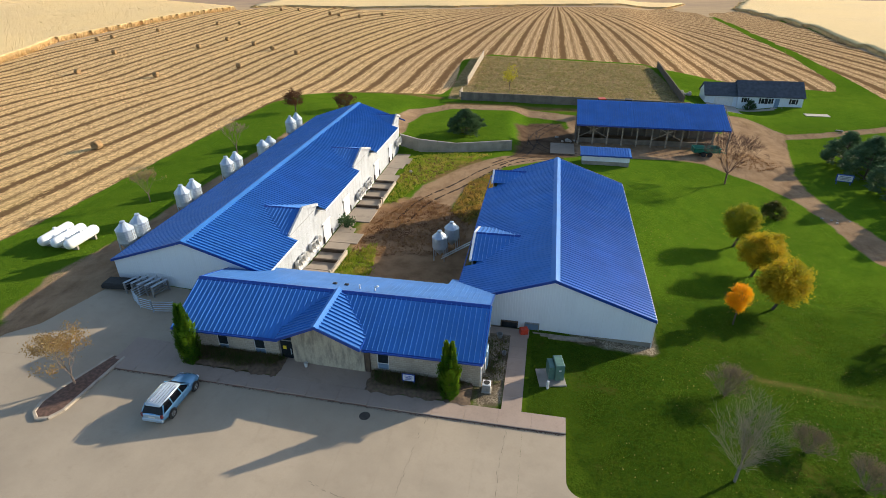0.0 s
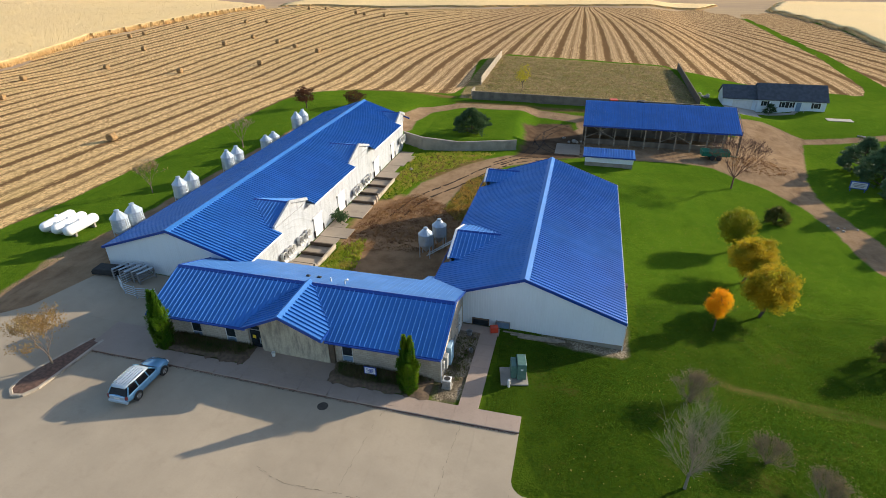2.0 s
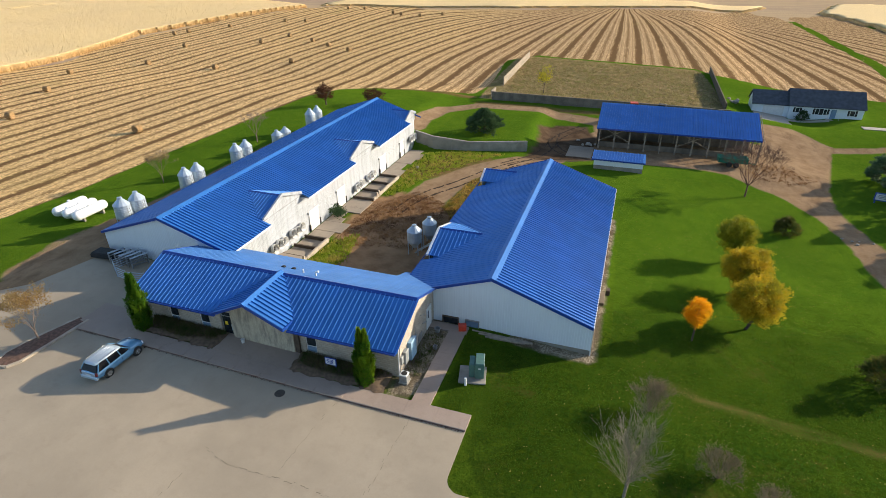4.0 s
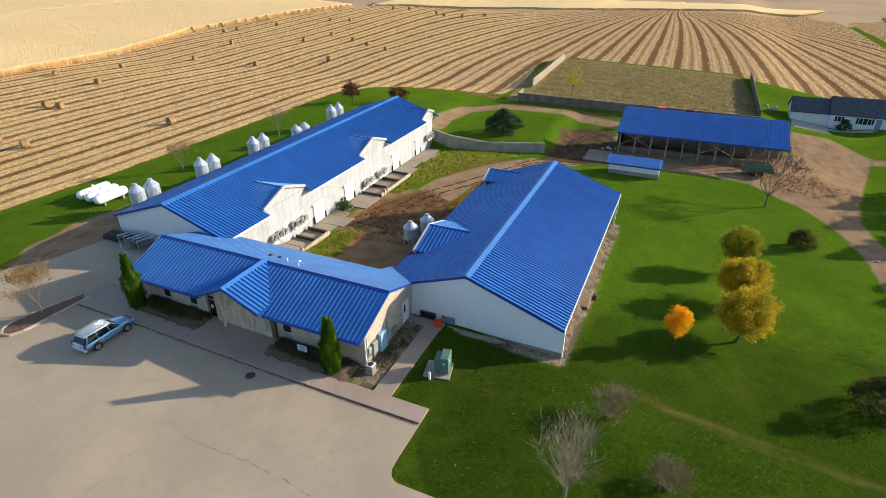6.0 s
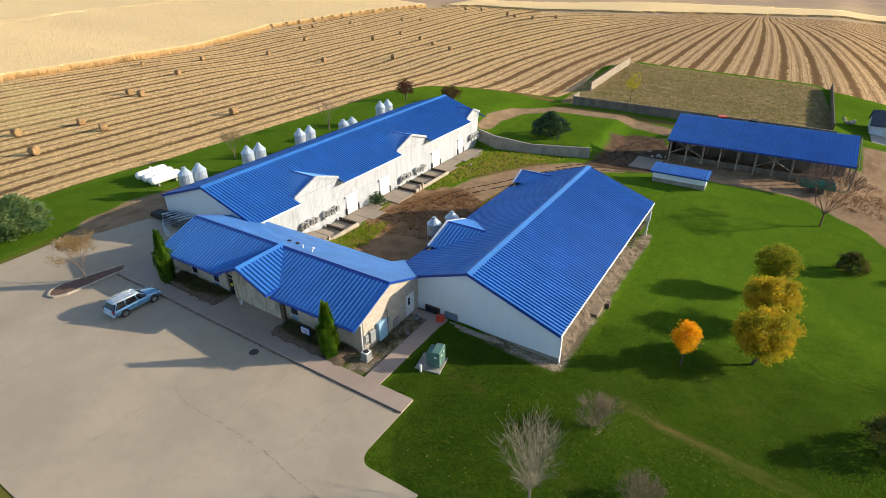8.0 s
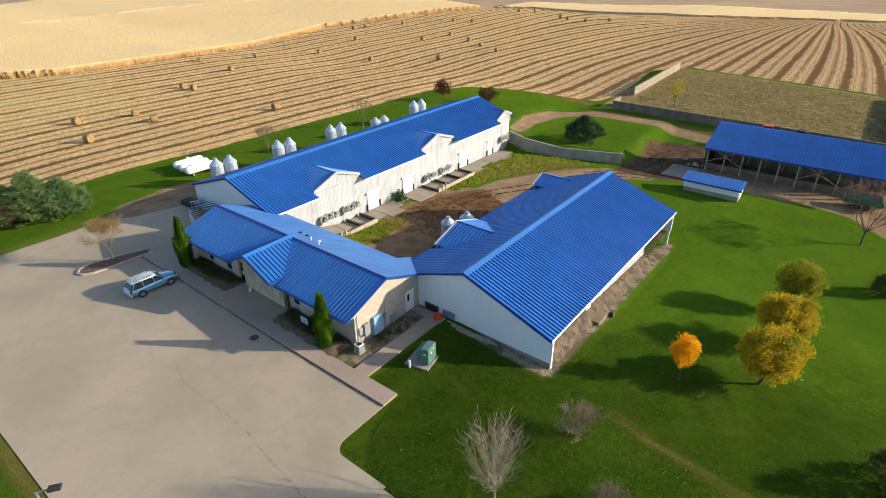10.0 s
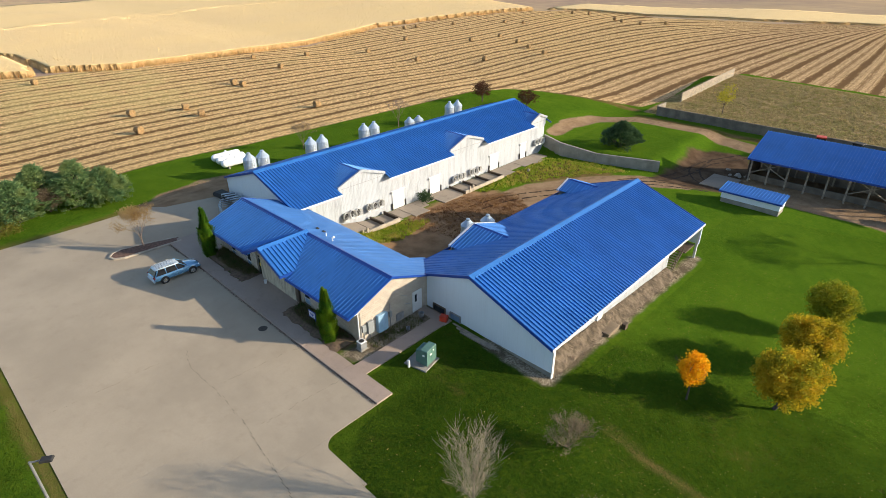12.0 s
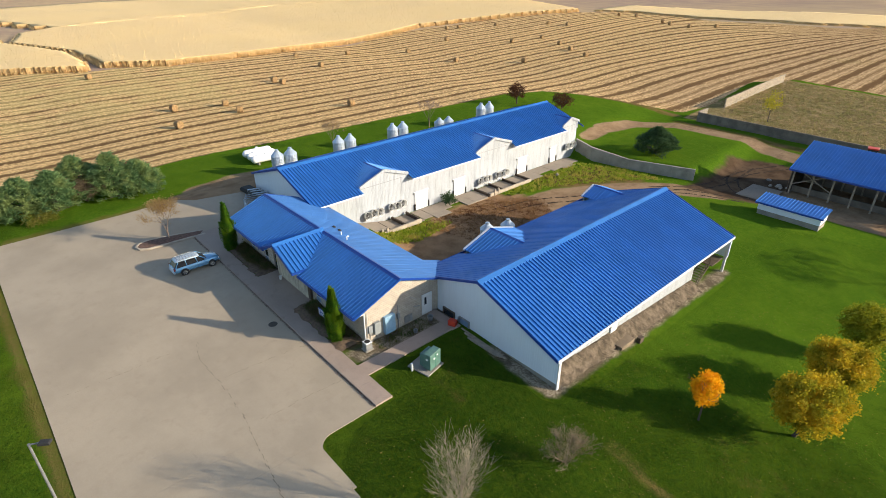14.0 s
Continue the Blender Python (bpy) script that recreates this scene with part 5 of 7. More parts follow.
def fan_pit(y0, y1):
    p = tagged(hold("fan_pit"), "low concrete pit walls with dark timbers before the fans", "pit")
    zg = ground_z(-23, (y0 + y1) / 2)
    for y in np.linspace(y0, y1, 4):
        g = Geo().box(-26.2, -22.9, y - 0.12, y + 0.12, zg - 0.3, zg + 0.42)
        part("divider", g, WOOD_DARK, p)
    n = 3
    for i in range(n):
        a = y0 + (y1 - y0) * i / n
        g = Geo().box(-23.0, -22.75, a + 0.02, a + (y1 - y0) / n - 0.02, zg - 0.3, zg + 0.5)
        part("rail", g, TREE_CONC, p)
    for y in (y0 + 1.0, y0 + 1.8):
        g = Geo().box(-22.9, -22.65, y - 0.12, y + 0.12, zg - 0.3, zg + 1.0)
        part("post", g, TREE_CONC, p)


fan_pit(48.2, 55.8)
fan_pit(69.4, 79.0)

# ---- plants ----


def leaf_cloud(g, centres, per, sigma, size, rng, flat=0.0):
    """Small folded leaves scattered about clump centres."""
    for c in centres:
        for _ in range(per):
            p = Vector((rng.gauss(0, sigma), rng.gauss(0, sigma), rng.gauss(0, sigma * 0.8))) + Vector(c)
            a = Vector((rng.uniform(-1, 1), rng.uniform(-1, 1), rng.uniform(-1, 1))).normalized()
            b = a.orthogonal().normalized()
            s = size * rng.uniform(0.6, 1.3)
            g.add([p - a * s * 0.5, p + b * s * 0.32, p + a * s * 0.5, p - b * s * 0.32], [(0, 1, 2, 3)])


def limbs(g, p, d, length, r, depth, rng, spread, tips, kids=3, sides=5, up=0.25, shrink=0.68, fine=0.007):
    """A branch that bends a little and forks, down to twigs."""
    steps = 2
    r = max(r, fine)
    for i in range(steps):
        q = p + d * (length / steps)
        g.tube(p, q, r, r * 0.8, sides if depth > 1 else 3, caps=False)
        p, r = q, r * 0.8
        d = (d + Vector((rng.gauss(0, 0.12), rng.gauss(0, 0.12), rng.gauss(0, 0.08) + up * 0.12))).normalized()
    tips.append(p.copy())
    if depth == 0:
        return
    for _ in range(kids):
        side = Vector((rng.gauss(0, 1), rng.gauss(0, 1), rng.gauss(0, 0.6))).normalized()
        nd = (d + side * spread + Vector((0, 0, up * 0.5))).normalized()
        limbs(g, p, nd, length * shrink * rng.uniform(0.8, 1.15), r * 0.75, depth - 1, rng, spread, tips, kids, sides, up, shrink, fine)


def crown_points(n, radii, centre, rng, hollow=0.35):
    out = []
    while len(out) < n:
        v = Vector((rng.uniform(-1, 1), rng.uniform(-1, 1), rng.uniform(-1, 1)))
        if hollow < v.length < 1:
            k = rng.uniform(0.82, 1.12)
            out.append((centre[0] + v.x * radii[0] * k, centre[1] + v.y * radii[1] * k, centre[2] + v.z * radii[2] * k))
    return out


def leafy_tree(name, label, at, tall, wide, leaf, bark=BARK, seed=1, clumps=60, per=70, sigma=0.34, size=0.26, stem=0.28, trunk_r=0.13, lean=0.0):
    rng = random.Random(seed)
    t = tagged(hold(name, (at[0], at[1], ground_z(*at) - 0.05)), label, "tree")
    g = Geo()
    tips = []
    g.tube((0, 0, -0.1), (lean, 0, tall * stem), trunk_r * 1.25, trunk_r, 8)
    for k in range(5):
        a = 2 * math.pi * (k + rng.random() * 0.5) / 5
        d = Vector((math.cos(a) * 0.7, math.sin(a) * 0.7, 1.0)).normalized()
        limbs(g, Vector((lean, 0, tall * stem * 0.95)), d, tall * 0.26, trunk_r * 0.55, 2, rng, 0.55, tips)
    part("trunk", g, bark, t)
    g = Geo()
    cz = tall * (stem + (1 - stem) * 0.5)
    pts = crown_points(clumps, (wide / 2, wide / 2, tall * (1 - stem) * 0.5), (lean, 0, cz), rng)
    leaf_cloud(g, pts, per, sigma, size, rng)
    part("crown", g, leaf, t)
    return t


def bare_tree(name, label, at, tall, wide, bark, seed=1, depth=4, kids=3, spread=0.6, trunk=0.25, trunk_r=0.12, leaf=None, per=3, size=0.2, stems=1, category="tree", fine=0.007):
    rng = random.Random(seed)
    t = tagged(hold(name, (at[0], at[1], ground_z(*at) - 0.05)), label, category)
    g = Geo()
    tips = []
    top = Vector((0, 0, tall * trunk))
    if trunk > 0.05:
        g.tube((0, 0, -0.1), top, trunk_r * 1.2, trunk_r, 7)
    for k in range(stems):
        a = 2 * math.pi * (k + rng.random() * 0.6) / max(1, stems)
        out = 0.0 if stems == 1 else wide / tall * rng.uniform(0.3 if trunk > 0.05 else 0.0, 1.0)
        d = Vector((math.cos(a) * out, math.sin(a) * out, 1)).normalized()
        limbs(g, top, d, tall * 0.33, trunk_r * (0.8 if stems == 1 else 0.45), depth, rng, spread, tips, kids, fine=fine)
    part("bough", g, bark, t)
    if leaf:
        g = Geo()
        leaf_cloud(g, [p for p in tips if p.z > tall * 0.35], per, 0.22, size, rng)
        part("crown", g, leaf, t)
    return t


def evergreen(name, label, at, tall, wide, leaf, seed=1, clumps=150, per=34, size=0.30, cone=0.35):
    """A bushy conifer: boughs of needle tufts, thick below, loose at the top."""
    rng = random.Random(seed)
    t = tagged(hold(name, (at[0], at[1], ground_z(*at) - 0.05)), label, "tree")
    g = Geo()
    g.tube((0, 0, -0.1), (0.1, 0, tall * 0.85), 0.16, 0.04, 6)
    pts = []
    for k in range(clumps):
        f = rng.random() ** 0.8
        z = tall * (0.06 + 0.92 * f)
        bulge = math.sin(math.pi * min(1, (0.25 + 0.75 * f))) * (1 - cone) + (1 - f) * cone
        r = wide / 2 * bulge * rng.uniform(0.55, 1.12)
        a = rng.uniform(0, 2 * math.pi)
        p = Vector((math.cos(a) * r, math.sin(a) * r, z))
        pts.append(p)
        if k % 3 == 0:
            g.tube((0.05, 0, max(0.1, z - 0.35 * r)), p, 0.04, 0.015, 4, caps=False)
    part("trunk", g, BARK, t)
    g = Geo()
    for p in pts:
        for _ in range(per):
            q = p + Vector((rng.gauss(0, 0.21), rng.gauss(0, 0.21), rng.gauss(0, 0.14)))
            a = (Vector((q.x, q.y, 0)).normalized() * 0.8 + Vector((rng.gauss(0, 0.6), rng.gauss(0, 0.6), rng.gauss(0.35, 0.4)))).normalized()
            b = a.orthogonal().normalized()
            s = size * rng.uniform(0.7, 1.3)
            g.add([q - b * s * 0.22, q + b * s * 0.22, q + a * s], [(0, 1, 2)])
    part("crown", g, leaf, t)
    return t


def cypress(at, tall, r, seed):
    rng = random.Random(seed)
    t = tagged(hold("cypress", (at[0], at[1], ground_z(*at))), "slim dark green columnar cypress by the office wall", "tree", "office cypresses")
    g = Geo()
    g.tube((0, 0, -0.1), (0, 0, tall * 0.8), 0.09, 0.03, 6)
    part("trunk", g, BARK, t)
    g = Geo()
    for k in range(5200):
        f = rng.random()
        z = 0.1 + tall * f * 0.99
        tip = (0.28 if k % 2 else -0.2) * f
        rr = r * (min(1.0, 0.75 + f) * (1 - max(0, (f - 0.45) / 0.55) ** 1.5 * 0.95)) * rng.uniform(0.65, 1.08) * (0.72 if f > 0.6 else 1)
        a = rng.uniform(0, 2 * math.pi)
        rr *= 1 + 0.14 * math.sin(a * 5 + z * 2.3)
        p = Vector((tip + math.cos(a) * rr, math.sin(a) * rr, z))
        d = Vector((math.cos(a) * 0.5, math.sin(a) * 0.5, 1.0 + rng.gauss(0, 0.3))).normalized()
        b = Vector((-math.sin(a), math.cos(a), rng.gauss(0, 0.3))).normalized()
        s = rng.uniform(0.14, 0.28)
        g.add([p - b * s * 0.4, p + b * s * 0.4, p + d * s], [(0, 1, 2)])
    part("crown", g, LEAF_CYPRESS, t)


def vase_tree(at, tall, reach, seed):
    """A bare young tree: a short trunk that opens into many thin rising limbs, each forked into long fine twigs."""
    rng = random.Random(seed)
    t = tagged(hold("bare_tree", (at[0], at[1], ground_z(*at) - 0.05)), "leafless pale grey tree with fine fanning twigs", "tree")
    fork = tall * 0.24
    part("trunk", Geo().tube((0, 0, -0.1), (0.03, 0.03, fork), 0.11, 0.085, 8).tube((0.03, 0.03, fork), (0.05, 0.08, tall * 0.55), 0.06, 0.03, 6), BARK_PALE, t)
    for k in range(40):
        a = k * 2.4 + rng.uniform(-0.3, 0.3)
        f = rng.random()
        out = reach * (0.3 + 0.8 * math.sqrt(rng.random())) * (1.15 - 0.5 * f)
        rise = tall - fork * (0.9 + 0.6 * f) - 0.55 * out * rng.uniform(0.8, 1.2)
        d = Vector((math.cos(a) * out, math.sin(a) * out, max(0.8, rise))).normalized()
        span = math.hypot(out, rise) * rng.uniform(0.8, 1.02)
        g = Geo()
        p, r = Vector((0.03, 0.03, fork * (0.7 + 1.5 * f))), 0.017
        for i in range(5):
            q = p + d * (span / 5)
            g.tube(p, q, r, r * 0.72, 4, caps=False)
            p, r = q, r * 0.72
            d = (d + Vector((rng.gauss(0, 0.09), rng.gauss(0, 0.09), 0.10))).normalized()
            for _ in range(6 if i else 3):
                side = Vector((rng.gauss(0, 1), rng.gauss(0, 1), rng.gauss(0.2, 0.5))).normalized()
                e = (d + side * 0.75).normalized()
                m = p + e * span * rng.uniform(0.10, 0.20)
                g.tube(p, m, max(0.006, r * 0.6), 0.006, 3, caps=False)
                g.tube(m, m + (e + Vector((rng.gauss(0, 0.2), rng.gauss(0, 0.2), 0.25))).normalized() * span * rng.uniform(0.08, 0.18), 0.006, 0.004, 3, caps=False)
        part("branch", g, BARK_PALE, t)


WEED_MIX = foliage("bramble_leaves", (0.20, 0.21, 0.03), (0.30, 0.25, 0.06), (0.13, 0.17, 0.03), 0.4)
LEAF_SHRUB = foliage("dry_shrub_leaves", (0.20, 0.15, 0.095), (0.27, 0.205, 0.13), (0.15, 0.115, 0.075))
SHRUB_TWIG = plain("brown_shrub_twigs", (0.20, 0.16, 0.115), 0.9, vary=0.3, scale=4, bump=0.3)
cypress((-27.75, 31.5), 5.75, 0.8, 11)
cypress((-5.7, 31.6), 5.45, 0.72, 12)
for i, (at, tall, wide, leaf) in enumerate((((25.2, 68.4), 5.9, 3.7, LEAF_OLIVE), ((25.2, 60.6), 5.8, 4.8, LEAF_GOLD), ((25.2, 53.3), 5.8, 4.9, LEAF_GOLD))):
    tagged(leafy_tree("maple", "young maple with olive-gold autumn leaves on the lawn", at, tall, wide, leaf, seed=20 + i, clumps=220, per=85, sigma=0.24, size=0.205, stem=0.24, lean=0.4), group="lawn maples")
leafy_tree("maple", "small maple ablaze with orange leaves", (19.8, 48.3), 4.5, 2.15, LEAF_ORANGE, seed=31, clumps=70, per=70, sigma=0.17, size=0.18, stem=0.44, trunk_r=0.07)
bare_tree("island_tree", "small tree with thin tan leaves in the planting island", (-35.25, 27.05), 4.6, 2.6, TWIG, 41, 4, 3, 0.6, 0.24, 0.08, LEAF_TAN, 6, 0.14, 5)
vase_tree((14.4, 27.7), 6.1, 1.95, 42)
bare_tree("bare_tree", "leafless tree with spreading reddish twigs beside the track", (30.3, 93.0), 7.6, 8.6, BARK_RED, 43, 5, 3, 0.55, 0.25, 0.12, None, stems=9, fine=0.013)
for i, (at, tall, wide) in enumerate((((15.9, 36.4), 3.3, 4.3), ((20.4, 31.8), 2.5, 3.0), ((23.4, 29.4), 2.9, 3.6))):
    bare_tree("bare_shrub", "leafless brown shrub of dense fine twigs", at, tall, wide, SHRUB_TWIG, 50 + i, 3, 3, 0.5, 0.02, 0.04, LEAF_SHRUB, 2, 0.08, 26, "shrub", fine=0.012)
bare_tree("young_tree", "thin young tree with a few tan leaves", (-52.8, 60.7), 4.4, 3, TWIG, 44, 4, 3, 0.6, 0.25, 0.07, LEAF_TAN, 1, 0.15, 5, fine=0.014)
bare_tree("young_tree", "thin leafless young tree on the grass strip", (-51.4, 81.8), 5.0, 3.6, TWIG, 45, 4, 3, 0.55, 0.25, 0.09, None, stems=5, fine=0.016)
leafy_tree("rust_tree", "small round tree with dark rust leaves", (-53.2, 109.8), 4.6, 3.8, LEAF_RUST, seed=46, clumps=46, per=45, sigma=0.3)
leafy_tree("rust_tree", "small round tree with dark rust leaves", (-43.3, 113.6), 3.6, 4.6, LEAF_RUST, seed=47, clumps=46, per=40, sigma=0.3, stem=0.15)
leafy_tree("poplar_sapling", "slender sapling with sparse yellow leaves", (-9.8, 140.5), 6.5, 3.0, LEAF_YELLOW, seed=48, clumps=26, per=40, sigma=0.4, stem=0.35, trunk_r=0.07)
evergreen("round_evergreen", "broad dark green evergreen on the turning circle", (-15.4, 104.4), 4.6, 7.2, NEEDLE_DARK, 61, 260, 30, 0.42, 0.2)
for i, (at, tall, wide) in enumerate((((-54.2, 15.6), 5.2, 6.2), ((-53.8, 19.0), 5.4, 6.0), ((-57.0, 22.4), 5.8, 6.4), ((-54.0, 26.2), 6.2, 6.4), ((-53.0, 29.2), 4.6, 5.6), ((-57.5, 10.5), 4.4, 5.4))):
    evergreen("pine", "bushy blue-green pine at the lot's edge", at, tall, wide, NEEDLE, 70 + i, 300, 26, 0.46, 0.2)
bare_tree("brown_bush", "large brown half-bare bush between the pines", (-54.6, 22.6), 3.6, 4.6, SHRUB_TWIG, 76, 4, 3, 0.5, 0.02, 0.05, LEAF_SHRUB, 3, 0.16, 24, "shrub", fine=0.014)
leafy_tree("bramble", "low yellow-green bramble under the pines", (-51.4, 16.8), 1.5, 4.2, WEED_MIX, seed=77, clumps=40, per=30, stem=0.05, trunk_r=0.04)
for i, (at, tall, wide) in enumerate((((54.5, 108.5), 6.2, 7.0), ((55.0, 101.0), 7.6, 8.0), ((61.5, 105.5), 8.0, 8.5), ((54.6, 91.5), 7.4, 7.5), ((61, 95), 8.0, 8.0), ((68, 110), 8.0, 8.5), ((58.5, 85), 7.4, 7.5), ((55.5, 79.5), 6.4, 6.5))):
    evergreen("pine", "bushy green pine beside the gravel drive", at, tall, wide, NEEDLE_DEEP, 80 + i, 230, 30, 0.5)
evergreen("juniper", "dark spreading juniper on the lawn", (33.5, 79.8), 2.2, 3.6, LEAF_BRAMBLE, 90, 90, 40)
evergreen("juniper", "dark spreading juniper on the lawn", (35.2, 47.6), 3.2, 3.8, LEAF_BRAMBLE, 91, 90, 40)
evergreen("shrub", "small evergreen shrub by the house wall", (47.9, 143.4), 2.2, 2.4, NEEDLE_DARK, 92, 40, 30)
leafy_tree("weed_clump", "green weed clump at the barn wall", (-25.6, 63.2), 1.4, 2.4, NEEDLE_DARK, seed=93, clumps=30, per=40, stem=0.05, trunk_r=0.03, sigma=0.25, size=0.2)

# ---- standing corn ----
CORN = Shade("dry_standing_corn", 0.95, 0, 0.1)
_c = CORN.mix(CORN.span(CORN.noise(3.0, 5, 0.8), 0.32, 0.7), (0.58, 0.41, 0.19), (0.88, 0.66, 0.36))
_c = CORN.mix(CORN.span(CORN.noise(0.02, 3), 0.4, 0.62, 0, 0.5), _c, (0.78, 0.57, 0.27))
CORN.colour(_c)
CORN.bump(CORN.noise(1.2, 4), 0.8, 0.3)


CORN_STALK = foliage("dry_corn_stalks", (0.70, 0.51, 0.26), (0.82, 0.61, 0.33), (0.60, 0.43, 0.21), 0.5)


def corn_block(label, poly, step, tall, seed, tassels=0):
    """A stand of dry corn: an uneven top of tassels, ragged sides of single stalks."""
    rng = np.random.default_rng(seed)
    px, py = [p[0] for p in poly], [p[1] for p in poly]
    gx, gy = np.arange(min(px), max(px) + step, step), np.arange(min(py), max(py) + step, step)
    X, Y = np.meshgrid(gx, gy)
    jx, jy = X + rng.uniform(-0.14, 0.14, X.shape) * step, Y + rng.uniform(-0.14, 0.14, X.shape) * step
    H = height(jx, jy)
    Z = H + tall + rng.uniform(-0.07, 0.07, X.shape)
    cx, cy = (X[:-1, :-1] + step / 2), (Y[:-1, :-1] + step / 2)
    keep = inside(cx, cy, poly) > 0
    ny, nx = X.shape
    idx = np.arange(nx * ny).reshape(ny, nx)
    top = np.stack([jx, jy, Z], -1).reshape(-1, 3).tolist()
    low = np.stack([jx, jy, H - 0.2], -1).reshape(-1, 3).tolist()
    faces = np.stack([idx[:-1, :-1], idx[:-1, 1:], idx[1:, 1:], idx[1:, :-1]], -1)[keep].tolist()
    keep_faces = list(faces)
    n = nx * ny
    pad = np.pad(keep, 1)
    blades, tops = [], []
    r2 = random.Random(seed)
    for j, i in zip(*np.nonzero(keep)):
        a, b, c, d = idx[j, i], idx[j, i + 1], idx[j + 1, i + 1], idx[j + 1, i]
        for (u, v, dj, di) in ((a, b, 0, 1), (b, c, 1, 2), (c, d, 2, 1), (d, a, 1, 0)):
            if not pad[j + dj, i + di]:
                faces.append([int(u), int(u) + n, int(v) + n, int(v)])
                for _ in range(max(3, int(step * 22))):
                    f = r2.random()
                    p = [top[u][k] * (1 - f) + top[v][k] * f for k in range(3)]
                    ox, oy = (di - 1) * r2.uniform(-0.2, 1.3), (dj - 1) * r2.uniform(-0.2, 1.3)
                    h = tall * r2.uniform(0.55, 1.05)
                    z = p[2] - tall
                    w = r2.uniform(0.05, 0.13)
                    k = r2.uniform(0, 3.1)
                    blades.append([(p[0] + ox - w * math.cos(k), p[1] + oy - w * math.sin(k), z), (p[0] + ox + w * math.cos(k), p[1] + oy + w * math.sin(k), z), (p[0] + ox + r2.gauss(0, 0.1), p[1] + oy, z + h)])
    # single stalks that stand above the rest, on the side that faces the stubble
    jj, ii = np.nonzero(keep)
    if tassels:
        for q in r2.choices(range(len(jj)), k=tassels):
            p = top[idx[jj[q], ii[q]]]
            x, y, w, k = p[0] + r2.uniform(-1, 1) * step, p[1] + r2.uniform(-1, 1) * step, r2.uniform(0.06, 0.12), r2.uniform(0, 3.1)
            tops.append([(x - w * math.cos(k), y - w * math.sin(k), p[2] - 0.5), (x + w * math.cos(k), y + w * math.sin(k), p[2] - 0.5), (x + r2.gauss(0, 0.12), y, p[2] + r2.uniform(0.3, 0.75))])
    wall_end = len(faces)
    verts = top + low
    for t in tops:
        k = len(verts)
        verts += t
        faces.append([k, k + 1, k + 2])
    for t in blades:
        k = len(verts)
        verts += t
        faces.append([k, k + 1, k + 2])
    me = bpy.data.meshes.new("corn")
    me.from_pydata(verts, [], faces)
    me.materials.append(CORN.mat)
    me.materials.append(CORN_STALK)
    kinds = [0 if k < len(keep_faces) or wall_end <= k < wall_end + len(tops) else 1 for k in range(len(faces))]
    me.polygons.foreach_set("material_index", kinds)
    me.polygons.foreach_set("use_smooth", [k < len(keep_faces) for k in range(len(faces))])
    me.update()
    tagged(new("corn", me), label, "corn", kind="stuff")


corn_block("dry tan standing corn behind the stubble", [(-167, 70), (-170, 111), (-185, 176), (-194, 197), (-190, 224), (-184, 254), (-171, 297), (-240, 330), (-330, 320), (-360, 180), (-330, 93), (-285, 46), (-252, 39), (-212, 52), (-177, 54)], 1.2, 1.8, 5, 14000)
corn_block("dry tan standing corn beyond a grass lane", [(-173, 48), (-211, 49), (-252, 36), (-290, 34), (-330, -20), (-230, -40), (-192, 20)], 1.2, 1.8, 6, 3000)
corn_block("dry tan corn on the far slope", [(-300, 360), (-345, 200), (-300, 60), (-420, 20), (-520, 260), (-400, 420)], 5.0, 1.8, 7)
corn_block("far strip of standing corn across the field's end", [(-168, 306), (-150, 316), (-54, 304), (-20, 318), (60, 336), (70, 360), (-60, 365), (-170, 350)], 3.0, 0.8, 8)
corn_block("dry standing corn along the eastern field", [(108, 120), (107, 203), (102, 275), (92, 332), (110, 380), (230, 380), (260, 120)], 3.0, 1.1, 9)

# ---- tufts and fallen leaves ----


def scatter(name, label, poly, count, blade, tall, material, seed, leaves=False, category="weeds", lift=0.0):
    rng = random.Random(seed)
    px, py = [p[0] for p in poly], [p[1] for p in poly]
    pts = []
    while len(pts) < count:
        x, y = rng.uniform(min(px), max(px)), rng.uniform(min(py), max(py))
        if inside(np.array([x]), np.array([y]), poly)[0] > 0:
            pts.append((x, y))
    zs = height(np.array([p[0] for p in pts]), np.array([p[1] for p in pts]))
    g = Geo()
    for (x, y), z in zip(pts, zs):
        z = float(z) + lift
        if leaves:
            a = rng.uniform(0, 6.3)
            c, s = math.cos(a) * blade, math.sin(a) * blade
            g.add([(x - c, y - s, z + 0.03), (x + s, y - c, z + 0.04), (x + c, y + s, z + 0.06), (x - s, y + c, z + 0.03)], [(0, 1, 2, 3)])
            continue
        for _ in range(6):
            a = rng.uniform(0, 6.3)
            h = tall * rng.uniform(0.5, 1.2)
            o = h * rng.uniform(0.2, 0.9)
            w = blade
            bx, by = x + rng.gauss(0, 0.15), y + rng.gauss(0, 0.15)
            g.add([(bx - w * math.sin(a), by + w * math.cos(a), z - 0.02), (bx + w * math.sin(a), by - w * math.cos(a), z - 0.02), (bx + o * math.cos(a), by + o * math.sin(a), z + h)], [(0, 1, 2)])
    ob = part(name, g, material)
    tagged(ob, label, category, kind="stuff")


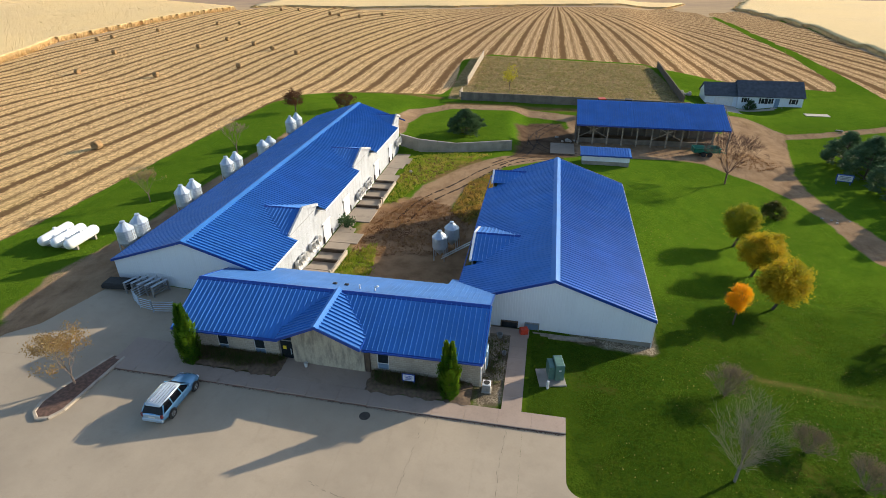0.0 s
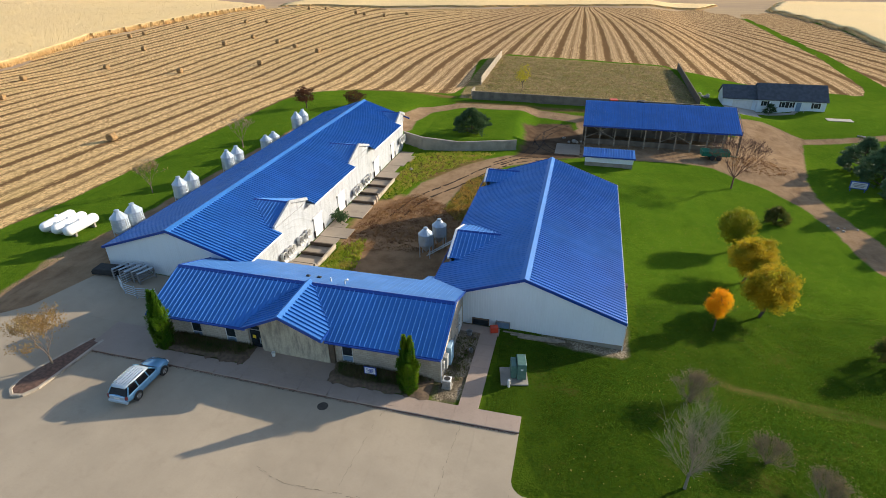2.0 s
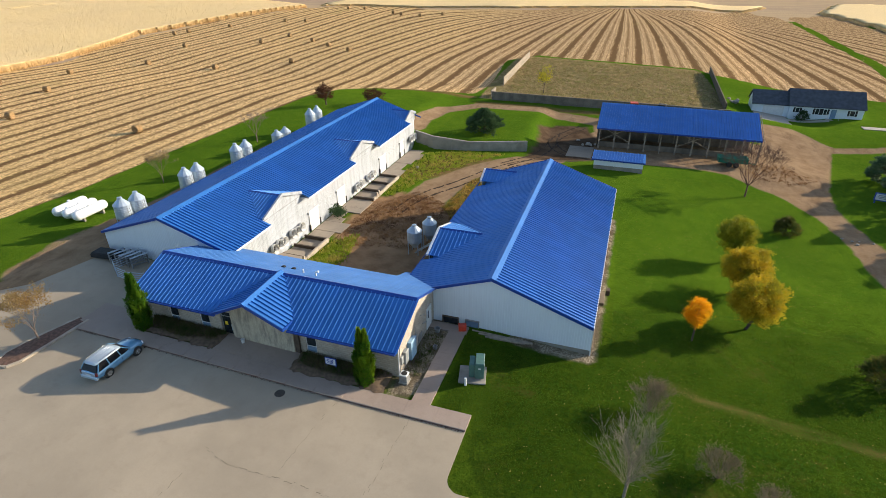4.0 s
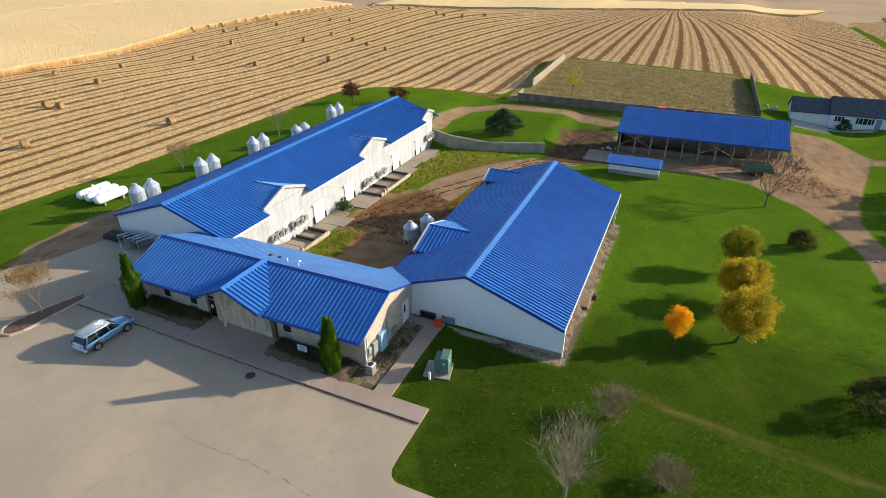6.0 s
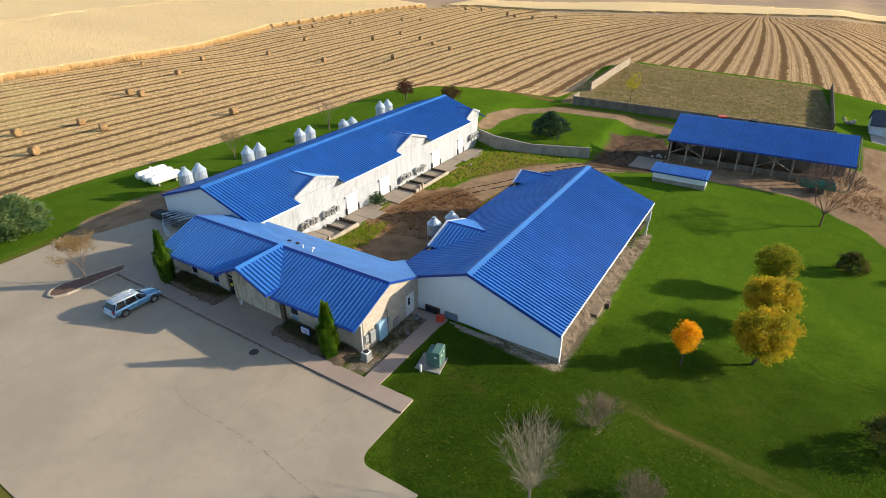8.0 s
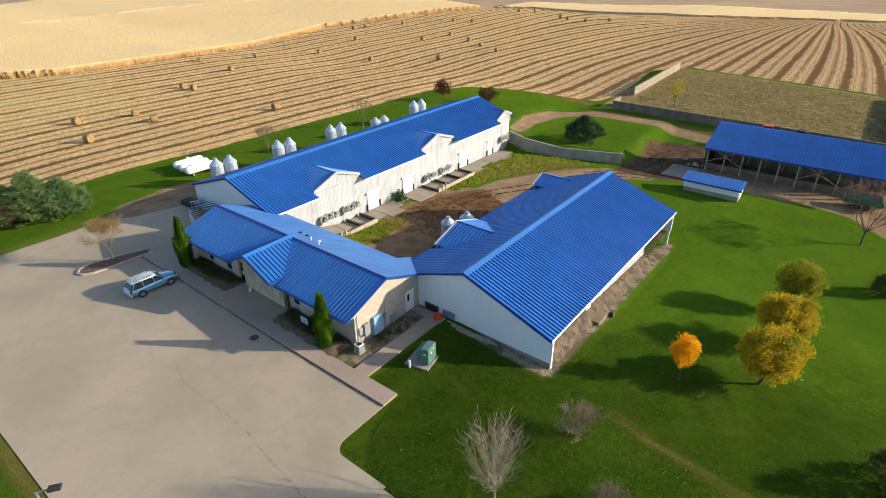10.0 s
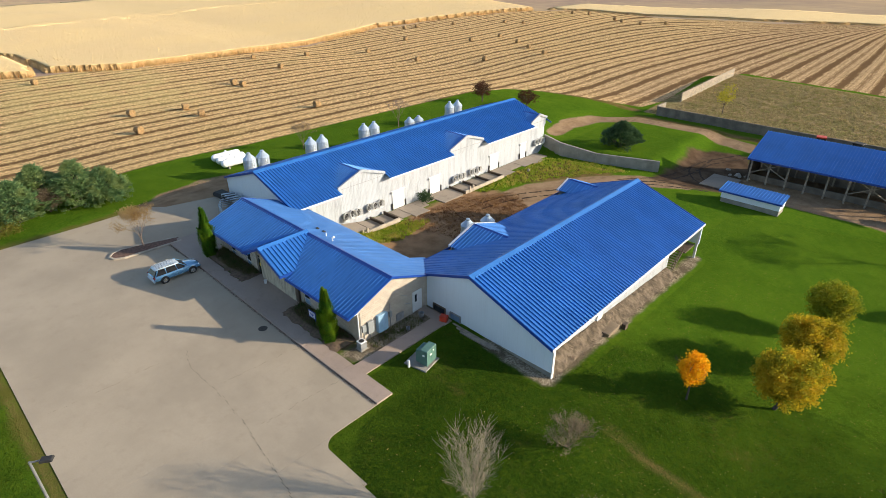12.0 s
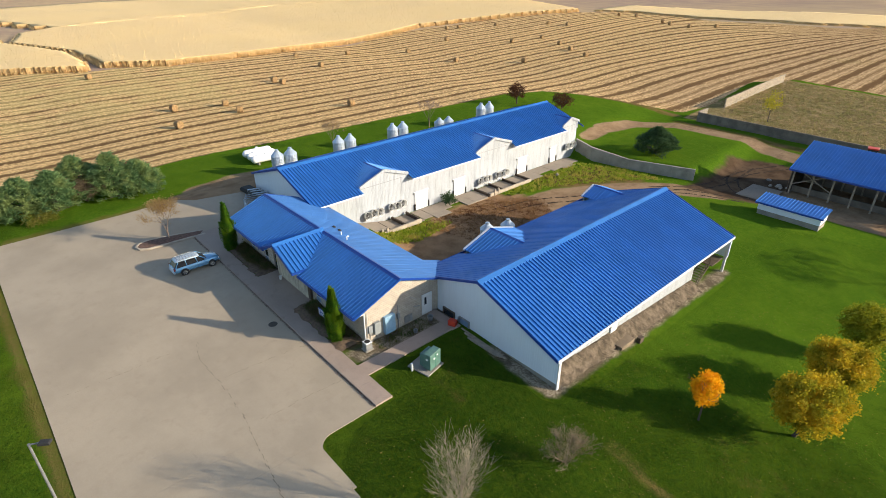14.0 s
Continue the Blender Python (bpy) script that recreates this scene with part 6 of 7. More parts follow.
LITTER = plain("brown_leaf_litter", (0.115, 0.075, 0.05), 0.9, vary=0.5, scale=6)
WEED_BROWN = foliage("dry_weed_stems", (0.24, 0.125, 0.055), (0.32, 0.185, 0.08), (0.15, 0.075, 0.035))
WEED_GREEN = foliage("green_weed_blades", (0.20, 0.30, 0.018), (0.30, 0.34, 0.035), (0.40, 0.33, 0.07))
PASTURE_BLADE = foliage("pasture_blades", (0.40, 0.30, 0.15), (0.30, 0.24, 0.11), (0.25, 0.23, 0.08))
scatter("pasture_grass", "rough tan pasture grass", [(-20, 133), (-20.5, 184), (27.5, 175), (30, 150), (30, 134)], 4200, 0.09, 0.32, PASTURE_BLADE, 105, category="grass")
WEED_ORANGE = foliage("orange_dry_weeds", (0.36, 0.22, 0.05), (0.42, 0.28, 0.07), (0.24, 0.22, 0.04))
scatter("dead_weeds", "flattened brown weeds in the yard", [(-22.5, 55), (-22, 66), (-17, 75), (-9, 69), (-9, 58), (-14, 57)], 1300, 0.05, 0.18, WEED_BROWN, 101)
scatter("matted_weeds", "matted red-brown dead weeds on the yard soil", [(-23, 60), (-22.5, 68), (-18, 75), (-10, 70), (-9.5, 63), (-15, 60)], 3200, 0.09, 0, WEED_BROWN, 114, True)
scatter("brush_pile", "heap of orange-brown dead brush by the pole shed", [(31.0, 100.5), (32.5, 106), (38, 108), (43, 104), (38, 100)], 320, 0.05, 0.18, WEED_BROWN, 111)
scatter("green_weeds", "fresh green weeds beside the pits", [(-22.4, 45), (-22.4, 56), (-20, 59), (-18.5, 52), (-19.5, 45)], 700, 0.05, 0.35, WEED_GREEN, 102)
scatter("green_weeds", "green weeds below the retaining wall", [(-22.4, 72), (-23.2, 92), (-16, 96), (-9, 96.5), (-14.2, 88.5), (-19.2, 79), (-21, 71)], 1100, 0.06, 0.35, WEED_GREEN, 103)
scatter("dry_weeds", "yellowing weeds along the east barn", [(-12.3, 70), (-11.3, 81), (-7.3, 88), (-6.6, 84), (-8.3, 74), (-9, 66)], 700, 0.06, 0.35, WEED_ORANGE, 104)
BED_WEED = foliage("bed_weed_leaves", (0.09, 0.12, 0.03), (0.20, 0.14, 0.08), (0.06, 0.10, 0.025))
scatter("bed_weeds", "overgrown bed weeds under the windows", [(-27, 31.7), (-24, 31.5), (-20.8, 32.0), (-20.2, 33.2), (-28, 33.2)], 800, 0.035, 0.45, BED_WEED, 106, lift=0.15)
scatter("bed_weeds", "overgrown bed weeds under the windows", [(-11.8, 31.9), (-9, 31.6), (-5.5, 31.8), (-4.4, 33.2), (-12.2, 33.2)], 800, 0.035, 0.45, BED_WEED, 107, lift=0.15)
scatter("fallen_leaves", "scattered yellow leaves on the lawn", [(13, 36), (14, 76), (36, 78), (38, 40)], 1100, 0.045, 0, FALLEN, 108, True, "leaves")
scatter("fallen_leaves", "scattered pale leaves on the near lawn", [(5, 26), (12, 40), (34, 40), (36, 26)], 260, 0.05, 0, FALLEN, 109, True, "leaves")

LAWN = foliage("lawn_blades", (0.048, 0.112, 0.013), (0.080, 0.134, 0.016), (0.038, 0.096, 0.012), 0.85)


# brighter blades; low sun through the grass is painted into their tint
LAWN_LIT = foliage("lit_lawn_blades", (0.095, 0.185, 0.017), (0.135, 0.215, 0.020), (0.075, 0.16, 0.015), 0.8)


def lawn(label, poly, count, seed, blades=LAWN):
    """Clipped grass: leaning blades, thick as one pile."""
    rng = np.random.default_rng(seed)
    px, py = [p[0] for p in poly], [p[1] for p in poly]
    x, y = rng.uniform(min(px), max(px), count), rng.uniform(min(py), max(py), count)
    ok = inside(x, y, poly) > 0
    x, y = x[ok], y[ok]
    n = len(x)
    z = height(x, y)
    a, w, h = rng.uniform(0, 6.3, n), rng.uniform(0.012, 0.030, n), rng.uniform(0.05, 0.12, n)
    lean = rng.uniform(0.1, 0.8, n) * h
    b = a + rng.uniform(0.8, 2.2, n)
    tri = np.stack([np.stack([x - w * np.sin(a), y + w * np.cos(a), z - 0.02], -1), np.stack([x + w * np.sin(a), y - w * np.cos(a), z - 0.02], -1), np.stack([x + lean * np.cos(b), y + lean * np.sin(b), z + h], -1)], 1)
    me = bpy.data.meshes.new("lawn_grass")
    me.from_pydata(tri.reshape(-1, 3).tolist(), [], np.arange(3 * n).reshape(-1, 3).tolist())
    me.materials.append(blades)
    me.update()
    tagged(new("lawn_grass", me), label, "grass", kind="stuff")


lawn("short green lawn grass in a tone darkened for shade", [(4.2, 27.2), (3.5, 31.3), (0.4, 31.3), (0.4, 40.2), (11, 40), (12.4, 41), (12.6, 50), (22, 55), (36, 56), (60, 50), (60, 23.5), (8.7, 23.8), (6, 24.6)], 330000, 201)
lawn("bright green lawn grass beyond the barn", [(12.4, 49), (12.2, 73), (9, 78), (10, 90), (27, 97), (37, 89), (40, 70), (47, 56), (36, 55), (22, 54)], 230000, 204, LAWN_LIT)
lawn("short green grass along the lot's front edge", [(-60, -6), (60, -6), (60, 10.2), (-47, 9.8), (-60, 9)], 60000, 202)
lawn("green grass strip between barn and stubble", [(-61, 30), (-61, 118), (-49, 118), (-49, 34), (-48.5, 10), (-60, 10)], 90000, 203, LAWN_LIT)

lawn("bright green grass beside the gravel drive", [(50, 57), (47, 72), (44.5, 86), (45.5, 100), (50, 114), (60, 124), (88, 128), (100, 110), (100, 57)], 110000, 205, LAWN_LIT)
lawn("bright green grass round the farmhouse", [(33, 134), (33, 160), (52, 160), (76, 156), (78, 132), (60, 128), (50, 127)], 50000, 206, LAWN_LIT)
lawn("green grass of the turning circle", [(-24, 98.5), (-8, 101), (-6.2, 104), (-6.4, 110), (-9, 116), (-14, 120), (-20, 119.5), (-25, 115)], 26000, 207, LAWN_LIT)


def bed(label, x0, x1, y0, y1, seed):
    """A rough planting bed: uneven soil that spills a little over the walk."""
    rng = random.Random(seed)
    nx, ny = int((x1 - x0) / 0.35), 8
    g = Geo()
    pts = []
    for j in range(ny + 1):
        for i in range(nx + 1):
            u, v = i / nx, j / ny
            rim = min(u * nx, (1 - u) * nx, v * ny) / 2
            x = x0 + (x1 - x0) * u + rng.uniform(-0.13, 0.13)
            y = y0 + (y1 - y0) * v + (rng.uniform(-0.22, 0.22) if j < 2 else 0)
            z = ground_z(x, y) + 0.187 + (0.0 if rim <= 0 else 0.05 + 0.10 * min(1, rim) * rng.uniform(0.3, 1.2))
            pts.append((x, y, z))
    g.add(pts, [(j * (nx + 1) + i, j * (nx + 1) + i + 1, (j + 1) * (nx + 1) + i + 1, (j + 1) * (nx + 1) + i) for j in range(ny) for i in range(nx)])
    tagged(part("planting_bed", g, BED_SOIL, smooth=True), label, "planting bed", kind="structure")


BED_SOIL = plain("weedy_bed_soil", (0.15, 0.10, 0.065), 0.95, vary=0.4, scale=3.5, grain=7, bump=0.8, dirt=(0.12, 0.13, 0.04))
bed("weedy brown planting bed below the office windows", -28.0, -19.95, 30.95, 33.3, 301)
bed("weedy brown planting bed below the office windows", -12.45, -4.0, 30.95, 33.3, 302)
scatter("leaf_litter", "dark brown leaf litter in the kerb's gutter", [(-34.3, 29.22), (3.2, 29.22), (3.2, 29.42), (-34.3, 29.42)], 1100, 0.035, 0, LITTER, 112, True, "leaves", 0.05)
scatter("gravel_weeds", "thin green weeds in the gravel strip", [(-3.3, 33.8), (-3.4, 39.5), (-1.8, 39.5), (-1.9, 33.8)], 170, 0.03, 0.2, LEAF_BRAMBLE, 113)


RUT = plain("wet_rut_mud", (0.055, 0.038, 0.026), 0.95, vary=0.4, scale=3, grain=9, bump=0.6, spec=0.1)


def ruts(label, line, seed, gauge=0.85):
    """Two worn wheel ruts along a smooth line, ragged and broken at the edges."""
    rng = random.Random(seed)
    dense = []
    for k in range(len(line) - 1):
        p0, p1, p2, p3 = (Vector(line[min(max(k + o, 0), len(line) - 1)]) for o in (-1, 0, 1, 2))
        n = max(2, int((p2 - p1).length / 0.5))
        for i in range(n):
            f = i / n
            dense.append(0.5 * (2 * p1 + (p2 - p0) * f + (2 * p0 - 5 * p1 + 4 * p2 - p3) * f * f + (3 * p1 - p0 - 3 * p2 + p3) * f ** 3))
    g = Geo()
    for side in (-1, 1):
        rows = []
        for a, b in zip(dense, dense[1:]):
            d = (b - a).normalized()
            nrm = Vector((-d.y, d.x))
            mid = a + nrm * side * (gauge + rng.gauss(0, 0.03))
            w = rng.uniform(0.10, 0.24)
            rows.append((mid - nrm * w, mid + nrm * w))
        for (a0, a1), (b0, b1) in zip(rows, rows[1:]):
            if rng.random() > 0.12:
                g.add([(p.x, p.y, ground_z(p.x, p.y) + 0.02) for p in (a0, a1, b1, b0)], [(0, 1, 2, 3)])
    tagged(part("tyre_ruts", g, RUT), label, "ruts", kind="stuff")


ruts("dark wheel ruts along the yard track", [(-18.4, 66), (-16.8, 73), (-12.8, 80), (-9.0, 87.4), (-4.0, 93.6), (4.0, 97.6)], 501)
ruts("dark wheel ruts turning into the mud", [(-8.0, 90.5), (-4.2, 97), (-2.6, 104), (-1.5, 112), (2.5, 119)], 502)
ruts("dark wheel ruts turning into the mud", [(6.5, 99.4), (1.0, 101.5), (-2.2, 107), (-2.6, 115)], 503)


def crack(label, line, seed, width=0.035):
    """A ragged open crack along a line of points."""
    rng = random.Random(seed)
    g = Geo()
    for (ax, ay), (bx, by) in zip(line, line[1:]):
        n = max(2, int(math.hypot(bx - ax, by - ay) / 0.3))
        px, py = -(by - ay), bx - ax
        k = math.hypot(px, py)
        px, py = px / k, py / k
        for i in range(n):
            if rng.random() < 0.25:
                continue
            f0, f1, w, o = i / n, (i + 1) / n, width * rng.uniform(0.2, 1.1), rng.gauss(0, 0.05)
            q = [(ax + (bx - ax) * f + px * (o + s * w), ay + (by - ay) * f + py * (o + s * w), 0.0) for f, s in ((f0, -1), (f0, 0.6), (f1, 1), (f1, -0.6))]
            g.add([(x, y, ground_z(x, y) + 0.057) for x, y, _ in q], [(0, 3, 2, 1)])
    tagged(part("crack", g, CRACK), label, "crack", kind="stuff")


CRACK = plain("dirt_filled_crack", (0.23, 0.19, 0.13), 0.95, vary=0.3)
crack("ragged dirt-filled crack across the lot", [(-13.5, 22.2), (-11.2, 21.5), (-6.2, 21.7), (-1.6, 21.4), (4.7, 20.5), (9, 20.3)], 401, 0.04)
crack("hairline crack across the lot", [(-7.6, 22.2), (-7.3, 26.5), (-6.9, 29.2)], 402, 0.022)
crack("hairline crack across the lot", [(-1.3, 22.0), (-1.2, 26.0), (-1.0, 29.2)], 403, 0.022)
crack("hairline crack across the lot", [(-13.7, 11.5), (-13.5, 16.5), (-13.6, 20.5)], 404, 0.022)

# ---- hay bales ----
BALES = [(-159.8, 45.2), (-104.5, 50.5), (-100.9, 61.1), (-91.7, 60.6), (-87.0, 45.8), (-120.7, 83.4), (-116.2, 83.7), (-78.5, 81.5), (-155.9, 109.5), (-133.3, 106.1), (-151.1, 127.9),
         (-191.0, 148.0), (-142.1, 149.1), (-115.1, 148.8), (-95.1, 161.3), (-178.4, 201.8), (-176.4, 208.2), (-151.4, 177.3), (-167.0, 224.4), (-128.3, 192.6),
         (-125.7, 208.6), (-110.3, 200.5), (-98.1, 191.1), (-84.4, 181.1), (-149.8, 243.0), (-140.0, 245.2), (-142.7, 294.0), (-133.2, 295.0), (-110.3, 279.9), (-103.0, 273.2), (-90.5, 266.7), (-80.4, 270.7)]
g = Geo()
_r = random.Random(7)
prof = [(0.05, -0.66), (0.60, -0.68), (0.76, -0.60), (0.80, -0.3), (0.79, 0.0), (0.80, 0.3), (0.76, 0.60), (0.60, 0.68), (0.05, 0.66)]
g.lathe((0, 0, 0.77), prof, 18, "x")
g.v = [(x + _r.gauss(0, 0.02), y + _r.gauss(0, 0.03), max(0.0, z + _r.gauss(0, 0.03))) for x, y, z in g.v]
bale_mesh = g.mesh("hay_bale", STRAW)
for x, y in BALES:
    ob = new("hay_bale", bale_mesh)
    ob.matrix_basis = pose(x, y, ground_z(x, y) - 0.03, 0, 0, _r.choice((0, 8, -15, 80, 95, 20)) + _r.uniform(-8, 8))
    tagged(ob, "round tan hay bale lying on the stubble", "hay bale", "field bales")

# ---- bins and tanks ----


def feed_bin(at, zb, tall, r, label, group):
    b = tagged(hold("feed_bin", (at[0], at[1], zb)), label, "feed bin", group)
    g = Geo()
    body0, body1 = tall * 0.42, tall * 0.78
    prof = [(0.12, tall * 0.16), (r, body0)]
    k = 7
    for i in range(k):
        h = body0 + (body1 - body0) * i / k
        prof += [(r, h), (r * 1.02, h + (body1 - body0) / k * 0.5)]
    prof += [(r, body1)]
    g.lathe((0, 0, 0), prof, 20)
    part("body", g, GALV, b, smooth=False)
    g = Geo()
    g.lathe((0, 0, 0), [(r * 1.06, body1 - 0.03), (r * 1.06, body1 + 0.02), (r * 0.30, tall * 0.95), (r * 0.27, tall * 0.955)], 12)
    part("roof", g, GALV, b)
    g = Geo()
    g.lathe((0, 0, 0), [(r * 0.30, tall * 0.945), (r * 0.31, tall * 0.99), (r * 0.12, tall)], 12)
    part("lid", g, GALV, b)
    for i in range(4):
        a = math.pi / 4 + i * math.pi / 2
        g = Geo()
        g.tube((math.cos(a) * r, math.sin(a) * r, -0.15), (math.cos(a) * r * 0.99, math.sin(a) * r * 0.99, body0 + 0.5), 0.06, 0.06, 6)
        part("leg", g, GALV, b)
    g = Geo()
    for i in range(9):
        g.tube((r + 0.06, -0.16, 0.5 + i * 0.3), (r + 0.06, 0.16, 0.5 + i * 0.3), 0.018, 0.018, 4)
    for s in (-0.16, 0.16):
        g.tube((r + 0.06, s, 0.3), (r + 0.06, s, body1), 0.02, 0.02, 4)
    part("ladder", g, STEEL_GREY, b)


for y in (46.3, 56.9, 67.7, 78.4, 89.2):
    for dy in (0, 2.0):
        x = -44.55 + 0.15 * dy
        top = 5.2 if y != 78.4 else 4.2
        zb = ground_z(x, y + dy)
        feed_bin((x, y + dy), zb, top - zb, 0.92, "galvanised steel feed bin with a cone roof", "bins behind the west barn")
for x, y in ((-11.3, 56.7), (-10.3, 59.3)):
    zb = ground_z(x, y)
    feed_bin((x, y), zb, 1.75 - zb, 0.88, "blue-grey galvanised feed bin in the yard", "yard bins")
auger = tagged(hold("feed_auger"), "two thin steel auger tubes from bin to barn", "auger")
for dy in (0, 0.6):
    g = Geo()
    g.tube((-11.0, 56.0 + dy, -1.7), (-6.4, 54.0 + dy, 2.3), 0.07, 0.07, 8)
    part("tube", g, GALV, auger)

for i, x in enumerate((-55.7, -53.9, -52.1)):
    zb = ground_z(x, 48)
    t = tagged(hold("propane_tank", (x, 48.0 + (0, -0.1, -0.2)[i], zb)), "long white propane tank on low cradles", "tank", "propane tanks")
    g = Geo()
    r = 0.62
    prof = [(0.02, -2.45)] + [(r * math.sin(a), -1.85 - 0.6 * math.cos(a)) for a in (0.4, 0.8, 1.2, 1.57)] + [(r * math.sin(a), 1.85 + 0.6 * math.cos(a)) for a in (1.57, 1.2, 0.8, 0.4)] + [(0.02, 2.45)]
    g.lathe((0, 0, 0.95), prof, 20, "y")
    part("shell", g, TANK_WHITE, t, smooth=True)
    for y in (-1.4, 1.4):
        g = Geo().box(-0.5, 0.5, y - 0.12, y + 0.12, -0.1, 0.55)
        part("cradle", g, CONC, t)
    g = Geo().lathe((0, 0, 1.5), [(0.2, 0), (0.2, 0.2), (0.14, 0.28)], 10)
    part("valve_dome", g, TANK_WHITE, t)

# ---- car ----
CAR = Shade("light_blue_car_paint", 0.25, 0.35, 0.5)
CAR.colour(CAR.mix(CAR.span(CAR.noise(2.0), 0.3, 0.7), (0.13, 0.32, 0.54), (0.16, 0.36, 0.58)))
CAR.bsdf.inputs["Coat Weight"].default_value = 0.6
CAR.bsdf.inputs["Coat Roughness"].default_value = 0.06
HEADLIGHT = plain("clear_lamp", (0.7, 0.72, 0.74), 0.15, vary=0.05, bump=0)
TAIL = plain("red_lamp", (0.20, 0.03, 0.03), 0.2, vary=0.1, bump=0)
CHROME = plain("bright_alloy", (0.55, 0.56, 0.57), 0.25, 0.9, vary=0.1, bump=0)


# paler tone than the body, for roof, tailgate and rear bumper
CAR_ROOF = Shade("pale_car_paint", 0.3, 0.3, 0.5)
CAR_ROOF.colour(CAR_ROOF.mix(CAR_ROOF.span(CAR_ROOF.noise(2.0), 0.3, 0.7), (0.38, 0.47, 0.56), (0.43, 0.52, 0.60)))
CAR_GLASS = Shade("tinted_car_glass", 0.12, 0, 0.2)
CAR_GLASS.colour(CAR_GLASS.mix(CAR_GLASS.span(CAR_GLASS.noise(1.5), 0.3, 0.7), (0.006, 0.007, 0.009), (0.012, 0.014, 0.017)))


def loft(sections):
    """A closed skin through sections of equal point count, with end caps."""
    g = Geo()
    n = len(sections[0])
    pts = [p for sec in sections for p in sec]
    faces = [tuple(range(n))[::-1], tuple(range((len(sections) - 1) * n, len(sections) * n))]
    for r in range(len(sections) - 1):
        faces += [(r * n + i, r * n + (i + 1) % n, (r + 1) * n + (i + 1) % n, (r + 1) * n + i) for i in range(n)]
    return g.add(pts, faces)


def suv(at, turn):
    """A rounded family off-roader, nose along local +y."""
    c = tagged(hold("car", (at[0], at[1], ground_z(*at) + 0.05), turn), "light blue off-road car with dark windows and roof rails", "car")

    def hull(y, w, zb, zt):
        half = [(0.82 * w, zb), (w, zb + 0.14), (1.01 * w, zb + (zt - zb) * 0.55), (0.97 * w, zt - 0.10), (0.86 * w, zt)]
        return [(x, y, z) for x, z in half] + [(0, y, zt + 0.03)] + [(-x, y, z) for x, z in half[::-1]]
    body = [hull(y, w, a, b) for y, w, a, b in ((-2.42, 0.72, 0.52, 0.92), (-2.38, 0.84, 0.42, 1.00), (-2.2, 0.91, 0.35, 1.04), (-1.4, 0.94, 0.30, 1.05), (0.0, 0.95, 0.28, 1.04), (0.95, 0.94, 0.28, 1.03),
                                                (1.35, 0.93, 0.30, 0.99), (1.9, 0.90, 0.33, 0.92), (2.2, 0.83, 0.37, 0.83), (2.38, 0.70, 0.42, 0.72), (2.45, 0.52, 0.46, 0.64))]
    part("body", loft(body), CAR.mat, c, smooth=True)
    # cabin
    lo, hi, wl, wh = 1.0, 1.58, 0.88, 0.69

    def pane(y, wb, wt, zt):
        return [(wb, y[0], lo), (wt + 0.04, y[0] * 0.35 + y[1] * 0.65, lo + (zt - lo) * 0.65), (wt, y[1], zt), (-wt, y[1], zt), (-wt - 0.04, y[0] * 0.35 + y[1] * 0.65, lo + (zt - lo) * 0.65), (-wb, y[0], lo)]
    cabin = [pane((-2.36, -1.95), 0.76, 0.62, hi - 0.05), pane((-2.22, -1.8), wl, wh, hi), pane((-0.6, -0.6), wl, wh + 0.02, hi + 0.02), pane((0.55, 0.05), wl, wh, hi), pane((1.12, 0.38), 0.78, 0.6, hi - 0.07)]
    part("glasshouse", loft(cabin), CAR_GLASS.mat, c)

    def top(y, w, z):
        return [(w, y, z - 0.05), (w * 0.93, y, z), (w * 0.5, y, z + 0.035), (-w * 0.5, y, z + 0.035), (-w * 0.93, y, z), (-w, y, z - 0.05)]
    part("roof", loft([top(y, w, z) for y, w, z in ((-2.08, 0.58, 1.55), (-1.9, 0.69, 1.60), (-0.7, 0.74, 1.63), (0.1, 0.72, 1.60), (0.42, 0.62, 1.52))]), CAR_ROOF.mat, c, smooth=True)
    for s in (-1, 1):
        for yl, yh in ((1.02, 0.32), (0.02, -0.08), (-1.1, -1.12), (-2.24, -1.86)):
            part("pillar", Geo().tube((s * (wl + 0.005), yl, lo), (s * (wh + 0.03), yh, hi - 0.02), 0.05, 0.045, 5), CAR.mat, c)
        part("roof_rail", Geo().tube((s * 0.63, -1.75, 1.68), (s * 0.63, 0.0, 1.69), 0.028, 0.028, 6), CHROME, c)
        part("mirror", Geo().slab((s * 1.02, 0.78, 1.10), (0.17, 0.12, 0.15), 0, 0.04), CAR.mat, c)
        part("headlight", Geo().slab((s * 0.68, 2.26, 0.70), (0.26, 0.18, 0.15), s * -28, 0.04), HEADLIGHT, c)
        part("tail_light", Geo().slab((s * 0.80, -2.36, 0.88), (0.17, 0.12, 0.30), s * 12, 0.03), TAIL, c)
        part("door_seam", Geo().box(s * 0.958 - 0.004, s * 0.958 + 0.004, -0.03, -0.01, 0.45, 0.95), DARK, c)
        for y in (-1.42, 1.46):
            part("wheel_arch", Geo().lathe((s * 0.90, y, 0.36), [(0.43, -0.05), (0.43, 0.055), (0.40, 0.06)] if s > 0 else [(0.40, -0.06), (0.43, -0.055), (0.43, 0.05)], 20, "x"), DARK, c)
            wheel = hold("wheel")
            wheel.parent = c
            wheel.matrix_basis = pose(s * 0.87, y, 0.35)
            g = Geo().lathe((0, 0, 0), [(0.2, -0.11), (0.33, -0.12), (0.36, -0.08), (0.36, 0.08), (0.33, 0.12), (0.2, 0.11)], 20, "x")
            part("tyre", g, BLACK_RUBBER, wheel, smooth=True)
            g = Geo().lathe((s * 0.115, 0, 0), [(0.02, 0.012), (0.06, 0.012), (0.2, -0.005), (0.23, 0.01)] if s > 0 else [(0.23, -0.01), (0.2, 0.005), (0.06, -0.012), (0.02, -0.012)], 14, "x")
            part("rim", g, CHROME, wheel)
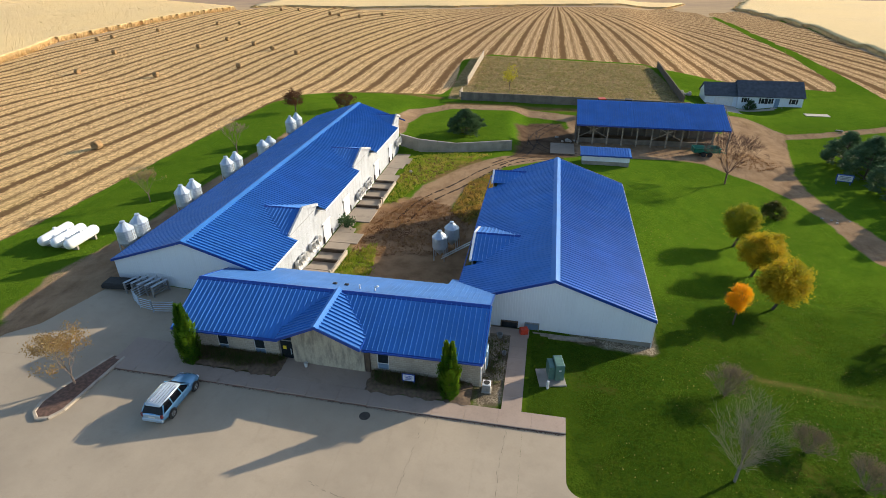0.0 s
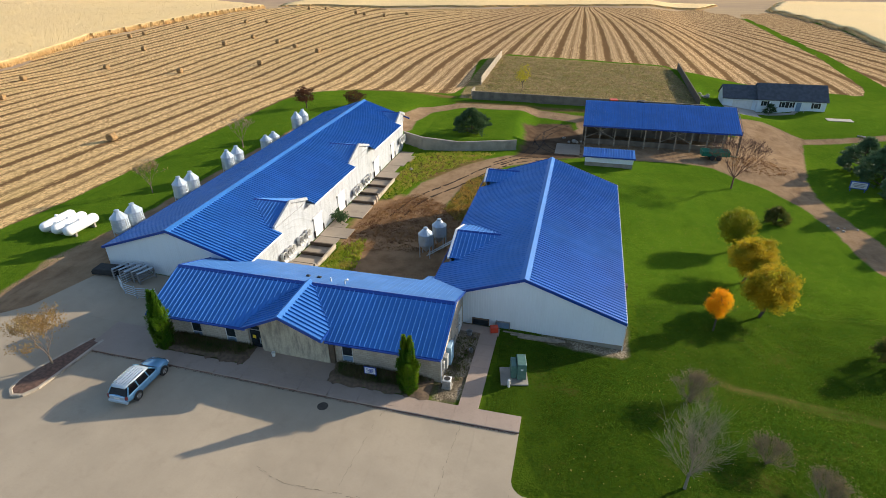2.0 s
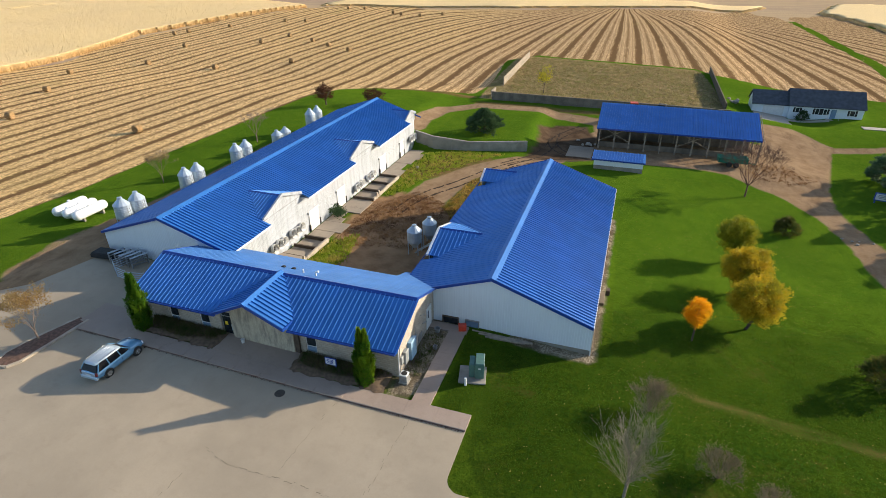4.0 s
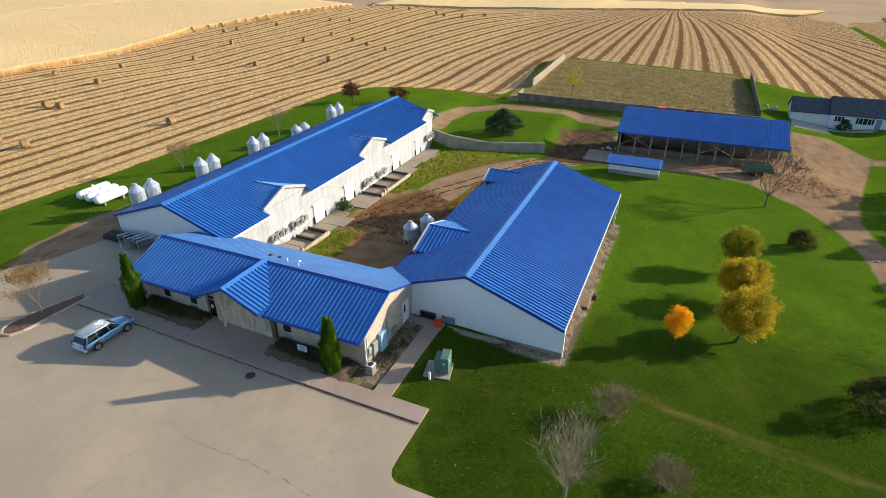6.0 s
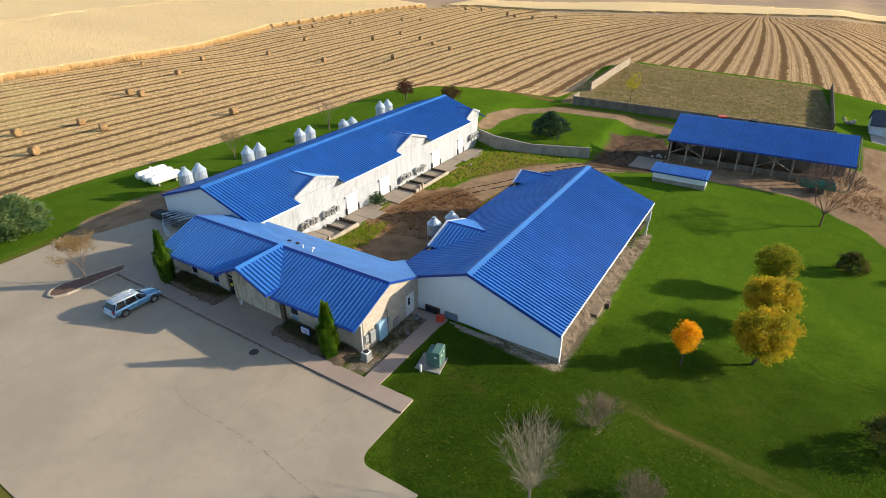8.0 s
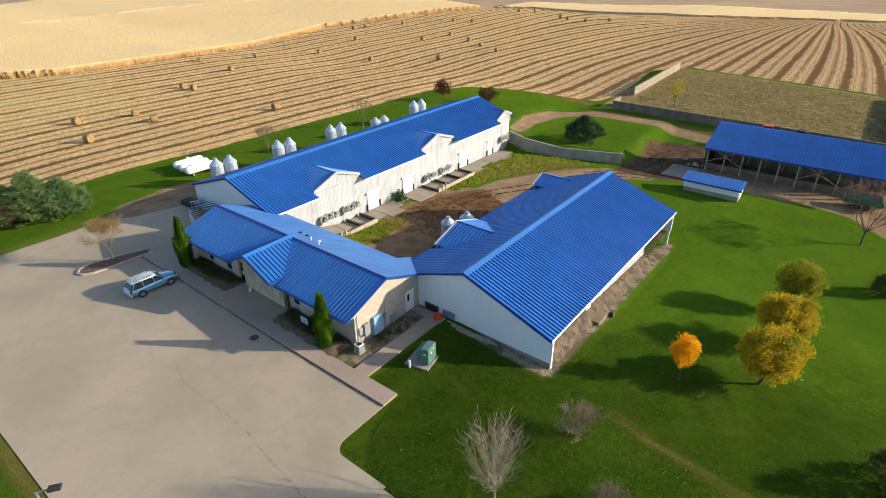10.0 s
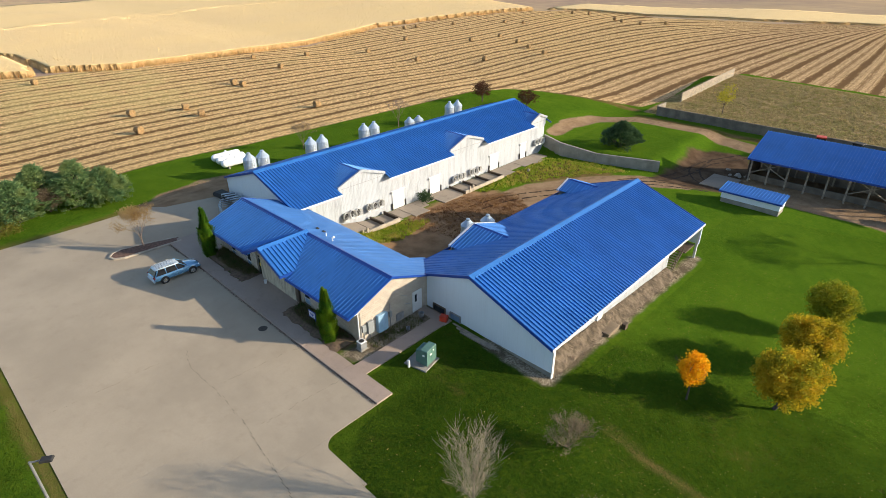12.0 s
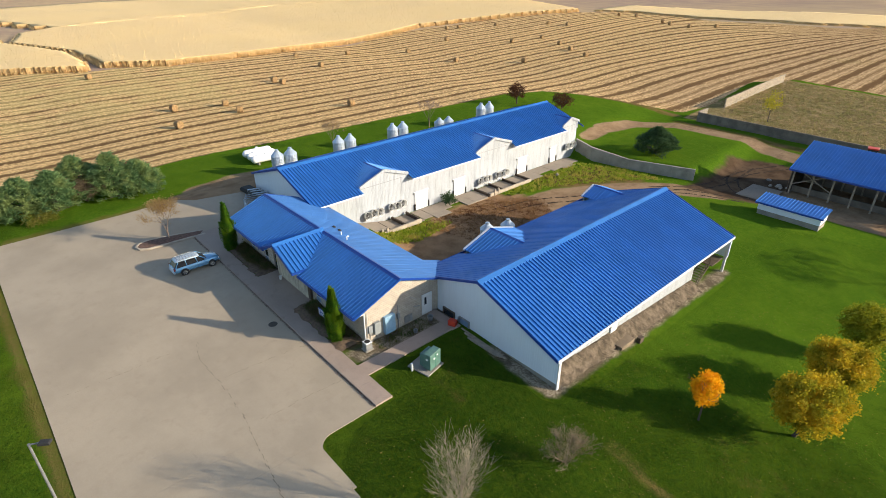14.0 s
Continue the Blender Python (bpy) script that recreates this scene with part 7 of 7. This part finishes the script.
    part("rear_bumper", Geo().slab((0, -2.40, 0.50), (1.66, 0.18, 0.26), 0, 0.06), CAR_ROOF.mat, c)
    part("tailgate", Geo().slab((0, -2.39, 0.82), (1.36, 0.1, 0.34), 0, 0.04), CAR_ROOF.mat, c)
    for x in (-0.36, -0.12, 0.12, 0.36):
        part("roof_strip", Geo().slab((x, -0.85, 1.675), (0.05, 2.0, 0.02), 0, 0.006), CHROME, c)
    part("front_bumper", Geo().slab((0, 2.36, 0.45), (1.3, 0.2, 0.16), 0, 0.05), CAR.mat, c)
    part("grille", Geo().box(-0.4, 0.4, 2.40, 2.47, 0.56, 0.68), DARK, c)
    part("number_plate", Geo().box(-0.26, 0.26, -2.455, -2.443, 0.70, 0.84), WHITE, c)
    return c


suv((-26.42, 26.95), 0)

# ---- yard and front things ----


def box_thing(name, label, category, pieces, at=(0, 0, 0), turn=0):
    """A thing of bevelled blocks: (part name, centre, size, material[, bevel])."""
    t = tagged(hold(name, at, turn), label, category)
    for nm, c, s, m, *bv in pieces:
        g = Geo().slab(c, s, 0, bv[0] if bv else 0.02)
        part(nm, g, m, t)
    return t


gz = ground_z(2.4, 35.4)
box_thing("transformer", "green pad-mounted transformer cabinet with white labels", "transformer", [
    ("pad", (-0.15, 0.1, 0.03), (2.2, 2.1, 0.18), CONC), ("cabinet", (0.42, 0.25, 0.95), (0.72, 1.4, 1.5), GREEN_BOX, 0.04), ("radiator", (-0.2, 0.3, 0.82), (0.45, 1.2, 1.25), GREEN_BOX, 0.04),
    ("label", (0.785, 0.1, 1.15), (0.02, 0.22, 0.16), WHITE, 0.004), ("label", (0.785, 0.5, 1.35), (0.02, 0.14, 0.14), WHITE, 0.004), ("label", (0.42, -0.455, 1.2), (0.2, 0.02, 0.16), WHITE, 0.004),
    ("seam", (0.785, 0.25, 0.95), (0.02, 0.03, 1.45), GREEN_DARK, 0.004)], (2.3, 35.3, gz), 12)
g = Geo().tube((1.9, 34.1, gz - 0.1), (1.9, 34.1, gz + 0.75), 0.11, 0.11, 10)
tagged(part("white_pipe", g, WHITE), "short white plastic pipe at the pad's corner", "pipe")
g = Geo().lathe((1.9, 34.1, gz + 0.75), [(0.12, 0), (0.12, 0.03), (0.02, 0.05)], 10)
gz = ground_z(-3.2, 32.7)
ac = box_thing("air_conditioner", "grey outdoor air conditioner with a white top", "air conditioner", [("pad", (0, 0, 0.04), (0.8, 0.8, 0.1), CONC), ("casing", (0, 0, 0.42), (0.62, 0.62, 0.7), STEEL_GREY, 0.05), ("top", (0, 0, 0.79), (0.66, 0.66, 0.06), WHITE, 0.03)], (-2.9, 33.0, gz))
g = Geo().lathe((0, 0, 0.82), [(0.25, 0), (0.25, 0.012), (0.05, 0.018)], 14)
part("fan_grille", g, DARK, ac)
gz = ground_z(-9.1, 32.4)
sign = box_thing("office_sign", "small white sign board with a blue frame and header", "sign", [("post", (-0.42, 0.05, 0.4), (0.07, 0.07, 1.1), BLUE_SIGN), ("post", (0.42, 0.05, 0.4), (0.07, 0.07, 1.1), BLUE_SIGN), ("frame", (0, 0.03, 0.95), (1.05, 0.06, 0.72), BLUE_SIGN), ("board", (0, -0.005, 0.95), (0.9, 0.03, 0.58), WHITE, 0.005)], (-9.1, 32.2, gz), 0)
for i, (w, z) in enumerate(((0.6, 1.12), (0.7, 1.0), (0.5, 0.9), (0.66, 0.78))):
    part("text_bar", Geo().box(-w / 2, w / 2, -0.026, -0.021, z - 0.03, z + 0.03), BLUE_SIGN, sign)
gz = ground_z(50.1, 97.2)
sign = box_thing("farm_sign", "wide white sign with dark bars by the drive", "sign", [("post", (-1.0, 0.06, 0.5), (0.14, 0.14, 1.5), BLUE_SIGN), ("post", (1.0, 0.06, 0.5), (0.14, 0.14, 1.5), BLUE_SIGN), ("frame", (0, 0.04, 1.1), (2.5, 0.1, 1.25), BLUE_SIGN), ("board", (0, -0.02, 1.1), (2.2, 0.04, 0.98), WHITE, 0.005)], (50.1, 97.2, gz), -12)
for w, z in ((1.5, 1.35), (1.7, 1.1), (1.3, 0.88)):
    part("text_bar", Geo().box(-w / 2, w / 2, -0.047, -0.041, z - 0.06, z + 0.06), STEEL_GREY, sign)
IRON = plain("rusty_cast_iron", (0.06, 0.05, 0.04), 0.85, vary=0.35, scale=6)
g = Geo().lathe((-11.6, 28.45, ground_z(-11.6, 28.4) + 0.05), [(0.42, 0), (0.42, 0.012), (0.02, 0.016)], 20)
tagged(part("manhole_cover", g, IRON), "dark iron manhole cover set in the lot", "manhole cover")
g = Geo().lathe((-18.0, 32.6, ground_z(-18, 32.6) + 0.18), [(0.13, 0), (0.17, 0.36), (0.18, 0.38), (0.15, 0.38), (0.12, 0.04)], 14)
tagged(part("bucket", g, WHITE), "white plastic bucket by the entry", "bucket")
g = Geo().lathe((-2.5, 39.9, ground_z(-2.5, 39.9) + 0.05), [(0.2, 0), (0.28, 0.4), (0.3, 0.42), (0.25, 0.42), (0.2, 0.1)], 14)
tagged(part("flower_pot", g, STEEL_GREY), "grey pot on the gravel strip", "pot")
g = Geo().lathe((-1.9, 37.6, ground_z(-1.9, 37.6) + 0.05), [(0.16, 0), (0.2, 0.3), (0.16, 0.3), (0.14, 0.05)], 12)
tagged(part("flower_pot", g, STEEL_GREY), "grey pot on the gravel strip", "pot")
gz = ground_z(-0.4, 40.7)
box_thing("red_hose_box", "red box on the barn corner walk", "box", [("body", (0, 0, 0.3), (0.7, 0.5, 0.55), RED, 0.06), ("lid", (0, 0, 0.6), (0.74, 0.54, 0.08), RED, 0.03)], (-0.4, 40.8, gz + 0.05), 20)
stack = tagged(hold("timber_stack", (3.2, 41.1, ground_z(4.0, 41.1))), "weathered planks lying along the barn foot", "timber")
for i in range(3):
    g = Geo().slab((0.2 * i, -0.22 * i, 0.1 + 0.02 * i), (5.6 - i, 0.2, 0.12), -2 + 1.5 * i, 0.01)
    part("plank", g, WOOD, stack)
g = Geo()
gz = ground_z(-2.3, 9.75)
LAMP_GREY = plain("weathered_lamp_enamel", (0.15, 0.155, 0.16), 0.6, vary=0.2)
lamp = tagged(hold("street_lamp", (-2.3, 9.75, gz)), "grey steel lamp post with a dark flat head", "lamp post")
part("base", Geo().lathe((0, 0, 0), [(0.28, -0.2), (0.28, 0.5), (0.2, 0.55)], 14), CONC, lamp)
part("pole", Geo().tube((0, 0, 0.5), (0, 0, 6.0), 0.09, 0.07, 10), LAMP_GREY, lamp)
part("arm", Geo().tube((0, 0, 5.95), (0.3, 0.45, 6.0), 0.05, 0.05, 8), LAMP_GREY, lamp)
part("head", Geo().slab((0.48, 0.72, 6.02), (0.4, 0.62, 0.16), -34, 0.04), DARK, lamp)

# pens and crates before the west barn
pen = tagged(hold("pen_fence"), "galvanised five-bar pen panels on the concrete", "fence")
pts = [(-37.4, 41.0), (-38.2, 38.2), (-36.9, 37.3), (-35.3, 37.0), (-33.2, 37.3)]
for (ax, ay), (bx, by) in zip(pts, pts[1:]):
    z = ground_z((ax + bx) / 2, (ay + by) / 2) + 0.05
    panel_ob = hold("panel")
    panel_ob.parent = pen
    for k in range(5):
        part("rail", Geo().tube((ax, ay, z + 0.25 + k * 0.25), (bx, by, z + 0.25 + k * 0.25), 0.035, 0.035, 6), GALV, panel_ob)
    for x, y in ((ax, ay), (bx, by)):
        part("post", Geo().tube((x, y, z), (x, y, z + 1.4), 0.04, 0.04, 6), GALV, panel_ob)
for i in range(5):
    x = -39.6 + i * 0.75
    y = 40.0 + 0.1 * (i % 2)
    gz = ground_z(x, y)
    c = tagged(hold("steel_crate", (x, y, gz + 0.05), -22), "grey steel livestock crate leaning in a row", "crate", "crates by the barn")
    for k in range(4):
        part("bar", Geo().slab((0, 0, 0.2 + 0.3 * k), (0.08, 1.7, 0.10), 0, 0.02), STEEL_GREY, c)
    for s in (-0.9, 0.9):
        part("frame", Geo().slab((0.15, s * 0.93, 0.6), (0.3, 0.07, 1.2), 0, 0.02), STEEL_GREY, c)
    part("top", Geo().slab((0.15, 0, 1.22), (0.3, 1.7, 0.05), 0, 0.02), GALV, c)
gz = ground_z(-41.4, 40.0)
box_thing("tarped_trailer", "low dark tarped trailer on the concrete", "trailer", [("bed", (0, 0, 0.35), (3.0, 1.5, 0.4), DARK, 0.05), ("tarp", (0, 0, 0.62), (2.8, 1.4, 0.22), BLACK_RUBBER, 0.1)], (-41.2, 40.1, gz + 0.05), 4)

# manure spreader and tractors by the pole shed
gz = ground_z(29.3, 103.9)
sp = tagged(hold("spreader", (29.2, 103.9, gz), 4), "dark green manure spreader on tandem wheels", "trailer")
part("tub", Geo().prism([(-0.8, 0.7), (-1.05, 1.6), (-0.98, 1.6), (-0.7, 0.8), (0.7, 0.8), (0.98, 1.6), (1.05, 1.6), (0.8, 0.7)], "x", -2.3, 2.3), GREEN_DARK, sp)
for x in (-2.3, 2.3):
    part("end_board", Geo().prism([(-0.8, 0.7), (0.8, 0.7), (1.05, 1.6), (-1.05, 1.6)], "x", x - 0.05, x + 0.05), GREEN_DARK, sp)
for x in (-0.55, 0.55):
    for s in (-1, 1):
        part("wheel", Geo().lathe((x, s * 0.95, 0.45), [(0.2, -0.14), (0.45, -0.14), (0.48, 0), (0.45, 0.14), (0.2, 0.14)], 18, "y"), BLACK_RUBBER, sp)
part("drawbar", Geo().tube((2.3, 0, 0.7), (3.8, 0, 0.5), 0.07, 0.07, 6), GREEN_DARK, sp)


def tractor(at, turn, paint, label):
    t = tagged(hold("tractor", (at[0], at[1], ground_z(*at)), turn), label, "tractor")
    part("hood", Geo().slab((1.1, 0, 1.5), (1.9, 0.8, 0.8), 0, 0.08), paint, t)
    part("chassis", Geo().slab((0.3, 0, 0.9), (3.4, 0.6, 0.5), 0, 0.04), DARK, t)
    part("cab", Geo().slab((-0.5, 0, 2.2), (1.4, 1.4, 1.4), 0, 0.08), GLASS, t)
    part("cab_roof", Geo().slab((-0.5, 0, 2.98), (1.6, 1.6, 0.2), 0, 0.06), paint, t)
    for s in (-1, 1):
        part("rear_wheel", Geo().lathe((-0.7, s * 0.95, 0.85), [(0.35, -0.22), (0.8, -0.22), (0.85, 0), (0.8, 0.22), (0.35, 0.22)], 20, "y"), BLACK_RUBBER, t)
        part("front_wheel", Geo().lathe((1.7, s * 0.85, 0.5), [(0.2, -0.14), (0.47, -0.14), (0.5, 0), (0.47, 0.14), (0.2, 0.14)], 16, "y"), BLACK_RUBBER, t)


tractor((12.3, 127.0), 10, RED, "red tractor parked behind the pole shed")
tractor((17.0, 127.0), 170, DARK, "dark tractor parked behind the pole shed")


def rocks(name, label, at, n, spread, size, seed):
    rng = random.Random(seed)
    t = tagged(hold(name, (at[0], at[1], ground_z(*at))), label, "rocks")
    for _ in range(n):
        c = (rng.gauss(0, spread), rng.gauss(0, spread), rng.uniform(0, size * 0.6))
        g = Geo().lathe((0, 0, 0), [(0.2, -0.5), (0.8, -0.35), (1.0, 0.0), (0.75, 0.4), (0.25, 0.55)], 7)
        k = [size * rng.uniform(0.5, 1.2) for _ in range(3)]
        g.v = [(c[0] + x * k[0] * rng.uniform(0.85, 1.15), c[1] + y * k[1], c[2] + z * k[2]) for x, y, z in g.v]
        part("rock", g, ROCK, t)


rocks("rock_pile", "pale rock pile beside the pasture wall", (34.2, 148.5), 7, 0.7, 0.7, 1)
rocks("rubble", "pale rubble heap beside the slab", (4.5, 108.5), 8, 0.8, 0.45, 2)
rocks("rubble", "pile of pale scrap on the far grass", (61.6, 126.8), 6, 0.8, 0.35, 4)
rocks("puddle_stones", "pale stones in the drive's puddle", (42.6, 79.8), 5, 0.6, 0.2, 5)
rocks("boulder", "single pale boulder in the weeds", (-21.7, 84.5), 1, 0.1, 0.5, 6)
